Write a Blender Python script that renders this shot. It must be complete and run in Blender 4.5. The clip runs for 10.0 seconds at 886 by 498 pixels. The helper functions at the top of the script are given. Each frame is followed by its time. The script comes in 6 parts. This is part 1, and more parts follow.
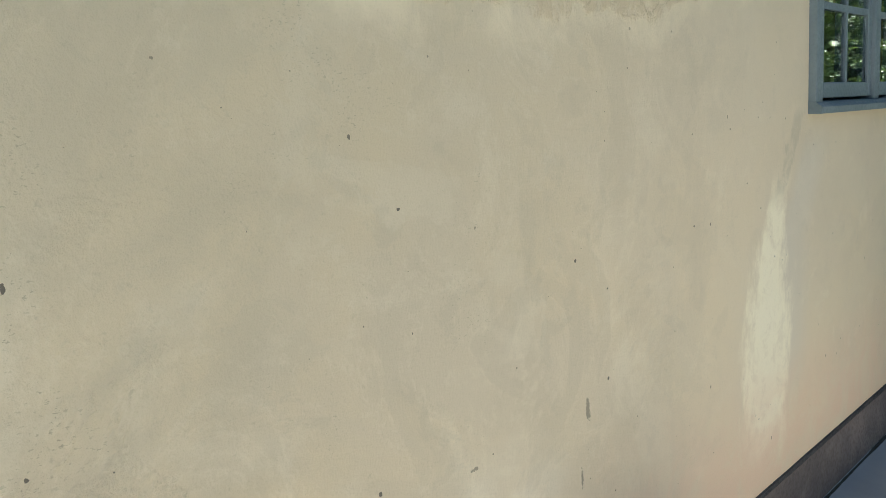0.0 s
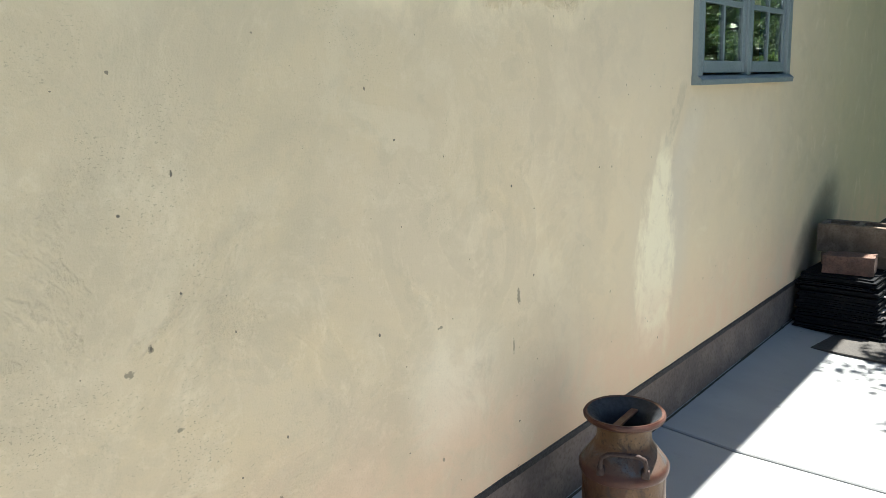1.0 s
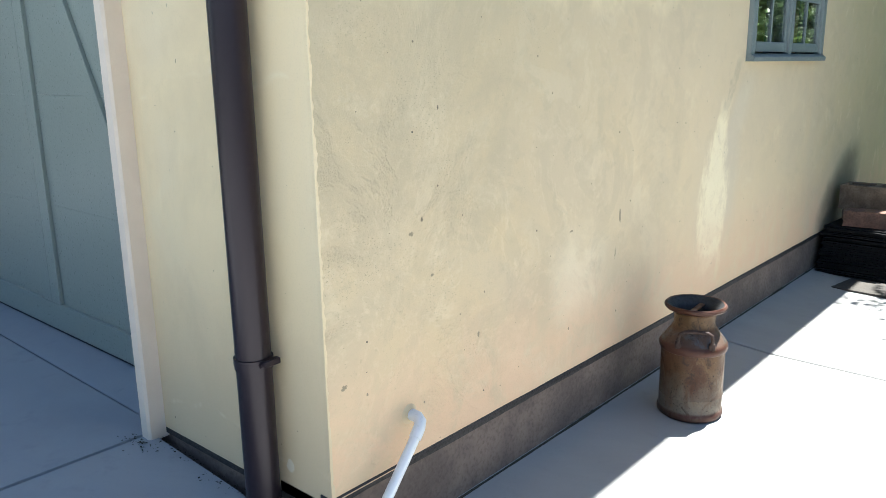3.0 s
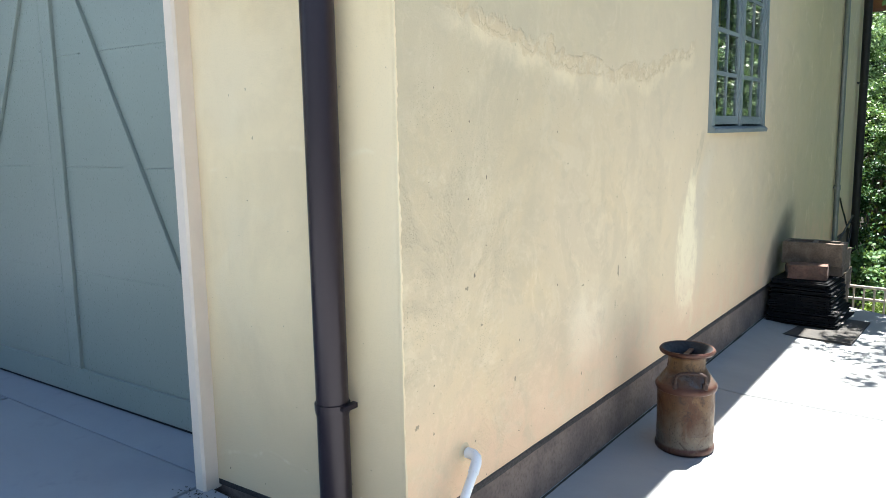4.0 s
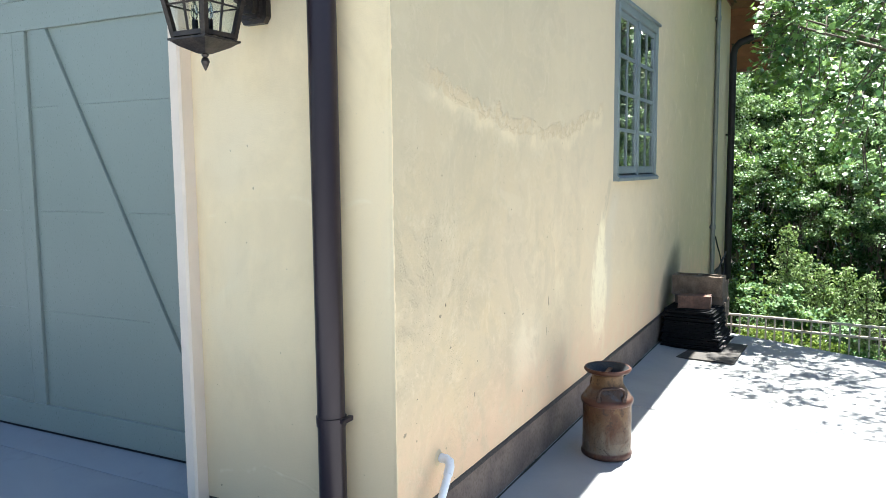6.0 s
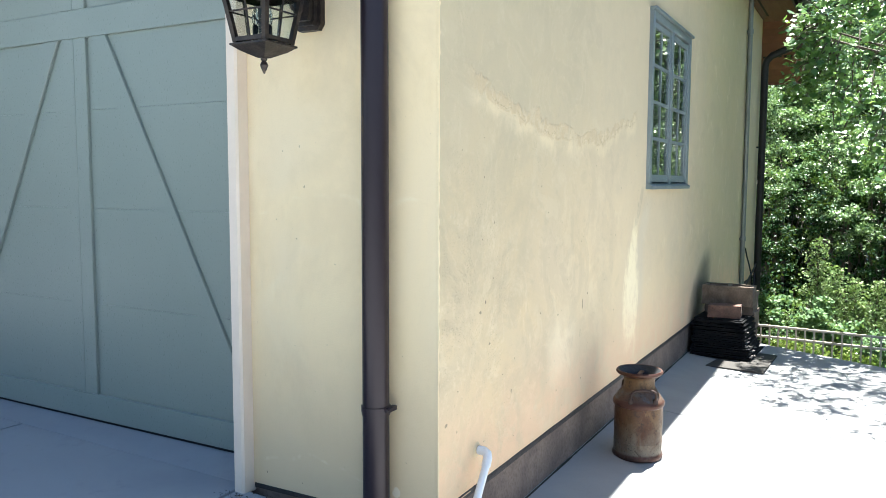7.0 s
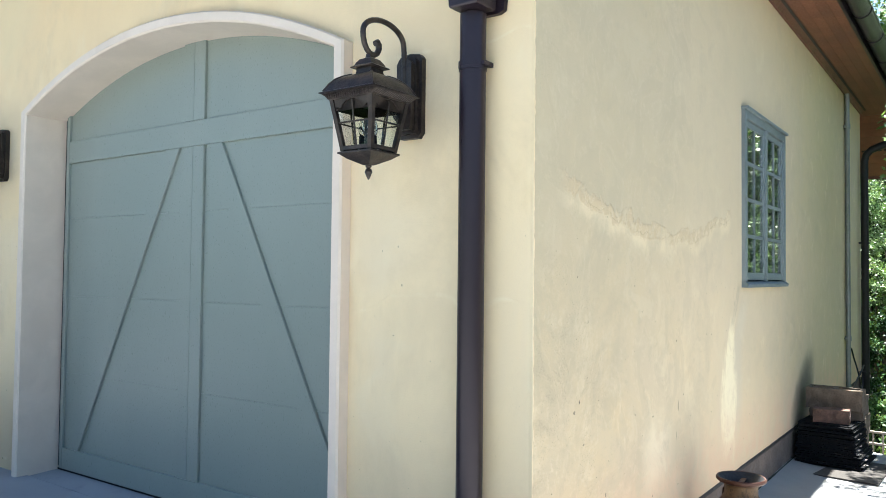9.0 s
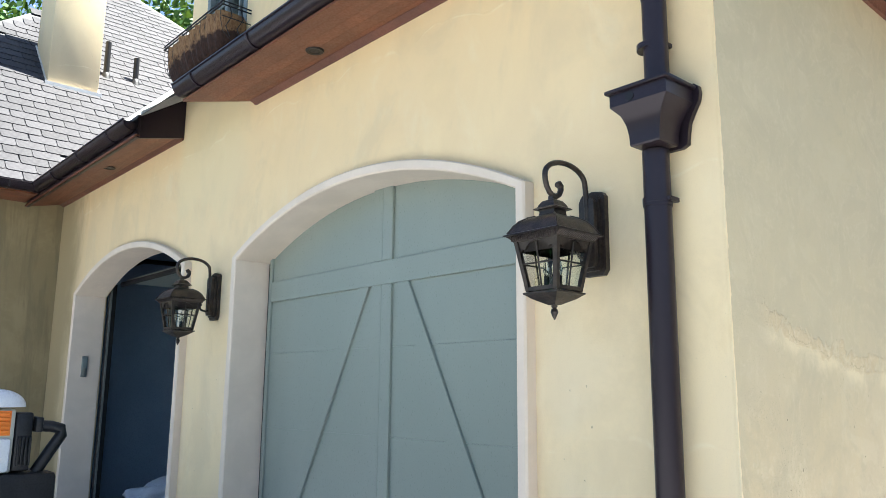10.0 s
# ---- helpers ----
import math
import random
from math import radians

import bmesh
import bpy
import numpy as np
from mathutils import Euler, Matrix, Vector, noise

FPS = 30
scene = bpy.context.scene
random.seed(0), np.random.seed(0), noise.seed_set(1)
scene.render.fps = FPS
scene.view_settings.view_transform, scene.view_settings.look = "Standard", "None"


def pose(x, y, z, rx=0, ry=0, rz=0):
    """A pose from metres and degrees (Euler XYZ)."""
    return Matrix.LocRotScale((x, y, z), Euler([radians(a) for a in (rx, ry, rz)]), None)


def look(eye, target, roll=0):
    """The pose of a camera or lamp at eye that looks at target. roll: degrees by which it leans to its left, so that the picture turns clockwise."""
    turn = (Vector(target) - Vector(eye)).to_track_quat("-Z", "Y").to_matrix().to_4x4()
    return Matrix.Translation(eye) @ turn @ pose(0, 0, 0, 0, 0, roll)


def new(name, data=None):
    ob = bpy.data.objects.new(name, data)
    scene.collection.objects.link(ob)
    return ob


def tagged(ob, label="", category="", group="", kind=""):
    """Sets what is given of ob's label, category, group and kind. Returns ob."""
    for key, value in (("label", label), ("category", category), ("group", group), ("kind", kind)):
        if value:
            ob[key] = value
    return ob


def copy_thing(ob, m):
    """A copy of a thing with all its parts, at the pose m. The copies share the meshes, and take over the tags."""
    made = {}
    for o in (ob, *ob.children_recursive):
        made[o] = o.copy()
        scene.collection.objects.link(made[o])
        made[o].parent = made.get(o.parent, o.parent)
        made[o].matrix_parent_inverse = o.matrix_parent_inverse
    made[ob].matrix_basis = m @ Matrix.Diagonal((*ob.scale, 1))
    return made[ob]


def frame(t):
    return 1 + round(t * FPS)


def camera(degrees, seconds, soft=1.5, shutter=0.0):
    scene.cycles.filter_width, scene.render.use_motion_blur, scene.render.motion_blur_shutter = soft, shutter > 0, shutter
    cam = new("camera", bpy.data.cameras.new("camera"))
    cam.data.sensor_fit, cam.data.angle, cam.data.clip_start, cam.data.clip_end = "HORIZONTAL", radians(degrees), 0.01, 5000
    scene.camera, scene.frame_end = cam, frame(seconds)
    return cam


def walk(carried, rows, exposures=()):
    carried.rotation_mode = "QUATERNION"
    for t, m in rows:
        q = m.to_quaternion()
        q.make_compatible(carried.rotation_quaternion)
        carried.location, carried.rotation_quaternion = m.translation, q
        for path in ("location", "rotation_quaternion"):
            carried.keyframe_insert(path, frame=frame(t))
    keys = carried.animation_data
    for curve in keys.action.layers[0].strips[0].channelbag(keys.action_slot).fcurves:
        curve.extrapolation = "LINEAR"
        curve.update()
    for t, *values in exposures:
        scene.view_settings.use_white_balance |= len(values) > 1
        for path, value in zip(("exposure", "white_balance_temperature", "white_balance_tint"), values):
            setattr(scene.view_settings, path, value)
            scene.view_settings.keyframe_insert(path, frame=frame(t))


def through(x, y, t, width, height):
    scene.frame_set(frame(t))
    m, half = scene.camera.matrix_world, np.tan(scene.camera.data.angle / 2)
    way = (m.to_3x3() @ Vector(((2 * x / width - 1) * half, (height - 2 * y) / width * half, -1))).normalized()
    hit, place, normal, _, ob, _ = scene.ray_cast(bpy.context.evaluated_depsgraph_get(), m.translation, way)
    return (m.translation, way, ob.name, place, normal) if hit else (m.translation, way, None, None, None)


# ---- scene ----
cam = camera(59.8, 10.0, 0.85)
PATH = [
    (0, (1.08, 0.255, 1.661), (-0.335, 1.634, 1.352), -3.6),
    (0.5, (1.235, -0.048, 1.667), (0.008, 1.488, 1.301), -2.8),
    (1, (1.465, -0.331, 1.64), (0.193, 1.16, 1.241), -2.1),
    (1.5, (1.556, -0.653, 1.645), (0.265, 0.816, 1.227), -3.1),
    (2, (1.571, -0.994, 1.637), (0.342, 0.523, 1.202), -2.9),
    (2.5, (1.631, -1.206, 1.625), (0.402, 0.303, 1.163), -1.2),
    (3, (1.688, -1.379, 1.618), (0.402, 0.083, 1.161), -0.9),
    (3.2, (1.676, -1.457, 1.625), (0.376, -0.001, 1.191), -0.3),
    (4.3, (1.523, -2.038, 1.676), (0.439, -0.378, 1.411), -1.2),
    (4.5, (1.545, -2.092, 1.685), (0.49, -0.411, 1.434), -1.0),
    (5, (1.612, -2.242, 1.694), (0.59, -0.534, 1.499), -0.9),
    (5.5, (1.582, -2.382, 1.704), (0.607, -0.646, 1.52), -1.2),
    (5.7, (1.53, -2.441, 1.731), (0.598, -0.682, 1.531), -1.2),
    (6.8, (1.498, -2.645, 1.674), (0.583, -0.877, 1.488), 0.6),
    (7, (1.505, -2.67, 1.675), (0.537, -0.928, 1.503), 0.2),
    (7.5, (1.509, -2.702, 1.685), (0.421, -1.029, 1.558), -0.9),
    (8, (1.513, -2.722, 1.691), (0.391, -1.068, 1.619), -0.8),
    (8.5, (1.518, -2.724, 1.699), (0.399, -1.066, 1.681), -0.2),
    (9, (1.515, -2.757, 1.709), (0.355, -1.129, 1.773), 0.6),
    (9.5, (1.495, -2.779, 1.752), (0.196, -1.276, 1.98), 0.2),
    (10, (1.475, -2.796, 1.802), (0.005, -1.49, 2.166), 0.5),
]
EXPOSURE = [(t, stops, warm, tint) for t, stops, warm, tint in ((0.0, 1.94, 6150, 4), (0.5, 2.06, 6150, 4), (1.0, 2.12, 6150, 4), (2.5, 2.31, 6150, 4), (3.2, 2.40, 6100, 5), (5.0, 2.51, 6100, 6), (7.5, 2.62, 6100, 5), (9.0, 2.58, 6150, 6), (10.0, 2.48, 6250, 6))]
walk(cam, [(t, look(eye, target, roll)) for t, eye, target, roll in PATH], EXPOSURE)

# ---- light ----
world = bpy.data.worlds.new("sky")
scene.world = world
world.use_nodes = True
wn = world.node_tree
sky = wn.nodes.new("ShaderNodeTexSky")
sky.sky_type = "NISHITA"
sky.sun_disc = False
sky.sun_elevation = radians(69)
sky.sun_rotation = radians(10)
sky.air_density, sky.dust_density, sky.ozone_density = 1.0, 0.6, 1.0
wn.links.new(sky.outputs[0], wn.nodes["Background"].inputs[0])
wn.nodes["Background"].inputs[1].default_value = 0.046

sun = new("sun", bpy.data.lights.new("sun", "SUN"))
sun.data.energy = 5.0
sun.data.angle = radians(0.5)
sun.data.color = (1.0, 0.95, 0.87)
sun.matrix_world = look((0.68, 3.8, 10.0), (0, 0, 0))


# ---- materials ----
class Mat:
    """A node material with a few shortcuts."""

    def __init__(self, name):
        self.m = bpy.data.materials.new(name)
        self.m.use_nodes = True
        self.t = self.m.node_tree
        self.b = self.t.nodes["Principled BSDF"]
        self.coord = self.t.nodes.new("ShaderNodeTexCoord").outputs["Object"]

    def node(self, kind, **vals):
        n = self.t.nodes.new(kind)
        for k, v in vals.items():
            n.inputs[k].default_value = v
        return n

    def link(self, a, b):
        self.t.links.new(a, b)

    def put(self, socket, v):
        if isinstance(v, bpy.types.NodeSocket):
            self.link(v, socket)
        else:
            socket.default_value = v

    def math(self, op, a, b=0.0, c=0.0):
        n = self.t.nodes.new("ShaderNodeMath")
        n.operation = op
        for i, v in enumerate((a, b, c)):
            self.put(n.inputs[i], v)
        return n.outputs[0]

    def scaled(self, sx, sy, sz, vec=None):
        n = self.node("ShaderNodeMapping")
        n.inputs["Scale"].default_value = (sx, sy, sz)
        self.link(vec or self.coord, n.inputs["Vector"])
        return n.outputs[0]

    def noise(self, scale, detail=4.0, rough=0.55, vec=None, distortion=0.0):
        n = self.node("ShaderNodeTexNoise", Scale=scale, Detail=detail, Roughness=rough, Distortion=distortion)
        self.link(vec or self.coord, n.inputs["Vector"])
        return n.outputs["Fac"]

    def step(self, v, lo, hi, a=0.0, b=1.0):
        n = self.t.nodes.new("ShaderNodeMapRange")
        n.interpolation_type = "SMOOTHSTEP"
        for i, x in enumerate((v, lo, hi, a, b)):
            self.put(n.inputs[i], x)
        return n.outputs[0]

    def mix(self, f, a, b):
        n = self.t.nodes.new("ShaderNodeMix")
        n.data_type = "RGBA"
        for i, v in ((0, f), (6, a), (7, b)):
            self.put(n.inputs[i], v if isinstance(v, (bpy.types.NodeSocket, float, int)) else (*v, 1.0))
        return n.outputs[2]

    def xyz(self):
        n = self.t.nodes.new("ShaderNodeSeparateXYZ")
        self.link(self.coord, n.inputs[0])
        return n.outputs

    def bump(self, h, strength, dist, normal=None):
        n = self.node("ShaderNodeBump", Strength=strength, Distance=dist)
        self.link(h, n.inputs["Height"])
        if normal:
            self.link(normal, n.inputs["Normal"])
        self.link(n.outputs[0], self.b.inputs["Normal"])
        return n.outputs[0]

    def island(self):
        return self.t.nodes.new("ShaderNodeNewGeometry").outputs["Random Per Island"]

    def random(self):
        return self.t.nodes.new("ShaderNodeObjectInfo").outputs["Random"]

    def done(self, color, rough=0.6, metal=0.0):
        for k, v in (("Base Color", color), ("Roughness", rough), ("Metallic", metal)):
            self.put(self.b.inputs[k], (*v, 1.0) if isinstance(v, tuple) else v)
        return self.m


def surface(name, c1, c2, scale=3.0, fine=60.0, rough=0.6, metal=0.0, bump=0.15, dist=0.002, grain=0.18, stretch=(1, 1, 1), per=None):
    """Two colours in broad patches, a fine grain, and relief."""
    k = Mat(name)
    v = k.scaled(*stretch)
    broad = k.noise(scale, 5, 0.6, v, 0.4)
    small = k.noise(fine, 4, 0.6, v)
    col = k.mix(k.step(broad, 0.32, 0.68), c1, c2)
    dark = tuple(c * (1 - 2 * grain) for c in c1)
    col = k.mix(k.step(small, 0.45, 0.72, 0.0, 0.5), col, dark)
    if per:
        col = k.mix(k.math("MULTIPLY", k.random() if per == "object" else k.island(), 0.6), col, tuple(c * 0.55 for c in c2))
    r = k.step(small, 0.3, 0.7, max(rough - 0.1, 0.0), min(rough + 0.1, 1.0))
    if bump:
        k.bump(k.math("ADD", small, k.math("MULTIPLY", broad, 0.5)), bump, dist)
    return k.done(col, r, metal)


def stucco(name, weathered, grime_shade=False):
    """Integrally coloured trowelled plaster, cream-yellow, with grey weathering; the weathered wall has its own repairs and runs."""
    k = Mat(name)
    x, y, z = k.xyz()
    patch = k.noise(0.9, 6, 0.62, k.scaled(1, 1, 1.15 if weathered else 0.75), 0.9)
    mottle = k.noise(4.5, 5, 0.65, k.scaled(1, 1, 1.1 if weathered else 0.6), 0.6)
    blotch = k.noise(2.1, 6, 0.68, k.scaled(1, 1, 1.25 if weathered else 0.8), 0.3)
    fine = k.noise(170, 3, 0.7)
    grit = k.noise(38, 4, 0.65)
    if weathered:
        col = k.mix(k.step(patch, 0.36, 0.66), (0.71, 0.553, 0.335), (0.65, 0.523, 0.345))
        col = k.mix(k.step(blotch, 0.47, 0.66, 0.0, 0.5), col, (0.55, 0.440, 0.285))
        col = k.mix(k.step(mottle, 0.52, 0.70, 0.0, 0.45), col, (0.76, 0.626, 0.42))
        smear = k.noise(5.5, 6, 0.72, k.scaled(1, 1, 0.95), 0.4)
        col = k.mix(k.step(smear, 0.57, 0.70, 0.0, 0.20), col, (0.46, 0.362, 0.235))
        far = k.math("MULTIPLY", k.step(y, 0.9, 2.7, 0.0, 0.55), k.step(y, 5.6, 3.4))
        col = k.mix(far, col, (0.80, 0.645, 0.42))
        # greenish towards the trees, with their soft shade put into the colour
        green_shade = k.math("MULTIPLY", k.step(k.math("ADD", y, k.math("MULTIPLY", mottle, 1.2)), 4.6, 7.2), 0.55)
        col = k.mix(green_shade, col, (0.53, 0.470, 0.285))
        # the near end is greyer, rougher and spotted with old dirt
        near = k.step(y, 1.6, 0.1)
        col = k.mix(k.math("MULTIPLY", near, k.step(blotch, 0.38, 0.62, 0.15, 0.45)), col, (0.49, 0.401, 0.27))
        rough_zone = k.math("MULTIPLY", k.math("MULTIPLY", k.step(y, 1.3, 0.3), k.step(z, 1.85, 1.3, 0.2, 1.0)), k.step(k.noise(2.6, 5, 0.72, None, 0.5), 0.53, 0.60))
        crust = k.noise(105, 3, 0.75)
        col = k.mix(k.math("MULTIPLY", rough_zone, k.step(crust, 0.47, 0.60, 0.03, 0.28)), col, (0.33, 0.271, 0.18))
        pit = k.math("MULTIPLY", k.step(y, 2.2, 0.5), k.step(k.noise(46, 3, 0.75), 0.60, 0.70, 0.0, 0.4))
        col = k.mix(k.math("MULTIPLY", pit, k.step(smear, 0.42, 0.56)), col, (0.36, 0.293, 0.19))
        chalk = k.noise(3.3, 7, 0.72, k.scaled(1, 1, 0.9), 0.5)
        col = k.mix(k.step(chalk, 0.55, 0.68, 0.0, 0.42), col, (0.83, 0.694, 0.47))
        # grainy-edged patches left by separate trowel passes
        for sc, zs, lo, amt, tone in ((1.9, 1.2, 0.53, 0.24, (0.50, 0.420, 0.285)), (3.1, 1.2, 0.56, 0.34, (0.78, 0.650, 0.44)), (5.2, 1.1, 0.57, 0.22, (0.46, 0.385, 0.26))):
            lap = k.math("ADD", k.noise(sc, 6, 0.62, k.scaled(1, 1, zs), 0.5), k.math("MULTIPLY", k.math("SUBTRACT", grit, 0.5), 0.16))
            lap = k.math("ADD", lap, k.math("MULTIPLY", k.math("SUBTRACT", fine, 0.5), 0.10))
            col = k.mix(k.math("MULTIPLY", k.step(lap, lo, lo + 0.07), k.step(y, 3.2, 1.2, amt * 0.3, amt)), col, tone)
        speck = k.math("MULTIPLY", k.step(k.noise(150, 2, 0.6, k.scaled(1, 0.7, 1.4)), 0.60, 0.66), k.step(k.math("ADD", k.noise(3.3, 5, 0.7), k.math("MULTIPLY", near, 0.10)), 0.58, 0.70, 0.02, 0.60))
        col = k.mix(k.math("MULTIPLY", speck, k.step(y, 2.4, 0.8, 0.15, 1.0)), col, (0.20, 0.168, 0.11))
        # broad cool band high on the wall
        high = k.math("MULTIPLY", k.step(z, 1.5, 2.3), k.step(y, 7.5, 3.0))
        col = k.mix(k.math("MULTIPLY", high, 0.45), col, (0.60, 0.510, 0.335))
        # arcs left by the trowel, leaning to one side
        lean = k.noise(2.6, 5, 0.62, k.scaled(1, 1, 1), 1.4)
        arc = k.step(k.math("ABSOLUTE", k.math("SUBTRACT", lean, 0.52)), 0.035, 0.0)
        side = k.step(lean, 0.52, 0.60, 0.0, 0.22)
        col = k.mix(k.math("MULTIPLY", side, k.step(y, 3.0, 1.6)), col, (0.53, 0.435, 0.29))
        col = k.mix(k.math("MULTIPLY", k.math("MULTIPLY", arc, k.step(grit, 0.42, 0.58)), k.step(y, 3.0, 1.6, 0.0, 0.22)), col, (0.80, 0.670, 0.46))
        # greyer tone on the near upper part
        upper_grey = k.math("MULTIPLY", k.step(k.math("ADD", y, k.math("MULTIPLY", patch, 0.8)), 3.0, 1.2), k.step(k.math("ADD", z, k.math("MULTIPLY", blotch, 0.6)), 1.2, 2.0, 0.0, 0.34))
        col = k.mix(upper_grey, col, (0.475, 0.415, 0.275))
        # faint rain runs
        runs = k.noise(5.0, 3, 0.5, k.scaled(1, 1, 0.07), 0.15)
        col = k.mix(k.step(runs, 0.56, 0.76, 0.0, 0.08), col, (0.53, 0.421, 0.275))
        flake = k.noise(13, 6, 0.7, None, 0.4)
        # cream run below the window's corner, a cool wash beside it, and damp drips at its head
        ragged = k.math("SUBTRACT", k.noise(7, 6, 0.72, k.scaled(1, 1, 0.45)), 0.5)
        cy = k.math("ADD", 2.86, k.math("MULTIPLY", k.math("MAXIMUM", k.math("SUBTRACT", z, 1.2), 0.0), 0.60))
        off = k.math("SUBTRACT", y, cy)
        d = k.math("ADD", k.math("ABSOLUTE", off), k.math("MULTIPLY", ragged, 0.42))
        half = k.step(z, 1.42, 0.85, 0.05, 0.17)
        run = k.math("MULTIPLY", k.step(k.math("SUBTRACT", d, half), 0.06, -0.05), k.math("MULTIPLY", k.step(z, 1.48, 1.30), k.step(k.math("ADD", z, k.math("MULTIPLY", ragged, 0.5)), 0.36, 0.62)))
        cool = k.math("MULTIPLY", k.math("MULTIPLY", k.step(off, 0.05, 0.16), k.step(off, 0.42, 0.24)), k.math("MULTIPLY", k.step(z, 1.66, 1.40), k.step(z, 0.5, 0.8)))
        col = k.mix(k.math("MULTIPLY", cool, 0.35), col, (0.68, 0.601, 0.47))
        col = k.mix(k.math("MULTIPLY", run, k.step(flake, 0.34, 0.52, 0.50, 0.92)), col, (0.95, 0.82, 0.56))
        damp = k.math("MULTIPLY", k.step(k.math("ADD", k.math("ABSOLUTE", off), k.math("MULTIPLY", ragged, 0.22)), 0.050, 0.030), k.math("MULTIPLY", k.step(z, 1.30, 1.40), k.step(z, 1.66, 1.62)))
        col = k.mix(k.math("MULTIPLY", damp, k.step(flake, 0.40, 0.55, 0.08, 0.42)), col, (0.50, 0.411, 0.265))
        # chalky patch low on the wall
        d4 = k.math("ABSOLUTE", k.math("SUBTRACT", y, 1.45))
        pale = k.math("MULTIPLY", k.step(d4, 0.32, 0.05), k.math("MULTIPLY", k.step(z, 1.0, 0.76), k.step(z, 0.46, 0.65)))
        col = k.mix(k.math("MULTIPLY", pale, k.step(chalk, 0.40, 0.56, 0.15, 0.7)), col, (0.84, 0.724, 0.52))
        # sagging band of crusted, washed-out plaster along an old crack
        yy = k.math("SUBTRACT", y, 1.55)
        zc = k.math("ADD", 1.905, k.math("MULTIPLY", k.math("MULTIPLY", yy, yy), 0.115))
        wob = k.math("MULTIPLY", k.math("SUBTRACT", k.noise(3.4, 6, 0.66, None, 0.4), 0.5), 0.26)
        dz = k.math("SUBTRACT", k.math("SUBTRACT", z, zc), wob)
        inside = k.math("MULTIPLY", k.step(y, 0.18, 0.40), k.step(y, 2.98, 2.82))
        wash = k.math("MULTIPLY", k.math("MULTIPLY", k.step(dz, -0.10, -0.02), k.step(dz, 0.085, 0.055)), inside)
        col = k.mix(k.math("MULTIPLY", wash, k.step(mottle, 0.36, 0.58, 0.15, 0.55)), col, (0.84, 0.694, 0.45))
        lip = k.math("MULTIPLY", k.math("MULTIPLY", k.step(dz, -0.012, 0.008), k.step(dz, 0.080, 0.066)), k.math("MULTIPLY", inside, k.step(flake, 0.40, 0.56)))
        col = k.mix(k.math("MULTIPLY", lip, 0.55), col, (0.59, 0.445, 0.26))
        split = k.math("MULTIPLY", k.step(k.math("ABSOLUTE", k.math("SUBTRACT", dz, k.math("MULTIPLY", flake, 0.05))), 0.004, 0.001), k.math("MULTIPLY", inside, k.step(mottle, 0.46, 0.54)))
        col = k.mix(k.math("MULTIPLY", split, 0.4), col, (0.34, 0.244, 0.14))
        # pinkish glow along the foot of the wall, painted into the colour
        foot = k.math("MULTIPLY", k.step(z, 0.95, 0.32), k.step(mottle, 0.35, 0.6, 0.4, 1.0))
        col = k.mix(k.math("MULTIPLY", foot, 0.85), col, (0.77, 0.52, 0.335))
        # much darker patch behind the stacked blocks
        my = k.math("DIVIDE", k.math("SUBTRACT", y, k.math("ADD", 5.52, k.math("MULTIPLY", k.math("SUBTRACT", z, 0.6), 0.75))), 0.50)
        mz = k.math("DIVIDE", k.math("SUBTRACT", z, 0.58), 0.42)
        stack_patch = k.math("ADD", k.math("ADD", k.math("MULTIPLY", my, my), k.math("MULTIPLY", mz, mz)), k.math("MULTIPLY", k.math("SUBTRACT", blotch, 0.5), 1.2))
        col = k.mix(k.step(stack_patch, 1.25, 0.0, 0.0, 0.80), col, (0.085, 0.078, 0.058))
        # single scars in the coat
        for sy, sz, ry, rz in ((1.777, 0.945, 0.010, 0.034), (1.743, 0.775, 0.005, 0.026), (1.361, 0.941, 0.012, 0.005), (0.437, 1.136, 0.006, 0.010), (0.385, 1.096, 0.011, 0.008), (0.483, 0.939, 0.009, 0.005), (0.731, 0.661, 0.007, 0.012), (1.353, 0.513, 0.006, 0.009), (0.070, 0.666, 0.013, 0.010), (0.166, 0.613, 0.005, 0.006), (0.43, 0.495, 0.005, 0.005)):
            ey = k.math("DIVIDE", k.math("SUBTRACT", y, sy), ry)
            ez = k.math("DIVIDE", k.math("SUBTRACT", z, sz), rz)
            el = k.math("ADD", k.math("ADD", k.math("MULTIPLY", ey, ey), k.math("MULTIPLY", ez, ez)), k.math("MULTIPLY", k.math("SUBTRACT", crust, 0.5), 4.5))
            col = k.mix(k.step(el, 1.0, 0.6, 0.0, 0.75), col, (0.20, 0.161, 0.11))
        relief = k.math("ADD", k.math("ADD", k.math("MULTIPLY", lip, 1.2), k.math("MULTIPLY", wash, k.math("MULTIPLY", flake, 1.0))), k.math("MULTIPLY", k.math("MULTIPLY", rough_zone, crust), 1.8))
    else:
        col = k.mix(k.step(patch, 0.36, 0.66), (0.845, 0.685, 0.428), (0.79, 0.655, 0.438))
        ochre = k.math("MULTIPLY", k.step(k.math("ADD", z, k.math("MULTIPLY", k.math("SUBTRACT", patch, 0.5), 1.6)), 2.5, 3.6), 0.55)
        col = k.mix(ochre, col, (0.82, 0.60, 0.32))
        col = k.mix(k.step(mottle, 0.52, 0.78, 0.0, 0.4), col, (0.85, 0.74, 0.52))
        col = k.mix(k.step(blotch, 0.52, 0.75, 0.0, 0.4), col, (0.72, 0.555, 0.30))
        smudge = k.noise(1.6, 6, 0.68, k.scaled(1, 1, 0.6), 0.5)
        col = k.mix(k.step(smudge, 0.48, 0.66, 0.0, 0.42), col, (0.66, 0.532, 0.336))
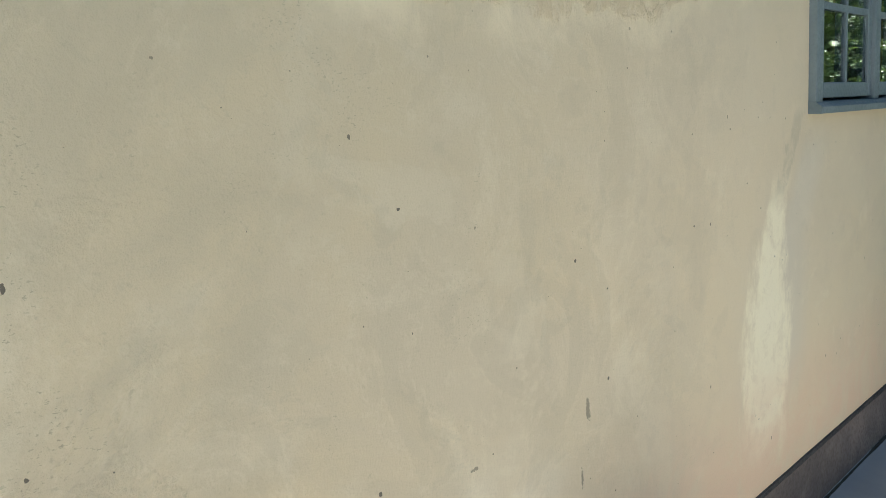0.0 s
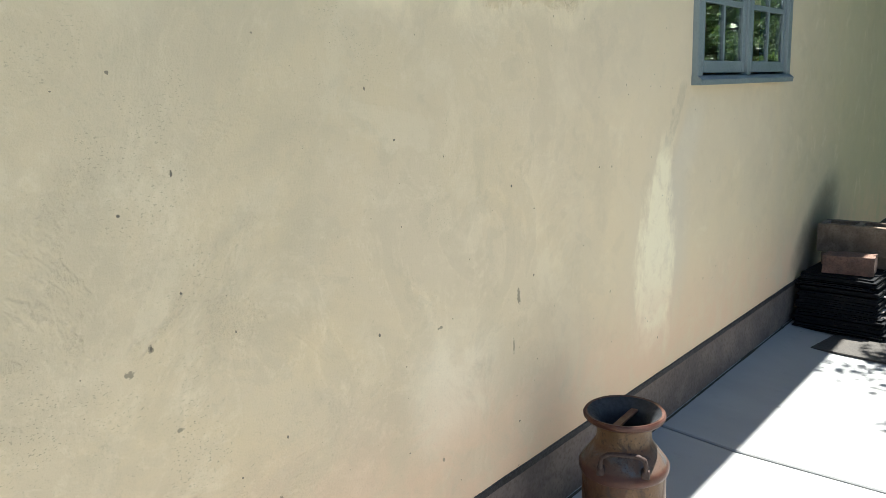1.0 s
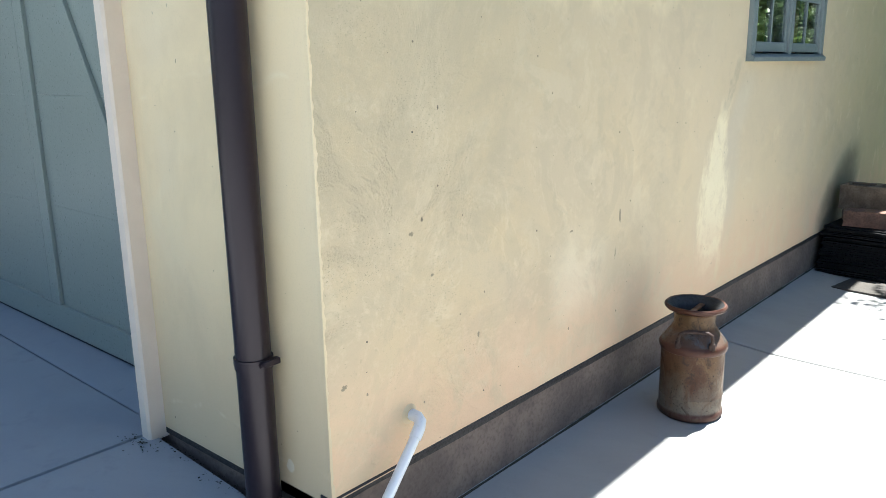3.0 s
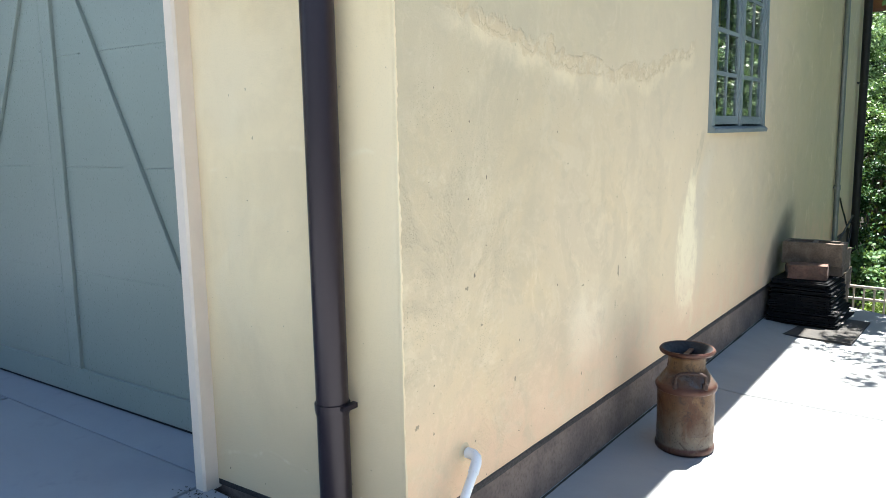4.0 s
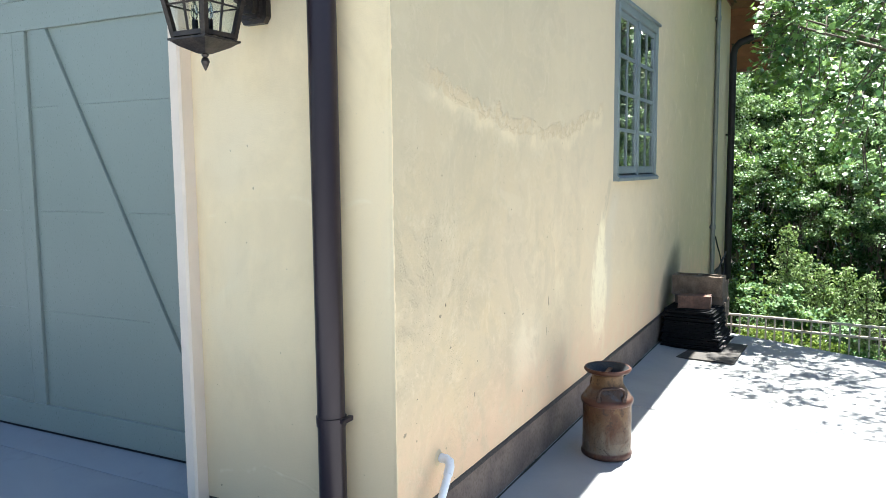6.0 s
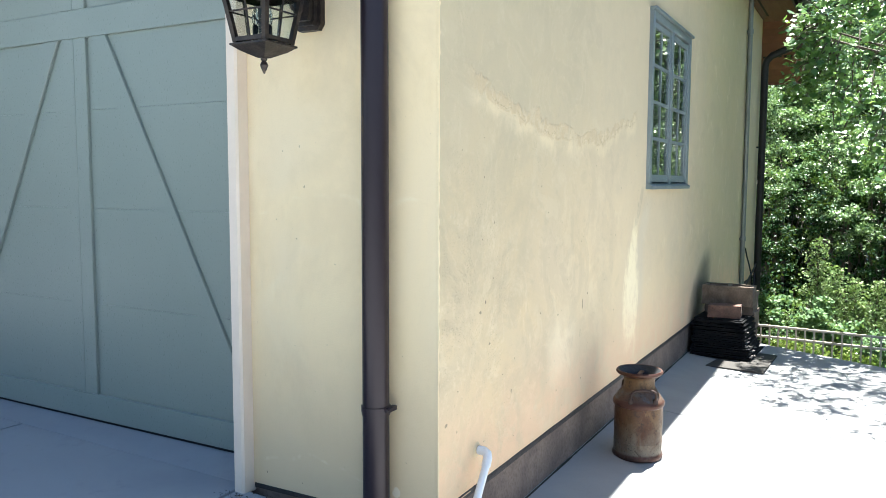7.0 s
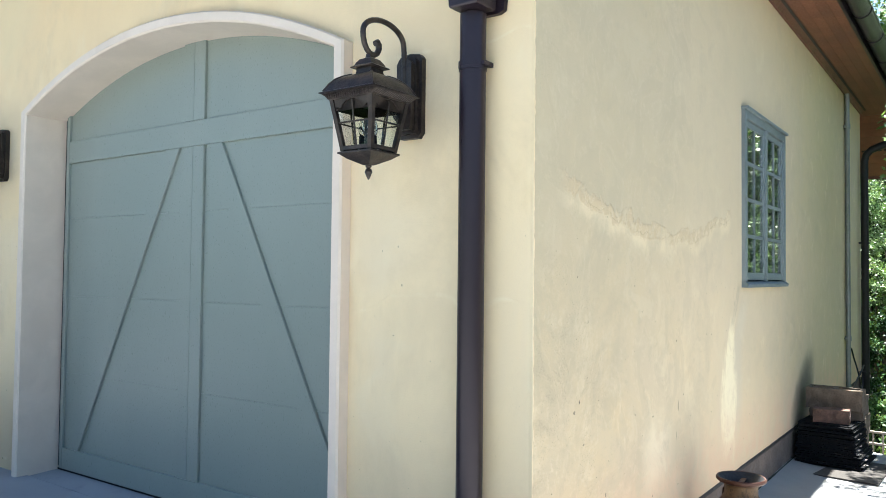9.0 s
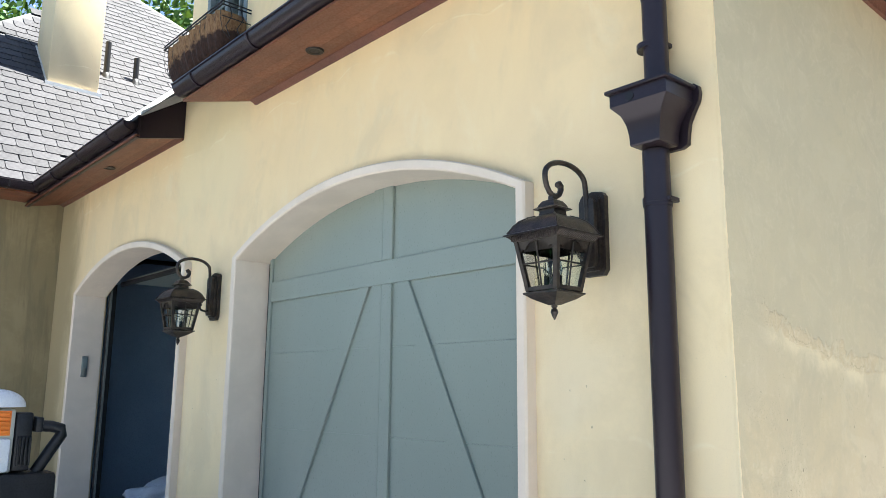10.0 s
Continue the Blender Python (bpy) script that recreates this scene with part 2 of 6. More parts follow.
        # paler, greener band below the dormer
        pale_band = k.math("MULTIPLY", k.step(k.math("ADD", x, k.math("MULTIPLY", k.math("SUBTRACT", mottle, 0.5), 0.5)), -3.85, -4.35), k.math("MULTIPLY", k.step(x, -5.5, -5.3), k.step(k.math("ADD", z, blotch), 3.5, 4.0)))
        col = k.mix(k.math("MULTIPLY", pale_band, 0.4), col, (0.78, 0.68, 0.44))
        splash = k.math("MULTIPLY", k.step(k.math("ADD", z, k.math("MULTIPLY", k.math("SUBTRACT", smudge, 0.5), 1.2)), 1.25, 0.35), 0.75)
        col = k.mix(splash, col, (0.60, 0.475, 0.305))
        dab = k.math("ADD", k.math("POWER", k.math("DIVIDE", k.math("SUBTRACT", x, -0.20), 0.022), 2.0), k.math("POWER", k.math("DIVIDE", k.math("SUBTRACT", z, 0.364), 0.026), 2.0))
        col = k.mix(k.step(k.math("ADD", dab, k.math("MULTIPLY", k.math("SUBTRACT", grit, 0.5), 2.0)), 1.0, 0.6, 0.0, 0.6), col, (0.80, 0.76, 0.66))
        hair = k.noise(1.7, 2, 0.4, None, 0.3)
        line = k.step(k.math("ABSOLUTE", k.math("SUBTRACT", k.math("FRACT", k.math("ADD", k.math("MULTIPLY", z, 0.85), k.math("MULTIPLY", hair, 0.35))), 0.5)), 0.012, 0.0)
        col = k.mix(k.math("MULTIPLY", line, k.step(mottle, 0.45, 0.6, 0.0, 0.35)), col, (0.90, 0.80, 0.58))
        relief = k.math("MULTIPLY", line, 0.3)
        # dirt at the west end, with the wing corner's shade put into the colour
        dirt_shade = k.step(k.math("ADD", x, k.math("MULTIPLY", k.math("SUBTRACT", smudge, 0.5), 1.1)), -7.9, -8.7)
        col = k.mix(k.math("MULTIPLY", dirt_shade, 0.9), col, (0.33, 0.262, 0.15))
        if grime_shade:
            # drip stains and blotches; the overall darkening also holds the corner's shade
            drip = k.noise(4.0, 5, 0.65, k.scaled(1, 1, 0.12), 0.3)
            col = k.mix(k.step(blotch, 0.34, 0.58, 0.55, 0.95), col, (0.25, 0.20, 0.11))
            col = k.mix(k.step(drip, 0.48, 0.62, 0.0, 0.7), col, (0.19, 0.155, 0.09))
    # small chips, some drawn out sideways
    flat = k.t.nodes.new("ShaderNodeCombineXYZ")
    k.link(k.math("ADD", x, y), flat.inputs[0])
    k.link(z, flat.inputs[1])
    chip = None
    for sc, lo, sx, seed in ((6.0, 0.62, 1.5, 0.0), (11.0, 0.74, 0.8, 7.3)):
        vor = k.node("ShaderNodeTexVoronoi", Scale=sc)
        vor.voronoi_dimensions = "2D"
        mp = k.node("ShaderNodeMapping")
        mp.inputs["Scale"].default_value = (sx, 1.0, 1.0)
        mp.inputs["Location"].default_value = (seed, seed, 0.0)
        k.link(flat.outputs[0], mp.inputs["Vector"])
        k.link(mp.outputs[0], vor.inputs["Vector"])
        pick = k.t.nodes.new("ShaderNodeSeparateColor")
        k.link(vor.outputs["Color"], pick.inputs[0])
        size = k.math("ADD", 0.010, k.math("MULTIPLY", k.math("POWER", pick.outputs[1], 3.0), 0.036))
        rag = k.math("ADD", vor.outputs["Distance"], k.math("MULTIPLY", k.math("SUBTRACT", k.noise(95, 3, 0.6), 0.4), 0.09))
        one = k.math("MULTIPLY", k.math("LESS_THAN", rag, size), k.math("GREATER_THAN", pick.outputs[0], lo))
        chip = one if chip is None else k.math("MAXIMUM", chip, one)
    chip = k.math("MULTIPLY", chip, k.math("MULTIPLY", k.step(z, 2.3, 1.5), k.step(y, 4.5, 1.5, 0.35, 1.0)))
    col = k.mix(k.math("MULTIPLY", chip, 0.92 if weathered else 0.6), col, (0.11, 0.09, 0.065))
    col = k.mix(k.step(fine, 0.5, 0.8, 0.0, 0.22), col, (0.42, 0.35, 0.22))
    h = k.math("ADD", k.math("MULTIPLY", fine, 0.45), k.math("MULTIPLY", grit, 0.55))
    h = k.math("ADD", h, k.math("MULTIPLY", mottle, 0.8))
    h = k.math("ADD", h, relief)
    h = k.math("SUBTRACT", h, k.math("MULTIPLY", chip, 1.0))
    k.bump(h, 0.55, 0.004)
    return k.done(col, 0.88)


def concrete(name, c1, c2):
    k = Mat(name)
    big = k.noise(0.7, 6, 0.6, None, 0.8)
    mid = k.noise(7, 5, 0.65)
    fine = k.noise(220, 3, 0.7)
    col = k.mix(k.step(big, 0.35, 0.68), c1, c2)
    col = k.mix(k.step(mid, 0.55, 0.75, 0.0, 0.35), col, tuple(c * 0.72 for c in c2))
    spot = k.node("ShaderNodeTexVoronoi", Scale=3.1)
    k.link(k.coord, spot.inputs["Vector"])
    s = k.step(k.math("ADD", spot.outputs["Distance"], k.math("MULTIPLY", mid, 0.05)), 0.075, 0.05, 0.0, 0.5)
    col = k.mix(s, col, tuple(c * 0.45 for c in c2))
    col = k.mix(k.step(fine, 0.5, 0.78, 0.0, 0.3), col, tuple(c * 0.6 for c in c1))
    k.bump(k.math("ADD", fine, k.math("MULTIPLY", mid, 0.6)), 0.3, 0.002)
    return k.done(col, 0.85)


def leaf_material(name, c1, c2, c3, through=0.35, gloss=0.30, shine=0.14):
    """Waxy leaves: each its own green, some older ones paler, light coming through them."""
    k = Mat(name)
    r = k.island()
    col = k.mix(k.step(r, 0.1, 0.9), c1, c2)
    col = k.mix(k.step(k.noise(0.8, 3, 0.6), 0.45, 0.7, 0.0, 0.7), col, c3)
    k.b.inputs["Specular IOR Level"].default_value = shine
    k.done(col, k.step(r, 0.0, 1.0, gloss - 0.06, gloss + 0.12))
    tr = k.node("ShaderNodeBsdfTranslucent")
    k.link(k.mix(0.45, col, (0.34, 0.50, 0.06)), tr.inputs["Color"])
    mx = k.node("ShaderNodeMixShader", Fac=through)
    k.link(k.b.outputs[0], mx.inputs[1])
    k.link(tr.outputs[0], mx.inputs[2])
    k.link(mx.outputs[0], k.t.nodes["Material Output"].inputs[0])
    return k.m


def glass_material(name, tint=(0.92, 0.96, 0.95)):
    k = Mat(name)
    k.b.inputs["Transmission Weight"].default_value = 1.0
    k.b.inputs["IOR"].default_value = 1.5
    return k.done(tint, 0.01)


def rust_material():
    """Old tinned steel, brown rust over grey metal, streaked downward."""
    k = Mat("rusty steel")
    x, y, z = k.xyz()
    big = k.noise(9, 6, 0.65, k.scaled(1, 1, 0.6), 0.6)
    run = k.noise(32, 4, 0.6, k.scaled(1, 1, 0.18))
    pit = k.noise(120, 3, 0.7)
    blot = k.noise(22, 6, 0.72, k.scaled(1, 1, 0.7), 0.6)
    col = k.mix(k.step(big, 0.40, 0.62), (0.105, 0.058, 0.028), (0.072, 0.029, 0.012))
    grey = k.step(k.math("ADD", z, k.math("MULTIPLY", k.math("SUBTRACT", big, 0.5), 0.5)), 0.26, 0.04)
    col = k.mix(k.math("MULTIPLY", grey, 0.75), col, (0.165, 0.150, 0.122))
    col = k.mix(k.step(run, 0.54, 0.70, 0.0, 0.65), col, (0.092, 0.040, 0.017))
    neck = k.math("MULTIPLY", k.step(z, 0.425, 0.44), k.step(z, 0.500, 0.485))
    col = k.mix(k.math("MULTIPLY", neck, 0.5), col, (0.140, 0.088, 0.042))
    shoulder = k.math("MULTIPLY", k.step(z, 0.355, 0.37), k.step(z, 0.43, 0.40))
    col = k.mix(k.math("MULTIPLY", shoulder, k.step(big, 0.55, 0.40, 0.2, 0.9)), col, (0.085, 0.092, 0.100))
    col = k.mix(k.step(blot, 0.54, 0.64, 0.0, 0.75), col, (0.034, 0.020, 0.014))
    col = k.mix(k.step(blot, 0.42, 0.34, 0.0, 0.55), col, (0.155, 0.098, 0.055))
    col = k.mix(k.step(pit, 0.58, 0.68, 0.0, 0.85), col, (0.026, 0.018, 0.015))
    band = k.math("MAXIMUM", k.math("MULTIPLY", k.step(z, 0.315, 0.325), k.step(z, 0.365, 0.355)), k.math("MAXIMUM", k.step(z, 0.495, 0.510), k.step(z, 0.045, 0.03)))
    col = k.mix(k.math("MULTIPLY", band, k.step(blot, 0.35, 0.6, 0.70, 0.95)), col, (0.060, 0.021, 0.014))
    k.bump(k.math("ADD", pit, k.math("MULTIPLY", big, 0.6)), 0.35, 0.003)
    return k.done(col, k.step(big, 0.4, 0.65, 0.42, 0.75), k.step(big, 0.62, 0.40, 0.1, 0.55))


def coir_material():
    """Matted coconut fibre: tan above, rotted dark brown below."""
    k = Mat("coconut fibre liner")
    x, y, z = k.xyz()
    fibre = k.noise(60, 5, 0.75, k.scaled(1, 1, 0.35))
    mat_ = k.noise(14, 5, 0.7)
    col = k.mix(k.step(fibre, 0.4, 0.65), (0.255, 0.150, 0.075), (0.135, 0.070, 0.034))
    rot = k.step(k.math("ADD", z, k.math("MULTIPLY", k.math("SUBTRACT", mat_, 0.5), 0.25)), 0.15, 0.09)
    col = k.mix(rot, col, k.mix(k.step(fibre, 0.4, 0.6), (0.042, 0.018, 0.012), (0.018, 0.009, 0.007)))
    k.bump(k.math("ADD", fibre, mat_), 0.9, 0.015)
    return k.done(col, 0.97)


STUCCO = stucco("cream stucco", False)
STUCCO_GRIME_SHADE = stucco("rain-stained, shade-darkened cream stucco", False, True)
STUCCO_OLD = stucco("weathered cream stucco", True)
STEM = surface("foundation concrete", (0.205, 0.155, 0.127), (0.120, 0.092, 0.079), 3.5, 60, 0.92, bump=0.6, dist=0.006, grain=0.28)
CONCRETE = concrete("paving concrete", (0.305, 0.304, 0.300), (0.258, 0.258, 0.258))
# bluer copy of the paving concrete; the shaded drive's blue cast is in its colour
DRIVE_SHADE = concrete("shade-tinted drive concrete", (0.340, 0.365, 0.390), (0.295, 0.318, 0.345))
TRIM = surface("painted plaster trim", (0.79, 0.675, 0.560), (0.71, 0.605, 0.500), 3, 120, 0.75, bump=0.12, grain=0.03)
DOOR = surface("sage painted door", (0.270, 0.307, 0.274), (0.247, 0.288, 0.258), 1.2, 140, 0.36, bump=0.0, dist=0.001, grain=0.04, stretch=(1, 1, 0.3))
SASH = surface("blue-grey window paint", (0.185, 0.222, 0.226), (0.160, 0.194, 0.200), 3, 90, 0.5, bump=0.1, grain=0.1)
BRONZE = surface("dark bronze metal", (0.0205, 0.0135, 0.0200), (0.0235, 0.0155, 0.0220), 2.2, 600, 0.34, 0.30, 0.0, 0.001, 0.02)
LANTERN = surface("weathered bronze lantern", (0.026, 0.021, 0.020), (0.066, 0.050, 0.041), 16, 110, 0.40, 0.40, 0.3)
BLACK = surface("black metal", (0.008, 0.008, 0.010), (0.013, 0.013, 0.016), 5, 90, 0.5, 0.2, 0.1)
# base colour darkened to hold the shadow under the stucco's edge
SCREED = surface("weep screed metal, shadow-darkened", (0.026, 0.023, 0.023), (0.045, 0.039, 0.037), 5, 90, 0.7, 0.1, 0.2)
CEDAR = surface("stained cedar boards", (0.265, 0.098, 0.053), (0.160, 0.058, 0.034), 2.4, 60, 0.5, bump=0.25, stretch=(1, 1, 1), per="island")
CEDAR_DARK = surface("dark stained moulding", (0.16, 0.062, 0.040), (0.11, 0.045, 0.032), 3, 60, 0.5)
PVC = surface("white plastic pipe", (0.78, 0.79, 0.80), (0.72, 0.73, 0.75), 4, 80, 0.35, bump=0.03, grain=0.03)
RUST = rust_material()
# the can's inside, darker and bluer than its outside
CAN_INSIDE = surface("dark blue-grey can inside", (0.034, 0.037, 0.044), (0.018, 0.019, 0.023), 16, 80, 0.7, 0.2, 0.3, 0.002, 0.2)
RUST_DARK = surface("dark rusted forging", (0.026, 0.012, 0.009), (0.044, 0.020, 0.013), 14, 90, 0.75, 0.0, 0.5, 0.003, 0.3)
RUBBER = surface("black asphalt sheet", (0.004, 0.004, 0.005), (0.008, 0.008, 0.010), 6, 130, 0.85, bump=0.5, dist=0.004, per="object")
RUBBER.node_tree.nodes["Principled BSDF"].inputs["Specular IOR Level"].default_value = 0.2
BLOCK = surface("tan concrete block", (0.195, 0.145, 0.105), (0.115, 0.085, 0.062), 9, 70, 0.95, bump=0.9, dist=0.006, grain=0.3, per="object")
PAVER = surface("red concrete paver", (0.165, 0.092, 0.068), (0.095, 0.058, 0.045), 12, 80, 0.95, bump=0.9, dist=0.006, grain=0.3)
TORN = surface("torn backing paper", (0.26, 0.22, 0.20), (0.16, 0.135, 0.125), 9, 90, 0.9, bump=0.3)
PLY = surface("dark weathered sheet", (0.055, 0.047, 0.041), (0.036, 0.032, 0.029), 5, 80, 0.85, bump=0.2)
STEEL = surface("grey galvanised conduit", (0.20, 0.215, 0.21), (0.26, 0.27, 0.26), 4, 80, 0.45, 0.5, 0.05)
FENCE = surface("tan painted fence steel", (0.66, 0.585, 0.475), (0.58, 0.515, 0.42), 4, 80, 0.5)
SOIL = surface("wooded slope soil", (0.040, 0.032, 0.022), (0.024, 0.026, 0.014), 0.8, 20, 0.95, bump=0.6, dist=0.05)
BARK = surface("grey bark", (0.12, 0.095, 0.07), (0.075, 0.06, 0.047), 5, 40, 0.9, bump=0.8, dist=0.01, stretch=(1, 1, 0.3))
LEAF = leaf_material("broad green leaf", (0.024, 0.072, 0.020), (0.090, 0.190, 0.050), (0.020, 0.062, 0.018), 0.12, 0.40)
LEAF_MAPLE = leaf_material("lobed maple leaf", (0.044, 0.125, 0.038), (0.265, 0.435, 0.125), (0.042, 0.120, 0.038), 0.38, 0.34, 0.60)
LEAF_BUSH = leaf_material("glossy bush leaf", (0.026, 0.080, 0.027), (0.340, 0.500, 0.215), (0.030, 0.090, 0.030), 0.20, 0.35, 0.60)
# far darker than the other leaves; the wood's shade is in this colour
LEAF_DARK = leaf_material("shade-darkened green leaf", (0.012, 0.036, 0.014), (0.035, 0.085, 0.028), (0.010, 0.030, 0.012), 0.08)
LEAF_OLIVE = leaf_material("olive needle spray", (0.13, 0.205, 0.080), (0.31, 0.41, 0.185), (0.10, 0.165, 0.07), 0.20, 0.5)
LEAF_PALE = leaf_material("pale grey-green leaf", (0.075, 0.150, 0.062), (0.165, 0.265, 0.115), (0.060, 0.125, 0.052), 0.22, 0.48)
LEAF_YELLOW = leaf_material("yellow-green leaf", (0.07, 0.13, 0.026), (0.20, 0.25, 0.06), (0.05, 0.11, 0.024), 0.24)
SLATE = surface("pale grey slate", (0.056, 0.054, 0.062), (0.042, 0.041, 0.049), 1.6, 30, 0.7, bump=0.08, grain=0.05, per="object")
SLATE_REST = surface("pale grey slate field", (0.056, 0.054, 0.062), (0.042, 0.041, 0.049), 1.6, 30, 0.7, bump=0.08, grain=0.05, per="island")
SLATE_DARK = surface("blue-black slate", (0.040, 0.042, 0.050), (0.028, 0.030, 0.038), 2, 60, 0.6, bump=0.25, per="island")
for m_ in (SLATE, SLATE_REST):
    m_.node_tree.nodes["Principled BSDF"].inputs["Specular IOR Level"].default_value = 0.25
LEAD = surface("bright flashing metal", (0.70, 0.69, 0.67), (0.60, 0.59, 0.58), 5, 60, 0.4, 0.3)
DRYWALL = surface("garage inside wall", (0.26, 0.35, 0.46), (0.235, 0.315, 0.42), 1.5, 60, 0.85)
COIR = coir_material()
GLASS = glass_material("window glass")


# ---- building blocks ----
def box(bm, x0, x1, y0, y1, z0, z1, bevel=0.0, segments=2):
    v = [bm.verts.new((x, y, z)) for x in (x0, x1) for y in (y0, y1) for z in (z0, z1)]
    fs = [bm.faces.new([v[i] for i in q]) for q in ((0, 1, 3, 2), (4, 6, 7, 5), (0, 4, 5, 1), (2, 3, 7, 6), (0, 2, 6, 4), (1, 5, 7, 3))]
    if bevel:
        edges = list({e for f in fs for e in f.edges})
        bmesh.ops.bevel(bm, geom=edges, offset=bevel, segments=segments, affect="EDGES", profile=0.5)
    return bm


def prism(bm, pts, axis, a, b):
    """A flat outline pushed along an axis from a to b; pts are the two other coordinates in x, y, z order."""
    def place(p, d):
        return {"x": (d, p[0], p[1]), "y": (p[0], d, p[1]), "z": (p[0], p[1], d)}[axis]
    lo = [bm.verts.new(place(p, a)) for p in pts]
    hi = [bm.verts.new(place(p, b)) for p in pts]
    n = len(pts)
    faces = [bm.faces.new(lo), bm.faces.new(hi[::-1])]
    faces += [bm.faces.new((lo[i], hi[i], hi[(i + 1) % n], lo[(i + 1) % n])) for i in range(n)]
    return faces


def tube(bm, pts, r, n=12, closed=True, flat=1.0):
    """A round bar along points; r is one radius or one for each point."""
    pts = [Vector(p) for p in pts]
    rs = r if isinstance(r, (list, tuple)) else [r] * len(pts)
    rings, up = [], None
    for i, p in enumerate(pts):
        d = (pts[min(i + 1, len(pts) - 1)] - pts[max(i - 1, 0)]).normalized()
        if up is None:
            up = d.orthogonal().normalized()
        up = (up - d * up.dot(d)).normalized()
        side = d.cross(up)
        rings.append([bm.verts.new(p + (up * math.cos(a) + side * math.sin(a) * flat) * rs[i]) for a in (2 * math.pi * j / n for j in range(n))])
    for a, b in zip(rings, rings[1:]):
        for j in range(n):
            bm.faces.new((a[j], a[(j + 1) % n], b[(j + 1) % n], b[j]))
    if closed:
        bm.faces.new(rings[0][::-1])
        bm.faces.new(rings[-1])
    return bm


def lathe(bm, profile, n=32, centre=(0, 0, 0)):
    cx, cy, cz = centre
    rings = [[bm.verts.new((cx + r * math.cos(2 * math.pi * j / n), cy + r * math.sin(2 * math.pi * j / n), cz + z)) for j in range(n)] for r, z in profile]
    for a, b in zip(rings, rings[1:]):
        for j in range(n):
            bm.faces.new((a[j], a[(j + 1) % n], b[(j + 1) % n], b[j]))
    if profile[0][0] > 0.001:
        bm.faces.new(rings[0][::-1])
    return bm


def frustum(bm, levels, n=4):
    """Stacked squares: (half width, z) or (half x, half y, z), closed at both ends."""
    rings = []
    for lv in levels:
        hx, hy, z = lv if len(lv) == 3 else (lv[0], lv[0], lv[1])
        rings.append([bm.verts.new(p) for p in ((-hx, -hy, z), (hx, -hy, z), (hx, hy, z), (-hx, hy, z))])
    for a, b in zip(rings, rings[1:]):
        for j in range(4):
            bm.faces.new((a[j], a[(j + 1) % 4], b[(j + 1) % 4], b[j]))
    bm.faces.new(rings[0][::-1])
    bm.faces.new(rings[-1])
    return bm


def to_mesh(name, bm, material, smooth=None):
    bmesh.ops.recalc_face_normals(bm, faces=bm.faces)
    me = bpy.data.meshes.new(name)
    bm.to_mesh(me)
    bm.free()
    me.materials.append(material)
    if smooth:
        for p in me.polygons:
            p.use_smooth = True
        me.set_sharp_from_angle(angle=radians(smooth))
    return me


def part(name, bm, material, parent=None, label="", smooth=40):
    """One mesh object under a thing, a part or nothing."""
    ob = new(name, to_mesh(name, bm, material, smooth))
    if parent:
        ob.parent = parent
    return tagged(ob, label)


def thing(name, label, category, at=(0, 0, 0), turn=0.0, group="", kind=""):
    ob = new(name)
    ob.empty_display_size = 0.1
    ob.matrix_basis = pose(*at, 0, 0, turn)
    return tagged(ob, label, category, group, kind)


def built(name, bm, material, label, category="", kind="structure", smooth=40):
    return tagged(part(name, bm, material, None, label, smooth), label, category, "", kind)


def arch(x0, x1, spring, rise, n=28):
    """Points of a flat arch from x0 to x1."""
    c, h = (x0 + x1) / 2, (x1 - x0) / 2
    r = (h * h + rise * rise) / (2 * rise)
    a = math.asin(h / r)
    return [(c + r * math.sin(t), spring + rise - r + r * math.cos(t)) for t in (-a + 2 * a * i / n for i in range(n + 1))]


def ground_z(x, y):
    """Height of the paving: it falls from the drive towards the side yard."""
    return float(np.interp(x, (-30, -4.1, -1.1, -0.45, -0.12, 0.0, 0.35, 6.0), (0.32, 0.262, 0.226, 0.190, 0.090, 0.036, 0.005, -0.05)))


EAVE = 4.10          # underside of the soffit
FOOT = 0.252         # bottom of the front stucco
FOOT_E = 0.316       # bottom of the side wall's stucco
BACK = 9.6           # far end of the side wall
WEST = -9.1          # the wing's wall
DOOR_Y = 0.235
SLAB_EDGE = (6.18, -0.465)   # y = a + b * x at the yard's far edge


# ---- ground and paving ----
def slope_z(x, y):
    """The wooded ground, well below the yard's edge."""
    d = max(0.0, y - (6.3 + SLAB_EDGE[1] * min(x, 9.0)))
    if x < -0.5 and y < 9.0 or d <= 0:
        d = 0.0
    return -0.75 - 0.28 * min(d, 14.0) + 0.12 * noise.noise((x * 0.4, y * 0.4, 0)) + (0.35 * max(0.0, d - 17.0) if d > 17 else 0.0)


bm = bmesh.new()
gx = [-1500, -300, -80, -30, -12] + [i * 1.0 for i in range(-9, 22)] + [30, 60, 200, 1500]
gy = [-1500, -300, -60, -25, -14] + [i * 1.0 for i in range(-9, 34)] + [45, 80, 250, 1500]
grid = []
for gxv in gx:
    col = []
    for gyv in gy:
        yard = gyv < SLAB_EDGE[0] + 0.4 + SLAB_EDGE[1] * gxv and gxv < 9.5 or gxv < -0.2
        far = abs(gxv) > 25 or abs(gyv) > 40
        col.append(bm.verts.new((gxv, gyv, -0.4 if yard and not far else (-1.0 if far else slope_z(gxv, gyv)))))
    grid.append(col)
for i in range(len(gx) - 1):
    for j in range(len(gy) - 1):
        bm.faces.new((grid[i][j], grid[i + 1][j], grid[i + 1][j + 1], grid[i][j + 1]))
built("ground", bm, SOIL, "brown wooded ground sloping away below the yard", "ground", smooth=60)

paving = thing("pavement", "pale broom-finished concrete slabs with tooled joints", "pavement", kind="structure")


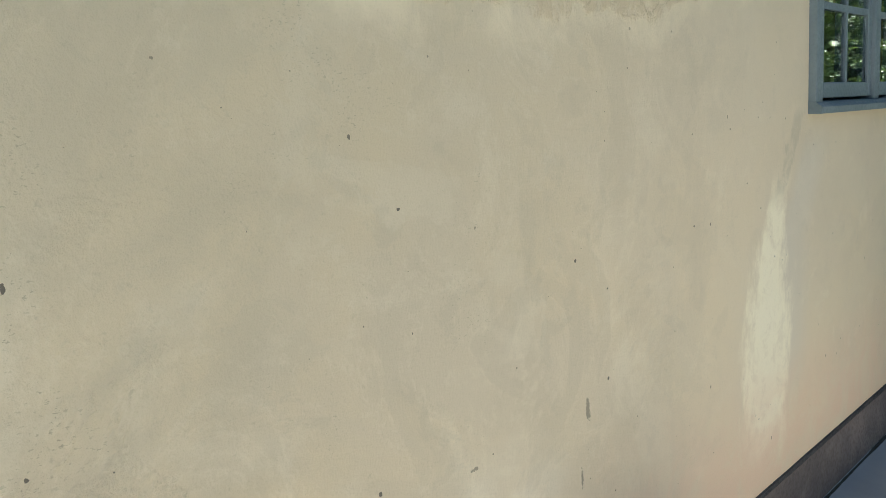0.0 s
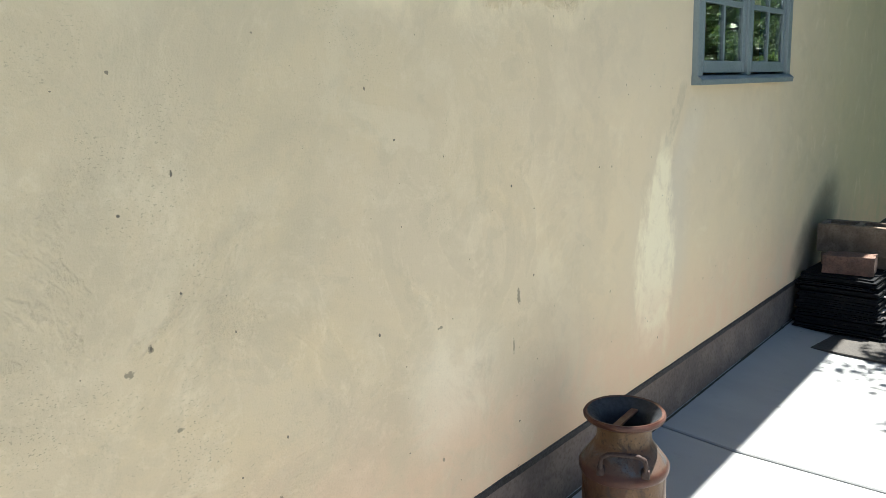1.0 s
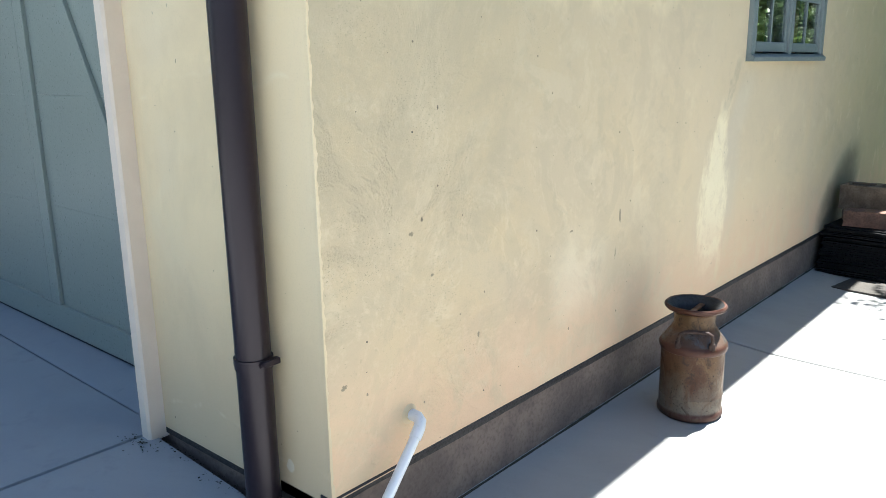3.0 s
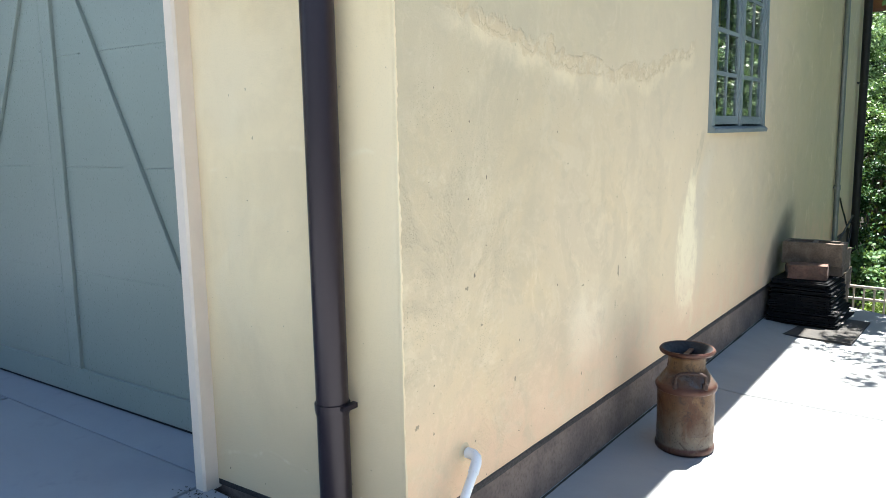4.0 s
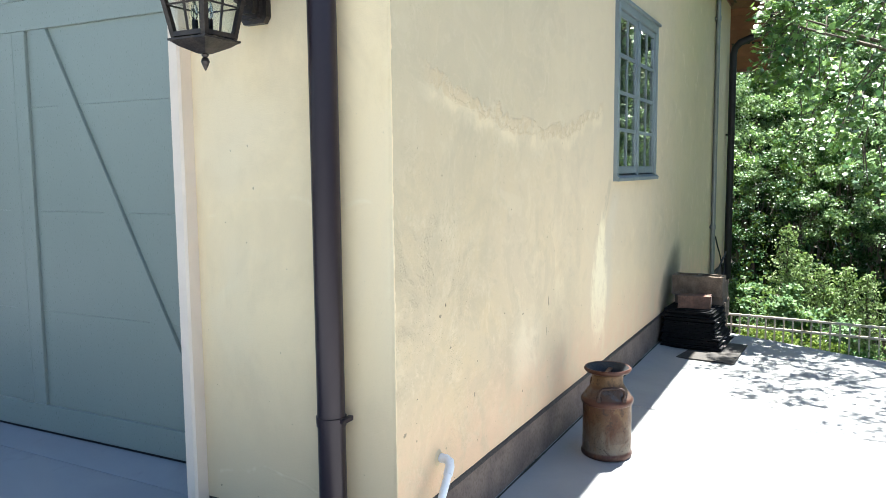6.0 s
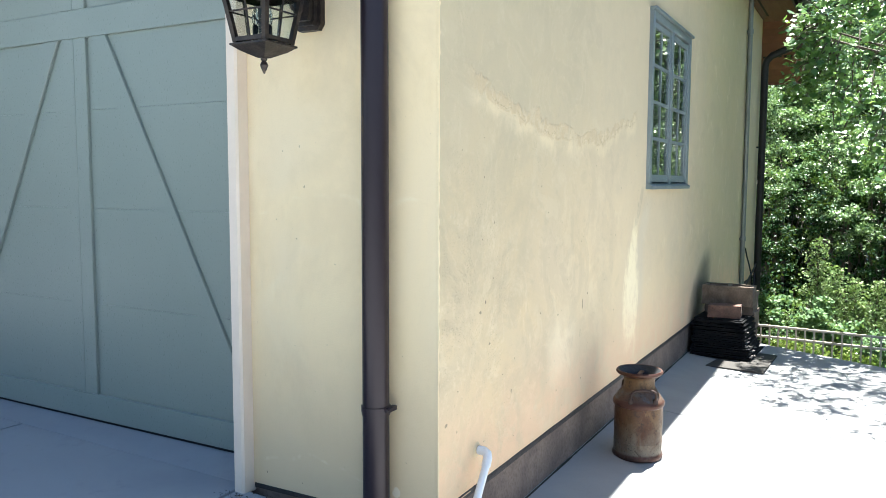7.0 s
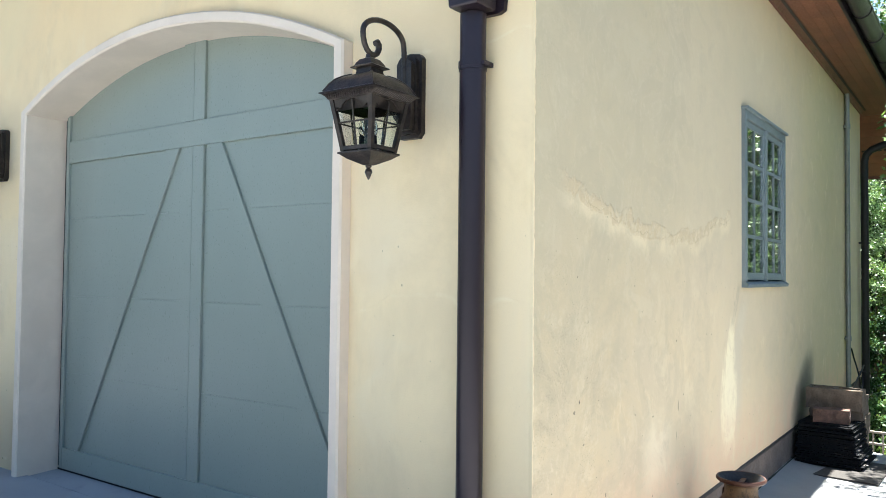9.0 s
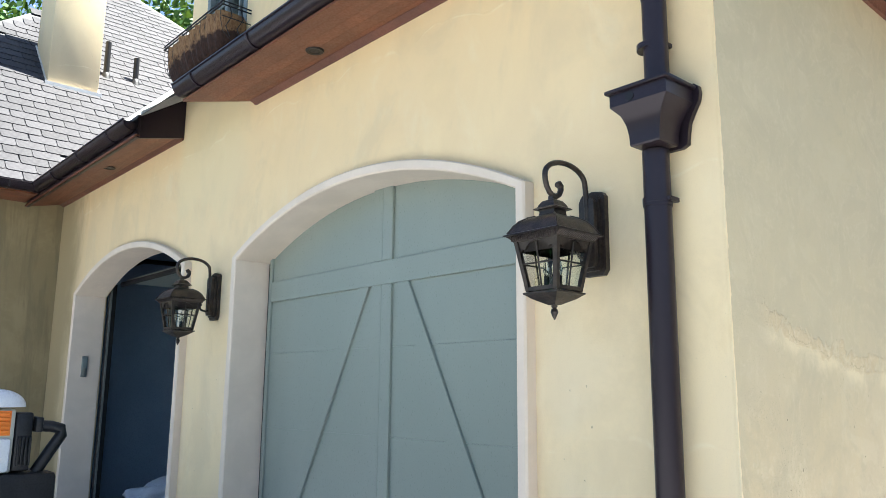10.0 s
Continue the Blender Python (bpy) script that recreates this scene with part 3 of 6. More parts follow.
def slab(outline_x, y_of, name="slab", gap=0.0095, lift=0.0, thick=0.14, material=None):
    """A slab between x0..x1; y_of gives its near and far edge at x. Its top follows the fall of the paving."""
    x0, x1 = outline_x
    xs = sorted({x0 + gap, x1 - gap, *[b for b in (-4.1, -1.1, -0.45, -0.12, 0.0, 0.35) if x0 < b < x1], *np.arange(math.ceil(x0 * 2) / 2 + 0.5, x1, 1.0)})
    m = bmesh.new()
    rows = []
    for x in xs:
        a, b = y_of(x)
        a, b = a + gap, b - gap
        z = ground_z(x, 0) + lift
        rows.append([m.verts.new(p) for p in ((x, a, z - thick), (x, a, z - 0.006), (x, a + 0.005, z), (x, b - 0.005, z), (x, b, z - 0.006), (x, b, z - thick))])
    for a, b in zip(rows, rows[1:]):
        for k in range(5):
            m.faces.new((a[k], a[k + 1], b[k + 1], b[k]))
    m.faces.new(rows[0])
    m.faces.new(rows[-1][::-1])
    return part(name, m, material or CONCRETE, paving, smooth=20)


def far_edge(x):
    return SLAB_EDGE[0] + SLAB_EDGE[1] * x


for xa, xb in ((-0.02, 3.3), (3.3, 6.6)):
    for ya, yb in ((-3.4, -0.12), (-0.12, 2.95), (2.95, None)):
        if yb is None and xa > 3:
            slab((xa, 6.6), lambda x: (2.95, max(3.0, far_edge(x))))
        else:
            slab((xa, xb), lambda x, a=ya, b=yb: (a, far_edge(x) if b is None else b))
for xa, xb in ((-9.1, -6.4), (-6.4, -4.55), (-4.55, -2.83), (-2.83, -1.06), (-1.06, -0.02)):
    for ya, yb in ((-3.4, -0.12), (-6.6, -3.4), (-9.8, -6.6)):
        if ya == -3.4:
            slab((xa, xb), lambda x, b=-0.02 if xb > -1.0 else 0.025: (-3.4, b), material=DRIVE_SHADE)
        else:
            slab((xa, xb), lambda x, a=ya, b=yb: (a, b), material=DRIVE_SHADE if xb > -5 and ya > -5 else CONCRETE)
for xa, xb in ((-0.02, 3.3), (3.3, 6.6), (6.6, 9.0)):
    for ya, yb in ((-6.6, -3.4), (-9.8, -6.6)):
        slab((xa, xb), lambda x, a=ya, b=yb: (a, b))


# unseen paving behind the camera, added to bounce light onto the front wall
bm = bmesh.new()
box(bm, -9.1, 9.0, -21.0, -9.8, -0.15, 0.10)
built("drive", bm, CONCRETE, "unseen pale concrete drive added to bounce light onto the garage", "drive")


def apron(x0, x1):
    """Sloped strip between the drive's joint and a garage door."""
    m = bmesh.new()
    n = 6
    rows = []
    for i in range(n + 1):
        x = x0 + (x1 - x0) * i / n
        z = ground_z(x, 0)
        rows.append([m.verts.new(p) for p in ((x, 0.026, z - 0.15), (x, 0.026, z - 0.010), (x, 0.028, z - 0.007), (x, DOOR_Y - 0.04, 0.262), (x, DOOR_Y + 0.25, 0.264), (x, DOOR_Y + 0.25, 0.0))])
    for a, b in zip(rows, rows[1:]):
        for k in range(5):
            m.faces.new((a[k], a[k + 1], b[k + 1], b[k]))
    return part("apron", m, DRIVE_SHADE, paving, smooth=20)


apron(-4.03, -1.06)
apron(-8.03, -5.06)

# edge of the yard: a low retaining wall below the slab
bm = bmesh.new()
prism(bm, [(0.0, far_edge(0) - 0.02), (6.6, far_edge(6.6) - 0.02), (6.6, far_edge(6.6) + 0.16), (0.0, far_edge(0) + 0.16)], "z", -1.2, -0.06)
built("retaining_wall", bm, STEM, "low concrete retaining wall below the yard's edge", "wall")


# ---- garage walls ----
D1 = (-4.03, -1.064)     # first door's opening
D2 = (-8.03, -5.06)      # second, open
SPRING, RISE = 2.80, 0.335
LIFT2 = 0.07             # the second arch springs a little higher


def arched_wall(m, x0, x1, y0, y1, z1, doors):
    """A wall with arched openings from its foot, built column by column."""
    line = [(x0, FOOT)]
    for d in doors:
        a, b = d[0] - 0.03, d[1] + 0.03
        line += [(a, FOOT)] + arch(a, b, SPRING + 0.012 + (LIFT2 if d is D2 else 0.0), RISE + 0.02) + [(b, FOOT)]
    line += [(x1 - 0.03, FOOT), (x1 - 0.03, FOOT_E - 0.010), (x1, FOOT_E - 0.010)]
    cols = [[m.verts.new((x, y, z)) for y, z in ((y0, zb), (y0, z1), (y1, z1), (y1, zb))] for x, zb in line]
    for a, b in zip(cols, cols[1:]):
        if abs(a[0].co.x - b[0].co.x) < 1e-6:
            m.faces.new((a[0], b[0], b[3], a[3]))
            continue
        for k in range(4):
            m.faces.new((a[k], b[k], b[(k + 1) % 4], a[(k + 1) % 4]))
    m.faces.new(cols[0])
    m.faces.new(cols[-1][::-1])


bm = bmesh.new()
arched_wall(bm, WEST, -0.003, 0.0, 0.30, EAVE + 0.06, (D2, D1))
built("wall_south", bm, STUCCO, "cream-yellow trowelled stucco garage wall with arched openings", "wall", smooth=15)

WIN = (3.20, 4.58, 1.64, 2.97)
bm = bmesh.new()
box(bm, -0.28, 0.0, 0.302, WIN[0], FOOT_E, EAVE + 0.06)
box(bm, -0.28, 0.0, WIN[1], BACK, FOOT_E, EAVE + 0.06)
box(bm, -0.28, 0.0, WIN[0], WIN[1], FOOT_E, WIN[2])
box(bm, -0.28, 0.0, WIN[0], WIN[1], WIN[3], EAVE + 0.06)
box(bm, -0.28, 0.0, 0.003, 0.302, FOOT_E - 0.012, EAVE + 0.06)
bmesh.ops.remove_doubles(bm, verts=bm.verts, dist=0.0005)
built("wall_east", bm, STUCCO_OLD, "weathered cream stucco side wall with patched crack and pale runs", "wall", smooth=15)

# rough corner where the two coats meet
bm = bmesh.new()
rows = []
for i in range(420):
    z = FOOT + (EAVE - FOOT) * i / 419
    w = max(0.0015, 0.005 + 0.007 * noise.noise((z * 3.1, 0.3, 1.7)) + 0.006 * noise.noise((z * 14, 2.2, 0)) + 0.008 * noise.noise((z * 47, 1.2, 4)))
    p = 0.003 + 0.0035 * noise.noise((z * 9, 5.1, 0)) + 0.002 * noise.noise((z * 40, 3.1, 7))
    rows.append([bm.verts.new(q) for q in ((-0.012, 0.0005, z), (-0.004, -p, z), (p, -p * 0.6, z), (p, w * 0.6, z), (0.0005, w + 0.003, z))])
for a, b in zip(rows, rows[1:]):
    for k in range(4):
        bm.faces.new((a[k], a[k + 1], b[k + 1], b[k]))
built("corner_bead", bm, STUCCO, "rough pale stucco corner edge", "trim", smooth=50)

# foundation stem and weep screed
stem = thing("foundation", "brown-grey concrete foundation stem below the stucco", "foundation", kind="structure")
for x0, x1, y0, y1, z0 in ((-0.26, -0.012, 0.0, BACK, -1.6), (WEST, D2[0], 0.012, 0.28, -0.3), (D2[1], D1[0], 0.012, 0.28, -0.3), (D1[1], -0.262, 0.012, 0.28, -0.3)):
    bm = bmesh.new()
    box(bm, x0, x1, y0, y1, z0, (FOOT_E if y0 == 0.0 else FOOT) - 0.022)
    part("footing", bm, STEM, stem)
bm = bmesh.new()
rows = []
for i in range(241):
    y = -0.004 + (BACK + 0.004) * i / 240
    a, b = 0.003 * noise.noise((y * 2.3, 1.0, 0)) + 0.003 * noise.noise((y * 17, 4.0, 0)), 0.0015 * noise.noise((y * 5.1, 7.0, 0))
    rows.append([bm.verts.new(p) for p in ((-0.05, y, FOOT_E - 0.034), (-0.006, y, FOOT_E - 0.034 + a), (-0.003, y, FOOT_E - 0.012 + b), (0.004, y, FOOT_E - 0.003 + b), (0.001, y, FOOT_E + 0.003 + b), (-0.05, y, FOOT_E + 0.003))])
for a, b in zip(rows, rows[1:]):
    for k in range(6):
        bm.faces.new((a[k], a[(k + 1) % 6], b[(k + 1) % 6], b[k]))
bm.faces.new(rows[0])
bm.faces.new(rows[-1][::-1])
for xa, xb in ((D1[1] + 0.07, -0.01), (D2[1] + 0.07, D1[0] - 0.07)):
    box(bm, xa, xb, -0.002, 0.05, FOOT - 0.018, FOOT + 0.004)
built("weep_screed", bm, SCREED, "metal weep screed along the foot of the stucco, darkened as by shadow", "trim")

# rear and inner walls, inside of the garage
bm = bmesh.new()
box(bm, WEST, -0.28, BACK - 0.28, BACK, -1.6, EAVE + 0.06)
built("wall_north", bm, STUCCO, "cream stucco rear wall of the garage", "wall")
for x0, x1, y0, y1 in ((-4.62, -4.50, 0.30, BACK - 0.28), (WEST, WEST + 0.12, 0.30, BACK - 0.28), (WEST + 0.12, -4.62, 6.4, 6.5)):
    bm = bmesh.new()
    box(bm, x0, x1, y0, y1, 0.25, EAVE)
    built("wall_inside", bm, DRYWALL, "blue-grey painted inside wall of the open garage", "wall")
bm = bmesh.new()
box(bm, WEST, -0.28, 0.30, BACK - 0.28, 0.0, 0.26)
built("floor", bm, CONCRETE, "smooth grey concrete garage floor", "floor")
bm = bmesh.new()
box(bm, WEST, -0.28, 0.30, BACK - 0.28, EAVE - 0.25, EAVE - 0.2)
built("ceiling", bm, DRYWALL, "grey painted garage ceiling", "ceiling")


def door_surround(d, name, up=0.0):
    """Plaster trim round an arched opening: a proud face and a deep reveal."""
    m = bmesh.new()
    w, p = 0.065, -0.072
    inner = [(d[0], 0.215)] + arch(d[0], d[1], SPRING + up, RISE) + [(d[1], 0.215)]
    outer = [(d[0] - w, 0.215)] + arch(d[0] - w, d[1] + w, SPRING + 0.025 + up, RISE + 0.040) + [(d[1] + w, 0.215)]
    rings = []
    for (ix, iz), (ox, oz) in zip(inner, outer):
        rings.append([m.verts.new(q) for q in ((ix, DOOR_Y + 0.04, iz), (ix, p + 0.010, iz), (ix - (ix - ox) * 0.15, p, iz - (iz - oz) * 0.15),
                                               (ox + (ix - ox) * 0.15, p, oz + (iz - oz) * 0.15), (ox, p + 0.010, oz), (ox, 0.02, oz), (ox, DOOR_Y + 0.04, oz))])
    for a, b in zip(rings, rings[1:]):
        for k in range(7):
            m.faces.new((a[k], b[k], b[(k + 1) % 7], a[(k + 1) % 7]))
    m.faces.new(rings[0])
    m.faces.new(rings[-1][::-1])
    return built(name, m, TRIM, "off-white plaster surround of an arched garage opening", "trim", smooth=25)


door_surround(D1, "trim_1")
door_surround(D2, "trim_2", LIFT2)


def carriage_door():
    """Closed sectional door: five sections under overlaid boards and two slanting braces."""
    t = thing("garage_door", "closed sage-green carriage-style garage door with slanting braces", "garage door")
    top = SPRING + RISE + 0.02
    zs = [0.276, 0.965, 1.52, 2.08, 2.635, top]
    for a, b in zip(zs, zs[1:]):
        m = bmesh.new()
        box(m, D1[0] - 0.03, D1[1] + 0.03, DOOR_Y, DOOR_Y + 0.045, a + 0.0007, b - 0.0007)
        part("section", m, DOOR, t)
    m = bmesh.new()
    box(m, D1[0], D1[1], DOOR_Y - 0.008, DOOR_Y + 0.03, 0.253, 0.2755)
    part("bottom_seal", m, BLACK, t, "black rubber bottom seal")
    # black strips stand in for the shaded gap between door and jamb
    m = bmesh.new()
    for a, b in ((D1[0], D1[0] + 0.032), (D1[1] - 0.010, D1[1])):
        box(m, a, b, DOOR_Y - 0.006, DOOR_Y - 0.001, 0.288, SPRING + 0.02)
    part("gap_strip", m, BLACK, t, "black strip in place of the shaded gap")
    y0, y1 = DOOR_Y - 0.020, DOOR_Y - 0.0008
    cl, cr, mid = -2.619, -2.413, -2.516
    edge = 0.07

    def board(name, pts):
        m = bmesh.new()
        fs = prism(m, pts, "y", y0, y1)
        front = [f for f in fs if all(abs(v.co.y - y0) < 1e-6 for v in f.verts)]
        bmesh.ops.bevel(m, geom=[e for f in front for e in f.edges], offset=0.003, segments=1, affect="EDGES")
        part(name, m, DOOR, t, smooth=20)

    def flip(pts):
        return [(2 * mid - x, z) for x, z in pts][::-1]

    xl = D1[0] + edge
    zt, zm, zb = 2.642, 2.484, 0.428
    hi = top - 0.01
    board("stile", [(D1[0] + 0.034, 0.279), (xl, 0.279), (xl, hi), (D1[0] + 0.034, hi)])
    board("stile", flip([(D1[0] + 0.013, 0.279), (xl, 0.279), (xl, hi), (D1[0] + 0.013, hi)]))
    for a, b in ((cl, mid - 0.0006), (mid + 0.0006, cr)):
        board("centre_stile", [(a, zb + 0.001), (b, zb + 0.001), (b, zm - 0.001), (a, zm - 0.001)])
        board("centre_stile", [(a, zt + 0.001), (b, zt + 0.001), (b, hi), (a, hi)])
    board("rail", [(xl + 0.001, zm), (2 * mid - xl - 0.001, zm), (2 * mid - xl - 0.001, zt), (xl + 0.001, zt)])
    board("bottom_rail", [(xl + 0.001, 0.279), (2 * mid - xl - 0.001, 0.279), (2 * mid - xl - 0.001, zb), (xl + 0.001, zb)])
    brace = [(-3.885, zb + 0.001), (-3.752, zb + 0.001), (-2.657, zm - 0.001), (-2.790, zm - 0.001)]
    board("brace", brace)
    board("brace", flip(brace))
    return t


carriage_door()


# ---- window in the side wall ----
def casement_window():
    w = thing("window_1", "blue-grey wooden window with two casements of eight panes", "window", kind="structure")
    y0, y1, z0, z1 = WIN
    m = bmesh.new()
    f = 0.065
    for b in ((y0, y0 + f, z0, z1), (y1 - f, y1, z0, z1), (y0 + f, y1 - f, z1 - f, z1)):
        box(m, -0.14, 0.028, *b, 0.004)
    part("window_frame", m, SASH, w)
    m = bmesh.new()
    ym = (y0 + y1) / 2
    box(m, -0.14, 0.024, ym - 0.030, ym + 0.030, z0 + 0.03, z1 - f, 0.004)
    part("mullion", m, SASH, w)
    m = bmesh.new()
    prism(m, [(-0.14, z0 - 0.005), (0.045, z0 - 0.012), (0.050, z0 + 0.012), (0.028, z0 + 0.03), (-0.14, z0 + 0.045)], "y", y0 - 0.003, y1 + 0.003)
    part("window_sill", m, SASH, w)
    m = bmesh.new()
    box(m, -0.02, 0.052, y0 - 0.003, y1 + 0.003, z1 - 0.004, z1 + 0.018, 0.005)
    part("drip_cap", m, SASH, w)
    for a, b in ((y0 + f, ym - 0.030), (ym + 0.030, y1 - f)):
        m = bmesh.new()
        s = 0.045
        za, zb = z0 + 0.045, z1 - f - 0.006
        a, b = a + 0.005, b - 0.005
        for q in ((a, a + s, za, zb), (b - s, b, za, zb), (a + s, b - s, zb - s, zb), (a + s, b - s, za, za + s + 0.012)):
            box(m, -0.035, 0.012, *q, 0.003, 1)
        sash = part("sash", m, SASH, w)
        ia, ib, iz0, iz1 = a + s, b - s, za + s + 0.012, zb - s
        m = bmesh.new()
        yc = (ia + ib) / 2
        box(m, -0.020, 0.009, yc - 0.011, yc + 0.011, iz0, iz1)
        for k in (1, 2, 3):
            z = iz0 + (iz1 - iz0) * k / 4
            for p, q in ((ia, yc - 0.011), (yc + 0.011, ib)):
                box(m, -0.020, 0.009, p, q, z - 0.013, z + 0.013)
        part("glazing_bar", m, SASH, sash)
        for k in range(4):
            for p, q in ((ia, yc), (yc, ib)):
                m = bmesh.new()
                box(m, -0.003, 0.001, p + 0.001, q - 0.001, iz0 + (iz1 - iz0) * k / 4 + 0.001, iz0 + (iz1 - iz0) * (k + 1) / 4 - 0.001)
                g = part("pane", m, GLASS, sash)
                g.visible_shadow = False
    return w


casement_window()


# ---- eaves, gutters and roof ----
def soffit(name, along, a0, a1, base, out, z, splay=0.0, fall=0.0):
    """Cedar boards under an eave; along 'x' or 'y', from the wall (base) outward by out."""
    m = bmesh.new()
    n = 5
    for i in range(n):
        p = base + out * i / n
        q = base + out * (i + 1) / n
        p, q = min(p, q) + 0.0008, max(p, q) - 0.0008
        if along == "y":
            box(m, p, q, a0, a1, z, z + 0.02)
        else:
            e0, e1 = a0 + splay * (p - base) / out, a0 + splay * (q - base) / out
            prism(m, [(e0, p), (a1, p), (a1, q), (e1, q)], "z", z, z + 0.02)
    for v in m.verts:
        v.co.z -= fall * abs((v.co.x if along == "y" else v.co.y) - base) / abs(out)
    built(name, m, CEDAR, "reddish stained cedar soffit boards under the eave", "soffit", smooth=20)


OUT = 0.46
soffit("soffit_east", "y", -OUT, BACK + OUT, 0.0, OUT, EAVE)
soffit("soffit_south", "x", -3.96, 0.0, 0.0, -OUT, EAVE, -0.37, 0.02)
soffit("soffit_west", "x", WEST - 0.2, -5.37, 0.0, -OUT, EAVE + 0.05, 0.0, 0.10)
soffit("soffit_north", "x", WEST, 0.0, BACK, OUT, EAVE)

bm = bmesh.new()
prism(bm, [(0.001, EAVE - 0.055), (0.022, EAVE - 0.055), (0.028, EAVE - 0.03), (0.055, EAVE - 0.006), (0.055, EAVE - 0.001), (0.001, EAVE - 0.001)], "y", 0.0, BACK)
built("crown_mould", bm, CEDAR_DARK, "dark brown moulding between stucco and soffit", "trim")
bm = bmesh.new()
box(bm, 0.056, 0.082, 0.0, BACK, EAVE - 0.007, EAVE - 0.001)
built("vent_strip", bm, SCREED, "dark metal vent strip between moulding and soffit", "trim")
for i, (xa, xb) in enumerate(((-3.96, 0.0), (WEST, -5.37))):
    bm = bmesh.new()
    EV = EAVE + 0.05 * i
    prism(bm, [(-0.001, EV - 0.034), (-0.016, EV - 0.034), (-0.026, EV - 0.024), (-0.052, EV - 0.014), (-0.056, EV - 0.008), (-0.056, EV - 0.004), (-0.001, EV - 0.004)], "x", xa, xb)
    built("crown_mould", bm, CEDAR_DARK, "dark brown moulding between stucco and soffit", "trim")


def gutter(points, label):
    """Half-round bronze gutter with a fascia, a rolled lip and brackets along a straight eave."""
    a, b = Vector(points[0]), Vector(points[1])
    d = (b - a).normalized()
    side = Vector((d.y, -d.x, 0))          # outward
    t = thing("gutter", label, "gutter", a)
    r = 0.078
    m = bmesh.new()
    prof = [(side * (r * math.cos(u)) + Vector((0, 0, r * math.sin(u)))) for u in (math.pi + math.pi * i / 14 for i in range(15))]
    inner = [p * 0.93 for p in prof][::-1]
    lip = [side * (r + 0.012) + Vector((0, 0, 0.004)), side * (r + 0.010) + Vector((0, 0, 0.016)), side * (r - 0.006) + Vector((0, 0, 0.016))]
    ring = prof + lip + inner
    L = (b - a).length
    va = [m.verts.new(p) for p in ring]
    vb = [m.verts.new(p + d * L) for p in ring]
    n = len(ring)
    for i in range(n):
        m.faces.new((va[i], vb[i], vb[(i + 1) % n], va[(i + 1) % n]))
    m.faces.new(va)
    m.faces.new(vb[::-1])
    part("trough", m, BRONZE, t)
    for s0 in (0.0, L - 0.004):
        m = bmesh.new()
        ring2 = [m.verts.new(p + d * s0) for p in prof]
        ring3 = [m.verts.new(p + d * (s0 + 0.004)) for p in prof]
        m.faces.new(ring2)
        m.faces.new(ring3[::-1])
        for i in range(len(prof)):
            j = (i + 1) % len(prof)
            m.faces.new((ring2[i], ring3[i], ring3[j], ring2[j]))
        part("end_cap", m, BRONZE, t)
    k = 0
    while 0.35 + k * 0.9 < L:
        m = bmesh.new()
        s0 = 0.35 + k * 0.9
        tube(m, [p * 1.05 + d * s0 for p in prof], 0.008, 6)
        part("bracket", m, BRONZE, t)
        k += 1
    return t


gutter(((OUT + 0.10, -OUT - 0.10, EAVE + 0.085), (OUT + 0.10, 10.9, EAVE + 0.085)), "dark bronze half-round gutter along the side eave")
GY = -OUT - 0.02
gutter(((-4.32, GY, EAVE + 0.085), (OUT + 0.10, GY, EAVE + 0.085)), "dark bronze half-round gutter along the front eave")
gutter(((WEST + 0.2, GY, EAVE + 0.09), (-5.40, GY, EAVE + 0.09)), "dark bronze half-round gutter beyond the dormer")
bm = bmesh.new()
box(bm, OUT - 0.005, OUT + 0.02, -OUT - 0.0, 10.9, EAVE - 0.012, EAVE + 0.13)
built("fascia_east", bm, BRONZE, "dark fascia board behind the side gutter", "fascia")
bm = bmesh.new()
box(bm, -4.32, OUT - 0.01, -OUT + 0.02, -OUT + 0.045, EAVE - 0.012, EAVE + 0.13)
box(bm, WEST, -5.37, -OUT + 0.02, -OUT + 0.045, EAVE - 0.055, EAVE + 0.16)
prism(bm, [(-OUT + 0.046, EAVE - 0.06), (-0.002, EAVE + 0.035), (-0.002, EAVE + 0.42), (-OUT + 0.046, EAVE + 0.15)], "x", -5.39, -5.365)
built("fascia_south", bm, BRONZE, "dark fascia board and flashing behind the front gutter", "fascia")

bm = bmesh.new()
prism(bm, [(-OUT + 0.046, EAVE + 0.152), (-0.002, EAVE + 0.422), (-0.002, EAVE + 0.52), (-OUT + 0.046, EAVE + 0.20)], "x", -5.386, -5.368)
built("cheek_flashing", bm, LEAD, "bright metal flashing where the lower roof meets the dormer", "flashing")
bm = bmesh.new()
for i in range(9):
    a, b = i / 9, (i + 1) / 9 - 0.004
    pa, pb = (10.07 + 0.85 * a, EAVE - 0.80 * a), (10.07 + 0.85 * b, EAVE - 0.80 * b)
    prism(bm, [pa, pb, (pb[0], pb[1] + 0.025), (pa[0], pa[1] + 0.025)], "x", -3.0, OUT - 0.02)
built("soffit_porch", bm, CEDAR, "reddish cedar boards closing the eave behind the garage", "soffit", smooth=20)
vent = thing("soffit_vent", "dark slotted vent strip in the cedar boards", "vent", kind="structure")
for i in range(24):
    bm = bmesh.new()
    x = OUT - 0.06 - 0.075 * i
    a = 0.55
    prism(bm, [(10.07 + 0.85 * a, EAVE - 0.80 * a - 0.006), (10.07 + 0.85 * a + 0.02, EAVE - 0.80 * a - 0.025), (10.07 + 0.85 * a + 0.02, EAVE - 0.80 * a), (10.07 + 0.85 * a, EAVE - 0.80 * a + 0.012)], "x", x - 0.045, x)
    part("slot", bm, BLACK, vent)
bm = bmesh.new()
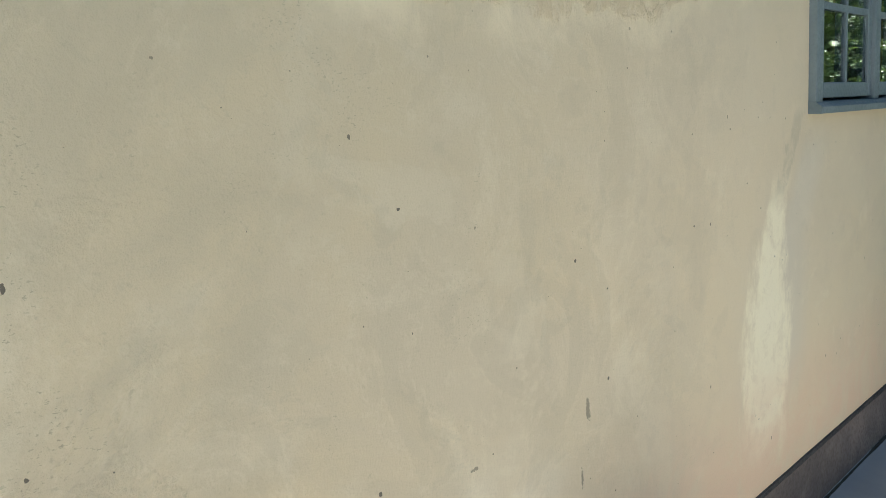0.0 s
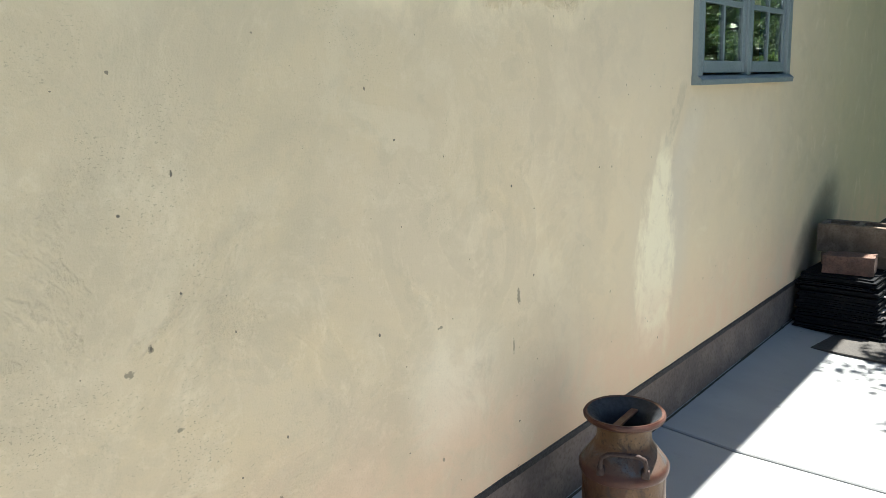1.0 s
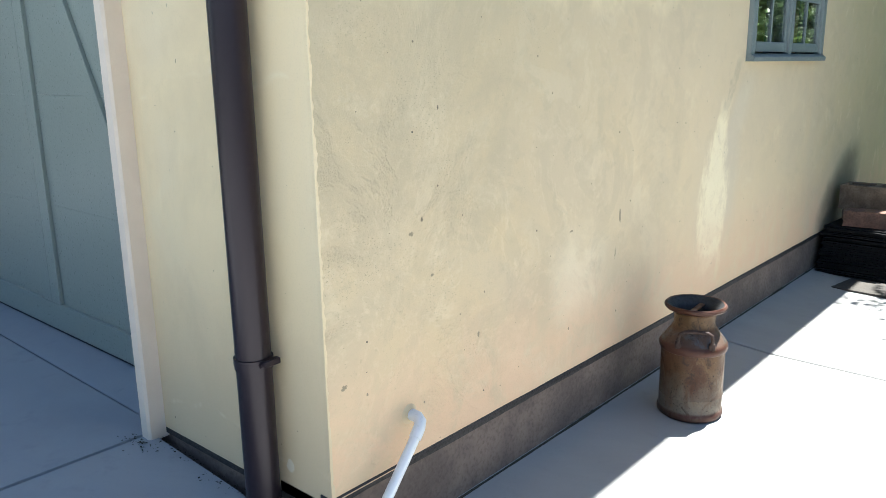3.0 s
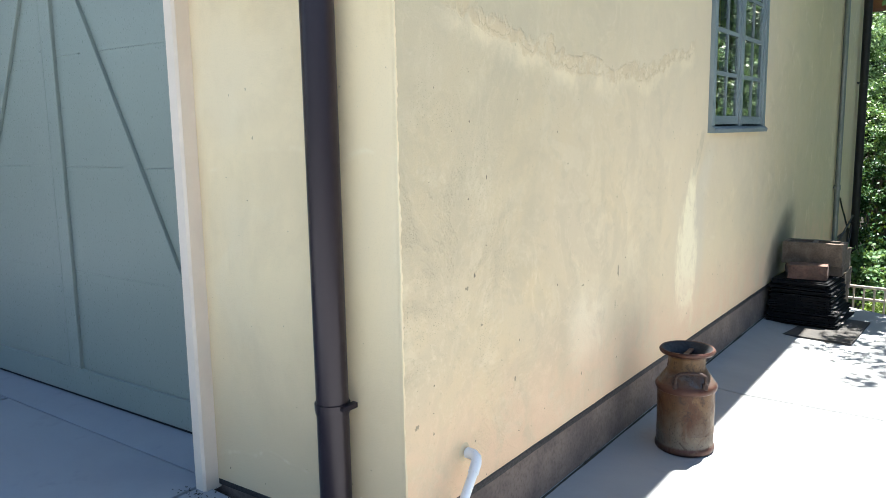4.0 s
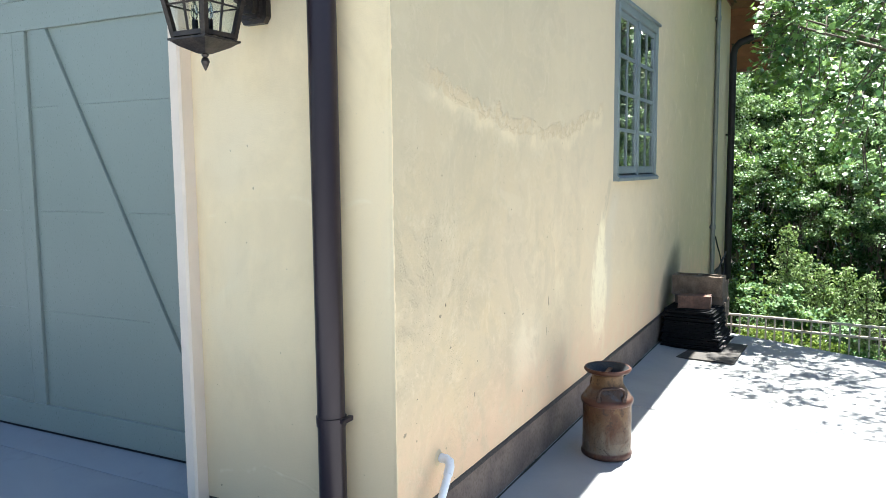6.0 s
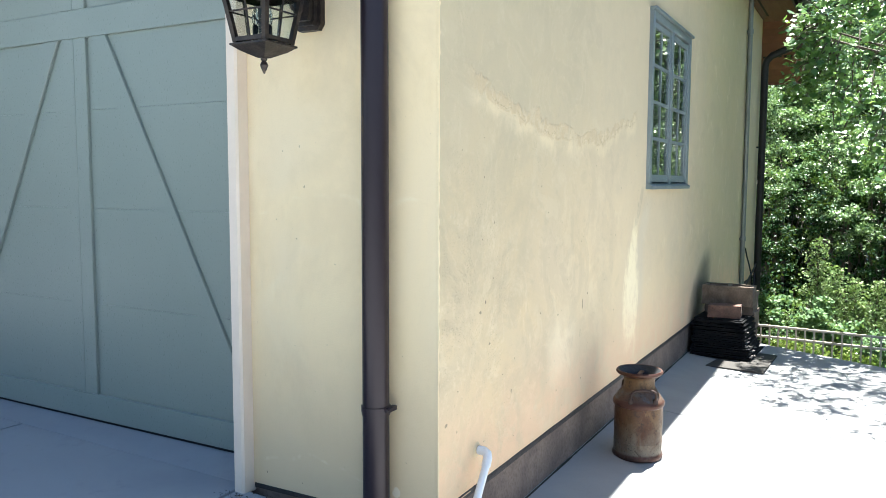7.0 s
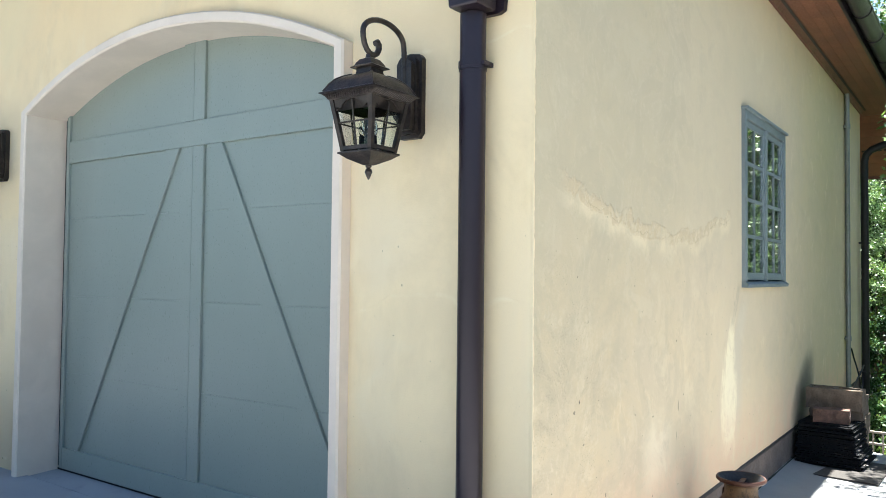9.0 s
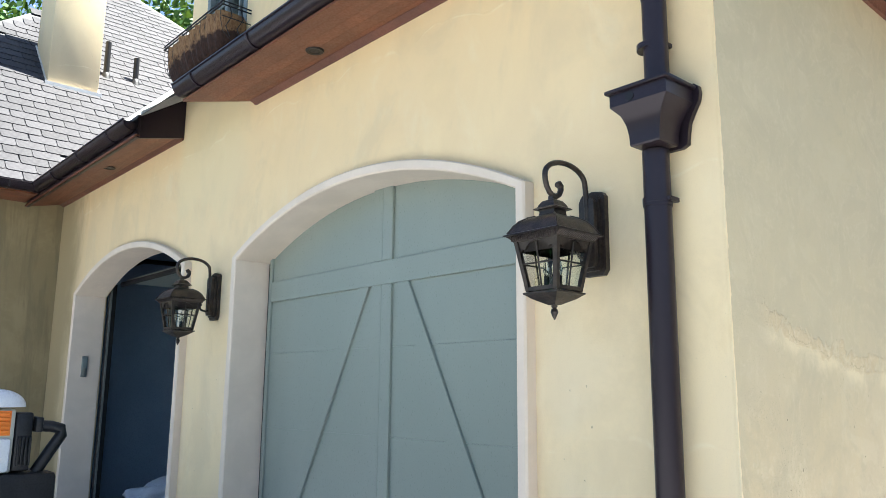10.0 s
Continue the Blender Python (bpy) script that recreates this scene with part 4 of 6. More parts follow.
box(bm, -3.0, OUT - 0.02, 10.92, 10.96, EAVE - 0.84, EAVE + 0.12)
built("fascia_north", bm, CEDAR_DARK, "dark stained board along the rear eave", "fascia")

# roof over the garage
bm = bmesh.new()
e = OUT + 0.06
z0, z1 = EAVE + 0.05, EAVE + 0.05 + BACK / 2 + e
c = [bm.verts.new(p) for p in ((e, -e, z0), (e, 10.95, z0), (WEST - 4, 10.95, z0), (WEST - 4, -e, z0), (-4.3, BACK / 2, z1), (WEST - 4, BACK / 2, z1))]
for q in ((0, 1, 4), (1, 2, 5, 4), (3, 0, 4, 5)):
    bm.faces.new([c[i] for i in q])
bmesh.ops.solidify(bm, geom=bm.faces[:], thickness=0.05)
built("roof", bm, SLATE_REST, "pale grey slate hipped roof over the garage", "roof", smooth=10)


# ---- downspout with leader head ----
def downspout():
    t = thing("downspout", "dark bronze round downspout with a flared leader head", "downspout", (-0.252, -0.075, 0))
    r = 0.056
    m = bmesh.new()
    tube(m, [(0, 0, 0.15), (0, 0, 0.27)], r * 1.05, 20)
    part("shoe", m, BRONZE, t)
    m = bmesh.new()
    tube(m, [(0, 0, z) for z in (0.25, 0.720)], r, 20)
    part("pipe", m, BRONZE, t)
    m = bmesh.new()
    tube(m, [(0, 0, z) for z in (0.749, 1.0, 2.0, 2.565)], r, 20)
    tube(m, [(0, 0, 0.719), (0, 0, 0.749)], r * 1.07, 20)
    part("pipe", m, BRONZE, t)
    m = bmesh.new()
    tube(m, [(0, 0, z) for z in (2.58, 2.80)], r, 20)
    tube(m, [(0, 0, z) for z in (2.560, 2.590)], r * 1.07, 20)
    part("pipe", m, BRONZE, t)
    for z in (0.744, 2.585, 3.262):
        m = bmesh.new()
        tube(m, [(0, 0, z - 0.012), (0, 0, z + 0.012)], r * 1.10, 20)
        box(m, r * 0.9, r + 0.016, -0.010, 0.05, z - 0.010, z + 0.010, 0.002, 1)
        tube(m, [(r + 0.008, -0.022, z), (r + 0.008, 0.012, z)], 0.008, 8)
        part("strap", m, BRONZE, t, "bronze strap with a bolt")
    # leader head: rim, straight box, ogee taper
    hx, hy, yc, xc = 0.135, 0.112, -0.042, 0.022
    m = bmesh.new()
    lv = [(0.066, 0.066, 2.805), (0.070, 0.070, 2.812), (0.072, 0.071, 2.85), (0.080, 0.076, 2.895), (0.098, 0.088, 2.94), (hx * 0.95, hy * 0.96, 2.972), (hx, hy, 2.980), (hx, hy, 3.036)]
    frustum(m, lv)
    part("leader_head", m, BRONZE, t, "flared bronze leader head", 25).location = (xc, yc, 0)
    m = bmesh.new()
    edge = [(0.074, 2.800), (0.100, 2.812), (0.104, 2.85), (0.112, 2.90), (0.132, 2.94), (0.158, 2.985), (0.165, 3.02), (0.160, 3.05), (0.142, 3.064)]
    prism(m, [(-x, z) for x, z in edge] + [(x, z) for x, z in edge[::-1]], "y", 0.045, 0.070)
    part("back_plate", m, BRONZE, t, "wavy-edged bronze plate behind the head", 30).location = (xc, 0, 0)
    m = bmesh.new()
    box(m, -hx - 0.016, hx + 0.016, -hy - 0.018, hy + 0.002, 3.036, 3.053, 0.005)
    part("rim", m, BRONZE, t).location = (xc, yc, 0)
    m = bmesh.new()
    tube(m, [(-0.035, -hy - 0.004, 3.006), (-0.035, -hy + 0.01, 3.006)], 0.02, 12)
    part("overflow", m, BLACK, t, "dark overflow hole").location = (xc, yc, 0)
    m = bmesh.new()
    tube(m, [(xc, 0, 3.04), (xc, 0, 3.46), (xc - 0.004, -0.015, 3.54), (xc - 0.02, -0.07, 3.63), (xc - 0.06, -0.33, 3.98), (xc - 0.065, -0.385, 4.07), (xc - 0.065, -0.39, 4.13)], r * 0.94, 20)
    part("upper_pipe", m, BRONZE, t)
    return t


downspout()


# ---- wall lanterns ----
def lantern(at):
    """Square tapering lantern hung from a scroll on a back plate; its origin is on the wall below the plate."""
    t = thing("wall_lantern", "weathered bronze wall lantern hanging from a scroll arm", "lantern", at, group="lanterns beside the garage doors")
    cy = -0.305
    m = bmesh.new()
    pts = [(-0.068, 0.235), (-0.050, 0.21), (0.050, 0.21), (0.068, 0.235), (0.068, 0.570), (0.054, 0.588), (0.0, 0.597), (-0.054, 0.588), (-0.068, 0.570)]
    prism(m, pts, "y", -0.030, -0.001)
    prism(m, [(x * 0.74, 0.405 + (z - 0.405) * 0.90) for x, z in pts], "y", -0.050, -0.029)
    prism(m, [(x * 0.60, 0.405 + (z - 0.405) * 0.82) for x, z in pts], "y", -0.074, -0.049)
    part("back_plate", m, LANTERN, t, smooth=25)
    m = bmesh.new()
    arm = [(-0.066, 0.33), (-0.068, 0.42), (-0.070, 0.50), (-0.074, 0.555)]
    arm += [(-0.215 + 0.137 * math.cos(a), 0.585 + 0.074 * math.sin(a)) for a in (radians(8 + 11.5 * i) for i in range(16))]
    arm += [(-0.350, 0.560), (-0.342, 0.535), (-0.326, 0.515), (-0.304, 0.503), (-0.280, 0.503), (-0.260, 0.513), (-0.249, 0.530), (-0.250, 0.547), (-0.262, 0.556), (-0.273, 0.550)]
    arm = [(0, y, z + 0.034 * min(1.0, max(0.0, (z - 0.33) / 0.2))) for y, z in arm]
    tube(m, arm, [0.0125] * (len(arm) - 5) + [0.013, 0.014, 0.016, 0.017, 0.013], 8)
    tube(m, [(0, -0.305, 0.542), (0, -0.305, 0.518)], 0.011, 8)
    part("scroll_arm", m, LANTERN, t, smooth=50)
    m = bmesh.new()
    tube(m, [(0, -0.05, 0.30), (0, -0.09, 0.275), (0, -0.13, 0.285), (0, -0.145, 0.31), (0, -0.13, 0.33)], 0.009, 8)
    part("lower_scroll", m, LANTERN, t, smooth=50)
    top_w, bot_w, zt, zb = 0.121, 0.084, 0.338, 0.112
    m = bmesh.new()
    roof = [(0.144, 0.349), (0.152, 0.352), (0.151, 0.356), (0.139, 0.361), (0.131, 0.374), (0.120, 0.394), (0.102, 0.415), (0.076, 0.431), (0.052, 0.439), (0.043, 0.443), (0.040, 0.455)]
    frustum(m, roof + [(0.041, 0.464), (0.058, 0.467), (0.060, 0.471), (0.047, 0.479), (0.041, 0.492), (0.031, 0.506), (0.014, 0.514), (0.012, 0.530)])
    cap = part("roof", m, LANTERN, t, smooth=25)
    cap.location = (0, cy, 0)
    for sx, sy in ((-1, -1), (1, -1), (1, 1), (-1, 1)):
        m = bmesh.new()
        tube(m, [(sx * w, sy * w, z + 0.001) for w, z in roof[3:9]], 0.004, 6)
        part("hip_rib", m, LANTERN, cap, smooth=50)
    for k in range(4):
        m = bmesh.new()
        for i in range(20):
            u = -0.120 + 0.240 * i / 19
            tube(m, [(u - 0.005, -0.1235, 0.331), (u, -0.131, 0.339), (u + 0.006, -0.141, 0.3475)], 0.0036, 5)
        part("rope_moulding", m, LANTERN, cap).matrix_basis = pose(0, 0, 0, 0, 0, 90 * k)
    m = bmesh.new()
    frustum(m, [(0.121, 0.326), (0.124, 0.331), (0.131, 0.340), (0.143, 0.349)])
    part("eave", m, LANTERN, t, smooth=15).location = (0, cy, 0)
    m = bmesh.new()
    frustum(m, [(0.018, 0.058), (0.043, 0.071), (0.066, 0.083), (0.086, 0.099), (0.093, 0.102), (0.093, 0.109), (0.085, 0.111)])
    part("base", m, LANTERN, t, smooth=20).location = (0, cy, 0)
    m = bmesh.new()
    lathe(m, [(0.002, -0.016), (0.010, 0.000), (0.017, 0.017), (0.012, 0.030), (0.007, 0.033), (0.013, 0.038), (0.014, 0.043), (0.008, 0.050)], 12)
    part("finial", m, LANTERN, t).location = (0, cy, 0.012)
    for sx, sy in ((-1, -1), (1, -1), (1, 1), (-1, 1)):
        m = bmesh.new()
        s = 0.010
        rows = [[m.verts.new((sx * (w - p), sy * (w - q), z)) for p, q in ((0, 0), (2 * s, 0), (2 * s, 2 * s), (0, 2 * s))] for w, z in ((bot_w, zb), (top_w, zt))]
        for j in range(4):
            m.faces.new((rows[0][j], rows[0][(j + 1) % 4], rows[1][(j + 1) % 4], rows[1][j]))
        m.faces.new(rows[0])
        m.faces.new(rows[1])
        part("corner_post", m, LANTERN, t).location = (0, cy, 0)
    for k in range(4):
        rot = pose(0, cy, 0, 0, 0, 90 * k)

        def at_face(u, z, d):
            w = bot_w + (top_w - bot_w) * (z - zb) / (zt - zb)
            return (u * (w - 0.02), -(w - 0.008 - d), z)
        m = bmesh.new()
        zc = zb + 0.118
        tube(m, [at_face(0.0, zb, 0), at_face(0.0, zt - 0.02, 0)], 0.0042, 6)
        tube(m, [at_face(-1, zc, 0), at_face(1, zc, 0)], 0.0038, 6)
        part("bar", m, LANTERN, t).matrix_basis = rot
        m = bmesh.new()
        lower = [(-1, 0.280), (-0.86, 0.294), (-0.70, 0.288), (-0.55, 0.304), (-0.3, 0.318), (0, 0.323), (0.3, 0.318), (0.55, 0.304), (0.70, 0.288), (0.86, 0.294), (1, 0.280)]
        f0 = [m.verts.new(at_face(u, z, -0.002)) for u, z in lower] + [m.verts.new(at_face(u, zt, -0.002)) for u in (1, -1)]
        f1 = [m.verts.new(at_face(u, z, 0.006)) for u, z in lower] + [m.verts.new(at_face(u, zt, 0.006)) for u in (1, -1)]
        m.faces.new(f0)
        m.faces.new(f1[::-1])
        for i in range(len(f0)):
            j = (i + 1) % len(f0)
            m.faces.new((f0[i], f1[i], f1[j], f0[j]))
        bmesh.ops.triangulate(m, faces=[f for f in m.faces if len(f.verts) > 4])
        part("scalloped_rail", m, LANTERN, t, smooth=15).matrix_basis = rot
        m = bmesh.new()
        tube(m, [at_face(-1, zb + 0.012, 0), at_face(1, zb + 0.012, 0)], 0.012, 4)
        part("bottom_rail", m, LANTERN, t).matrix_basis = rot
        m = bmesh.new()
        q0 = [at_face(-1.0, zb, 0.010), at_face(1.0, zb, 0.010), at_face(1.0, zt, 0.010), at_face(-1.0, zt, 0.010)]
        q1 = [at_face(-1.0, zb, 0.012), at_face(1.0, zb, 0.012), at_face(1.0, zt, 0.012), at_face(-1.0, zt, 0.012)]
        a = [m.verts.new(p) for p in q0]
        b = [m.verts.new(p) for p in q1]
        m.faces.new(a)
        m.faces.new(b[::-1])
        for i in range(4):
            m.faces.new((a[i], b[i], b[(i + 1) % 4], a[(i + 1) % 4]))
        g = part("pane", m, GLASS, t)
        g.matrix_basis = rot
        g.visible_shadow = False
    for dx, dy in ((0.030, 0.0), (-0.018, 0.026), (-0.018, -0.026)):
        m = bmesh.new()
        tube(m, [(dx, dy, 0.110), (dx, dy, 0.180)], 0.011, 10)
        c = part("candle", m, BLACK, t, "dark candle sleeve")
        c.location = (0, cy, 0)
        m = bmesh.new()
        lathe(m, [(0.006, 0.180), (0.011, 0.190), (0.014, 0.205), (0.012, 0.225), (0.006, 0.245), (0.001, 0.258)], 12, (dx, dy, 0))
        part("bulb", m, GLASS, c, "clear flame-shaped bulb")
    return t


first = lantern((-0.622, 0.0, 2.105))
copy_thing(first, pose(-4.46, 0.0, 2.148))


# ---- milk can ----
def milk_can():
    t = thing("milk_can", "rusty old steel milk can with two handles, standing open", "milk can", (0.312, 1.95, ground_z(0.31, 0)), 12)
    m = bmesh.new()
    prof = [(0.138, 0.0), (0.147, 0.002), (0.151, 0.012), (0.151, 0.026), (0.147, 0.034), (0.144, 0.04), (0.144, 0.10), (0.1455, 0.104), (0.144, 0.108), (0.144, 0.318),
            (0.151, 0.323), (0.155, 0.334), (0.155, 0.348), (0.149, 0.358), (0.140, 0.370), (0.124, 0.392), (0.107, 0.414), (0.097, 0.430), (0.093, 0.442), (0.093, 0.486),
            (0.099, 0.498), (0.116, 0.506), (0.132, 0.512), (0.139, 0.520), (0.140, 0.530), (0.135, 0.537), (0.126, 0.535)]
    inner = [(0.126, 0.535), (0.112, 0.524), (0.095, 0.510), (0.087, 0.498), (0.087, 0.442), (0.095, 0.422), (0.135, 0.362), (0.139, 0.332), (0.139, 0.012), (0.0005, 0.012)]
    lathe(m, prof, 48)
    bmesh.ops.delete(m, geom=[f for f in m.faces if len(f.verts) > 4 and f.calc_center_median().z > 0.4], context="FACES_ONLY")
    for v in m.verts:
        k = noise.noise(v.co * 9) * 0.0026 + noise.noise(v.co * 31) * 0.0010
        v.co.x *= 1 + k / 0.15
        v.co.y *= 1 + k / 0.15
    part("body", m, RUST, t, smooth=35)
    m = bmesh.new()
    lathe(m, inner, 48)
    bmesh.ops.delete(m, geom=[f for f in m.faces if len(f.verts) > 4 and f.calc_center_median().z > 0.4], context="FACES_ONLY")
    part("lining", m, CAN_INSIDE, t, "dark blue-grey inside", 35)
    for a in (-76, 104):
        m = bmesh.new()
        loop = [(0.126, -0.072, 0.372), (0.138, -0.074, 0.402), (0.146, -0.069, 0.428), (0.148, -0.050, 0.440), (0.150, 0.0, 0.444), (0.148, 0.050, 0.440), (0.146, 0.069, 0.428), (0.138, 0.074, 0.402), (0.126, 0.072, 0.372)]
        tube(m, loop, 0.0080, 8)
        for s in (-1, 1):
            box(m, 0.104, 0.136, s * 0.073 - 0.014, s * 0.073 + 0.014, 0.352, 0.385, 0.004, 1)
        h = part("handle", m, RUST_DARK, t, "dark forged steel loop handle", 50)
        h.matrix_basis = pose(0, 0, 0, 0, 0, a)
    m = bmesh.new()
    box(m, -0.105, 0.105, -0.014, 0.014, 0.500, 0.508, 0.002, 1)
    part("cross_bar", m, RUST, t).matrix_basis = pose(0, 0, 0, 0, 0, 82)
    return t


milk_can()


# ---- stack of roofing sheets with blocks on it ----
rnd = random.Random(4)
stack = thing("sheet_stack", "tall stack of black asphalt roofing sheets against the wall", "roofing stack", (0.296, 5.24, ground_z(0.3, 0)), -3)
z = 0.012
while z < 0.370:
    h = rnd.uniform(0.006, 0.014)
    dx, dy = rnd.uniform(-0.008, 0.022), rnd.uniform(-0.014, 0.014)
    low = max(0.0, 1.0 - z / 0.22)
    bm = bmesh.new()
    w, l = 0.258 - 0.10 * z + 0.022 * low + rnd.uniform(-0.012, 0.008), 0.265 + 0.045 * low + rnd.uniform(-0.012, 0.008)
    dx, dy = dx + w - 0.258, dy - 0.045 * low
    n = 14
    top, bot = [], []
    for i in range(n + 1):
        u = -1 + 2 * i / n
        sag = -0.012 * max(0, abs(u) - 0.6) * rnd.uniform(0.2, 1.6) + 0.003 * noise.noise((u * 3, z * 60, 2))
        for lst, zz in ((bot, z), (top, z + h)):
            lst.append([bm.verts.new((u * w + dx + 0.010 * noise.noise((u * 5, zz * 90, s)), s * l + dy + 0.006 * noise.noise((u * 4, zz * 70, s + 3)) + 0.004 * noise.noise((u * 21, zz * 55, s + 9)), zz + sag)) for s in (-1, 1)])
    for i in range(n):
        bm.faces.new((top[i][0], top[i + 1][0], top[i + 1][1], top[i][1]))
        bm.faces.new((bot[i][0], bot[i][1], bot[i + 1][1], bot[i + 1][0]))
        bm.faces.new((top[i][0], bot[i][0], bot[i + 1][0], top[i + 1][0]))
        bm.faces.new((top[i][1], top[i + 1][1], bot[i + 1][1], bot[i][1]))
    for i in (0, n):
        bm.faces.new((top[i][0], top[i][1], bot[i][1], bot[i][0]))
    part("sheet", bm, RUBBER, stack, smooth=25)
    if rnd.random() < 0.35:
        bm = bmesh.new()
        a, b = rnd.uniform(-0.25, 0.05), rnd.uniform(0.04, 0.16)
        lip = [(w + dx - 0.02, a), (w + dx + rnd.uniform(0.004, 0.020), a + 0.2 * b), (w + dx + rnd.uniform(0.006, 0.026), a + 0.7 * b), (w + dx - 0.02, a + b)]
        prism(bm, lip, "z", z + 0.35 * h, z + 0.75 * h)
        part("torn_edge", bm, TORN, stack, "pale torn backing paper")
    z += h + 0.001
STACK_TOP = ground_z(0.3, 0) + z


def block(name, at, size, material, label, turn=0.0, cores=0, seed=1):
    """A rough-edged concrete block, some with open cores."""
    t = thing(name, label, "concrete block" if cores or name == "concrete_block" else "paver", at, turn)
    sx, sy, sz = size
    m = bmesh.new()
    if cores:
        wall = 0.035
        box(m, -sx / 2, sx / 2, -sy / 2, -sy / 2 + wall, 0, sz, 0.004, 1)
        box(m, -sx / 2, sx / 2, sy / 2 - wall, sy / 2, 0, sz, 0.004, 1)
        for i in range(cores + 1):
            x = -sx / 2 + (sx - wall) * i / cores
            box(m, x, x + wall, -sy / 2 + wall, sy / 2 - wall, 0.002, sz - 0.002)
        bmesh.ops.subdivide_edges(m, edges=[e for e in m.edges if e.calc_length() > 0.06], cuts=5, use_grid_fill=True)
        for v in m.verts:
            d = noise.noise_vector(v.co * 14 + Vector((seed * 3.1, 0, 0)))
            e = noise.noise_vector(v.co * 47 + Vector((seed, 5, 0)))
            v.co += Vector((d.x, d.y, max(d.z, -0.2) if v.co.z < 0.01 else d.z)) * 0.004 + Vector((e.x, e.y, 0)) * 0.002
    else:
        box(m, -sx / 2, sx / 2, -sy / 2, sy / 2, 0, sz)
        bmesh.ops.subdivide_edges(m, edges=m.edges[:], cuts=5, use_grid_fill=True)
        for v in m.verts:
            d = noise.noise_vector(v.co * 16 + Vector((seed, 0, 0)))
            v.co += Vector((d.x, d.y, d.z * (0.2 if v.co.z < 0.001 else 1))) * 0.009
    part("body", m, material, t, smooth=35)
    return t


block("concrete_block", (0.308, 5.40, STACK_TOP + 0.003), (0.45, 0.20, 0.085), BLOCK, "tan hollow concrete block lying on the roofing sheets", 2, 2)
block("concrete_block", (0.297, 5.39, STACK_TOP + 0.090), (0.48, 0.22, 0.195), BLOCK, "tan hollow concrete block on top of another", -1.5, 2, 3)
block("paver", (0.305, 5.12, STACK_TOP + 0.003), (0.300, 0.16, 0.120), PAVER, "reddish rough concrete paver on the roofing sheets", 5, 0, 7)
for i, (zz, dx) in enumerate(((0.0, 0.0), (0.202, 0.01), (0.404, -0.01))):
    block("concrete_block", (0.400 + dx, 5.80, ground_z(0.5, 0) + zz * 0.91), (0.22, 0.40, 0.18), BLOCK, "tan concrete block piled behind the roofing sheets", 3 - 2 * i, 0, 11 + i)
bm = bmesh.new()
prism(bm, [(-0.23, -0.60), (0.27, -0.65), (0.30, 0.16), (-0.10, 0.22)], "z", 0.0, 0.012)
pl = thing("loose_sheet", "thin dark weathered sheet lying under the roofing stack", "sheet", (0.47, 5.16, ground_z(0.5, 0) + 0.004))
part("board", bm, PLY, pl)

# ---- pipe, conduit, rear downspout ----
t = thing("drain_pipe", "white plastic drain pipe with an elbow out of the wall", "pipe", (0.0, 0.350, 0.479))
bm = bmesh.new()
tube(bm, [(-0.02, 0.004, 0.0), (0.014, 0.004, 0.0)], 0.0165, 16)
tube(bm, [(0.012, 0.004, 0.001), (0.040, 0.003, 0.0), (0.058, -0.004, -0.006), (0.068, -0.020, -0.020), (0.073, -0.048, -0.046)], 0.0205, 16)
part("elbow", bm, PVC, t, smooth=50)
bm = bmesh.new()
tube(bm, [(0.072, -0.036, -0.034), (0.118, -0.465, -0.450)], 0.0172, 16)
part("pipe", bm, PVC, t, smooth=50)
bm = bmesh.new()
lathe(bm, [(0.017, 0.008), (0.022, 0.007), (0.030, 0.003), (0.036, 0.0), (0.020, -0.004)], 16)
c = part("caulk", bm, STUCCO, t, "smeared patch of plaster round the pipe")
c.matrix_basis = pose(0.0, 0.004, 0, 0, 90, 0)

t = thing("conduit", "grey metal conduit pipe up the stucco wall", "conduit", (0.04, 8.1, 0))
bm = bmesh.new()
tube(bm, [(0, 0, -0.8), (0, 0, EAVE - 0.06)], 0.030, 12)
part("pipe", bm, STEEL, t)
for z in (0.95, 3.62):
    bm = bmesh.new()
    tube(bm, [(0, 0, z - 0.03), (0, 0, z + 0.03)], 0.038, 12)
    box(bm, -0.038, 0.0, -0.06, 0.06, z - 0.012, z + 0.012, 0.003, 1)
    part("coupling", bm, STEEL, t)
t = thing("cable_loop", "loose black cables hanging beside the conduit", "cable", (0.07, 8.13, 0.0))
for line in (((0, 0, 0.82), (0, 0.18, 0.70), (0, 0.40, 0.58), (0, 0.62, 0.44), (0, 0.75, 0.32), (0, 0.76, 0.20), (0, 0.66, 0.14)),
             ((0.01, 1.05, 0.52), (0.02, 0.72, 0.47), (0.01, 0.45, 0.40), (0.0, 0.20, 0.32), (0, 0.05, 0.30)),
             ((0.0, 0.98, 0.40), (0.01, 0.90, 0.26), (0.01, 0.70, 0.16), (0, 0.35, 0.20))):
    bm = bmesh.new()
    tube(bm, line, 0.011, 6)
    part("cable", bm, BLACK, t, smooth=60)
t = thing("downspout", "black round downspout at the far end of the wall", "downspout", (0.075, 9.42, 0))
bm = bmesh.new()
tube(bm, [(0, 0, -1.0), (0, 0, 3.34), (0.02, 0.0, 3.43), (0.09, 0, 3.50), (0.40, 0, 3.62), (0.465, 0, 3.70), (0.485, 0, 3.80), (0.485, 0, 4.12)], 0.050, 14)
part("pipe", bm, BLACK, t)
for z in (0.4, 2.2):
    bm = bmesh.new()
    tube(bm, [(0, 0, z - 0.012), (0, 0, z + 0.012)], 0.058, 14)
    box(bm, -0.075, 0.0, -0.03, 0.03, z - 0.012, z + 0.012)
    part("strap", bm, BLACK, t)


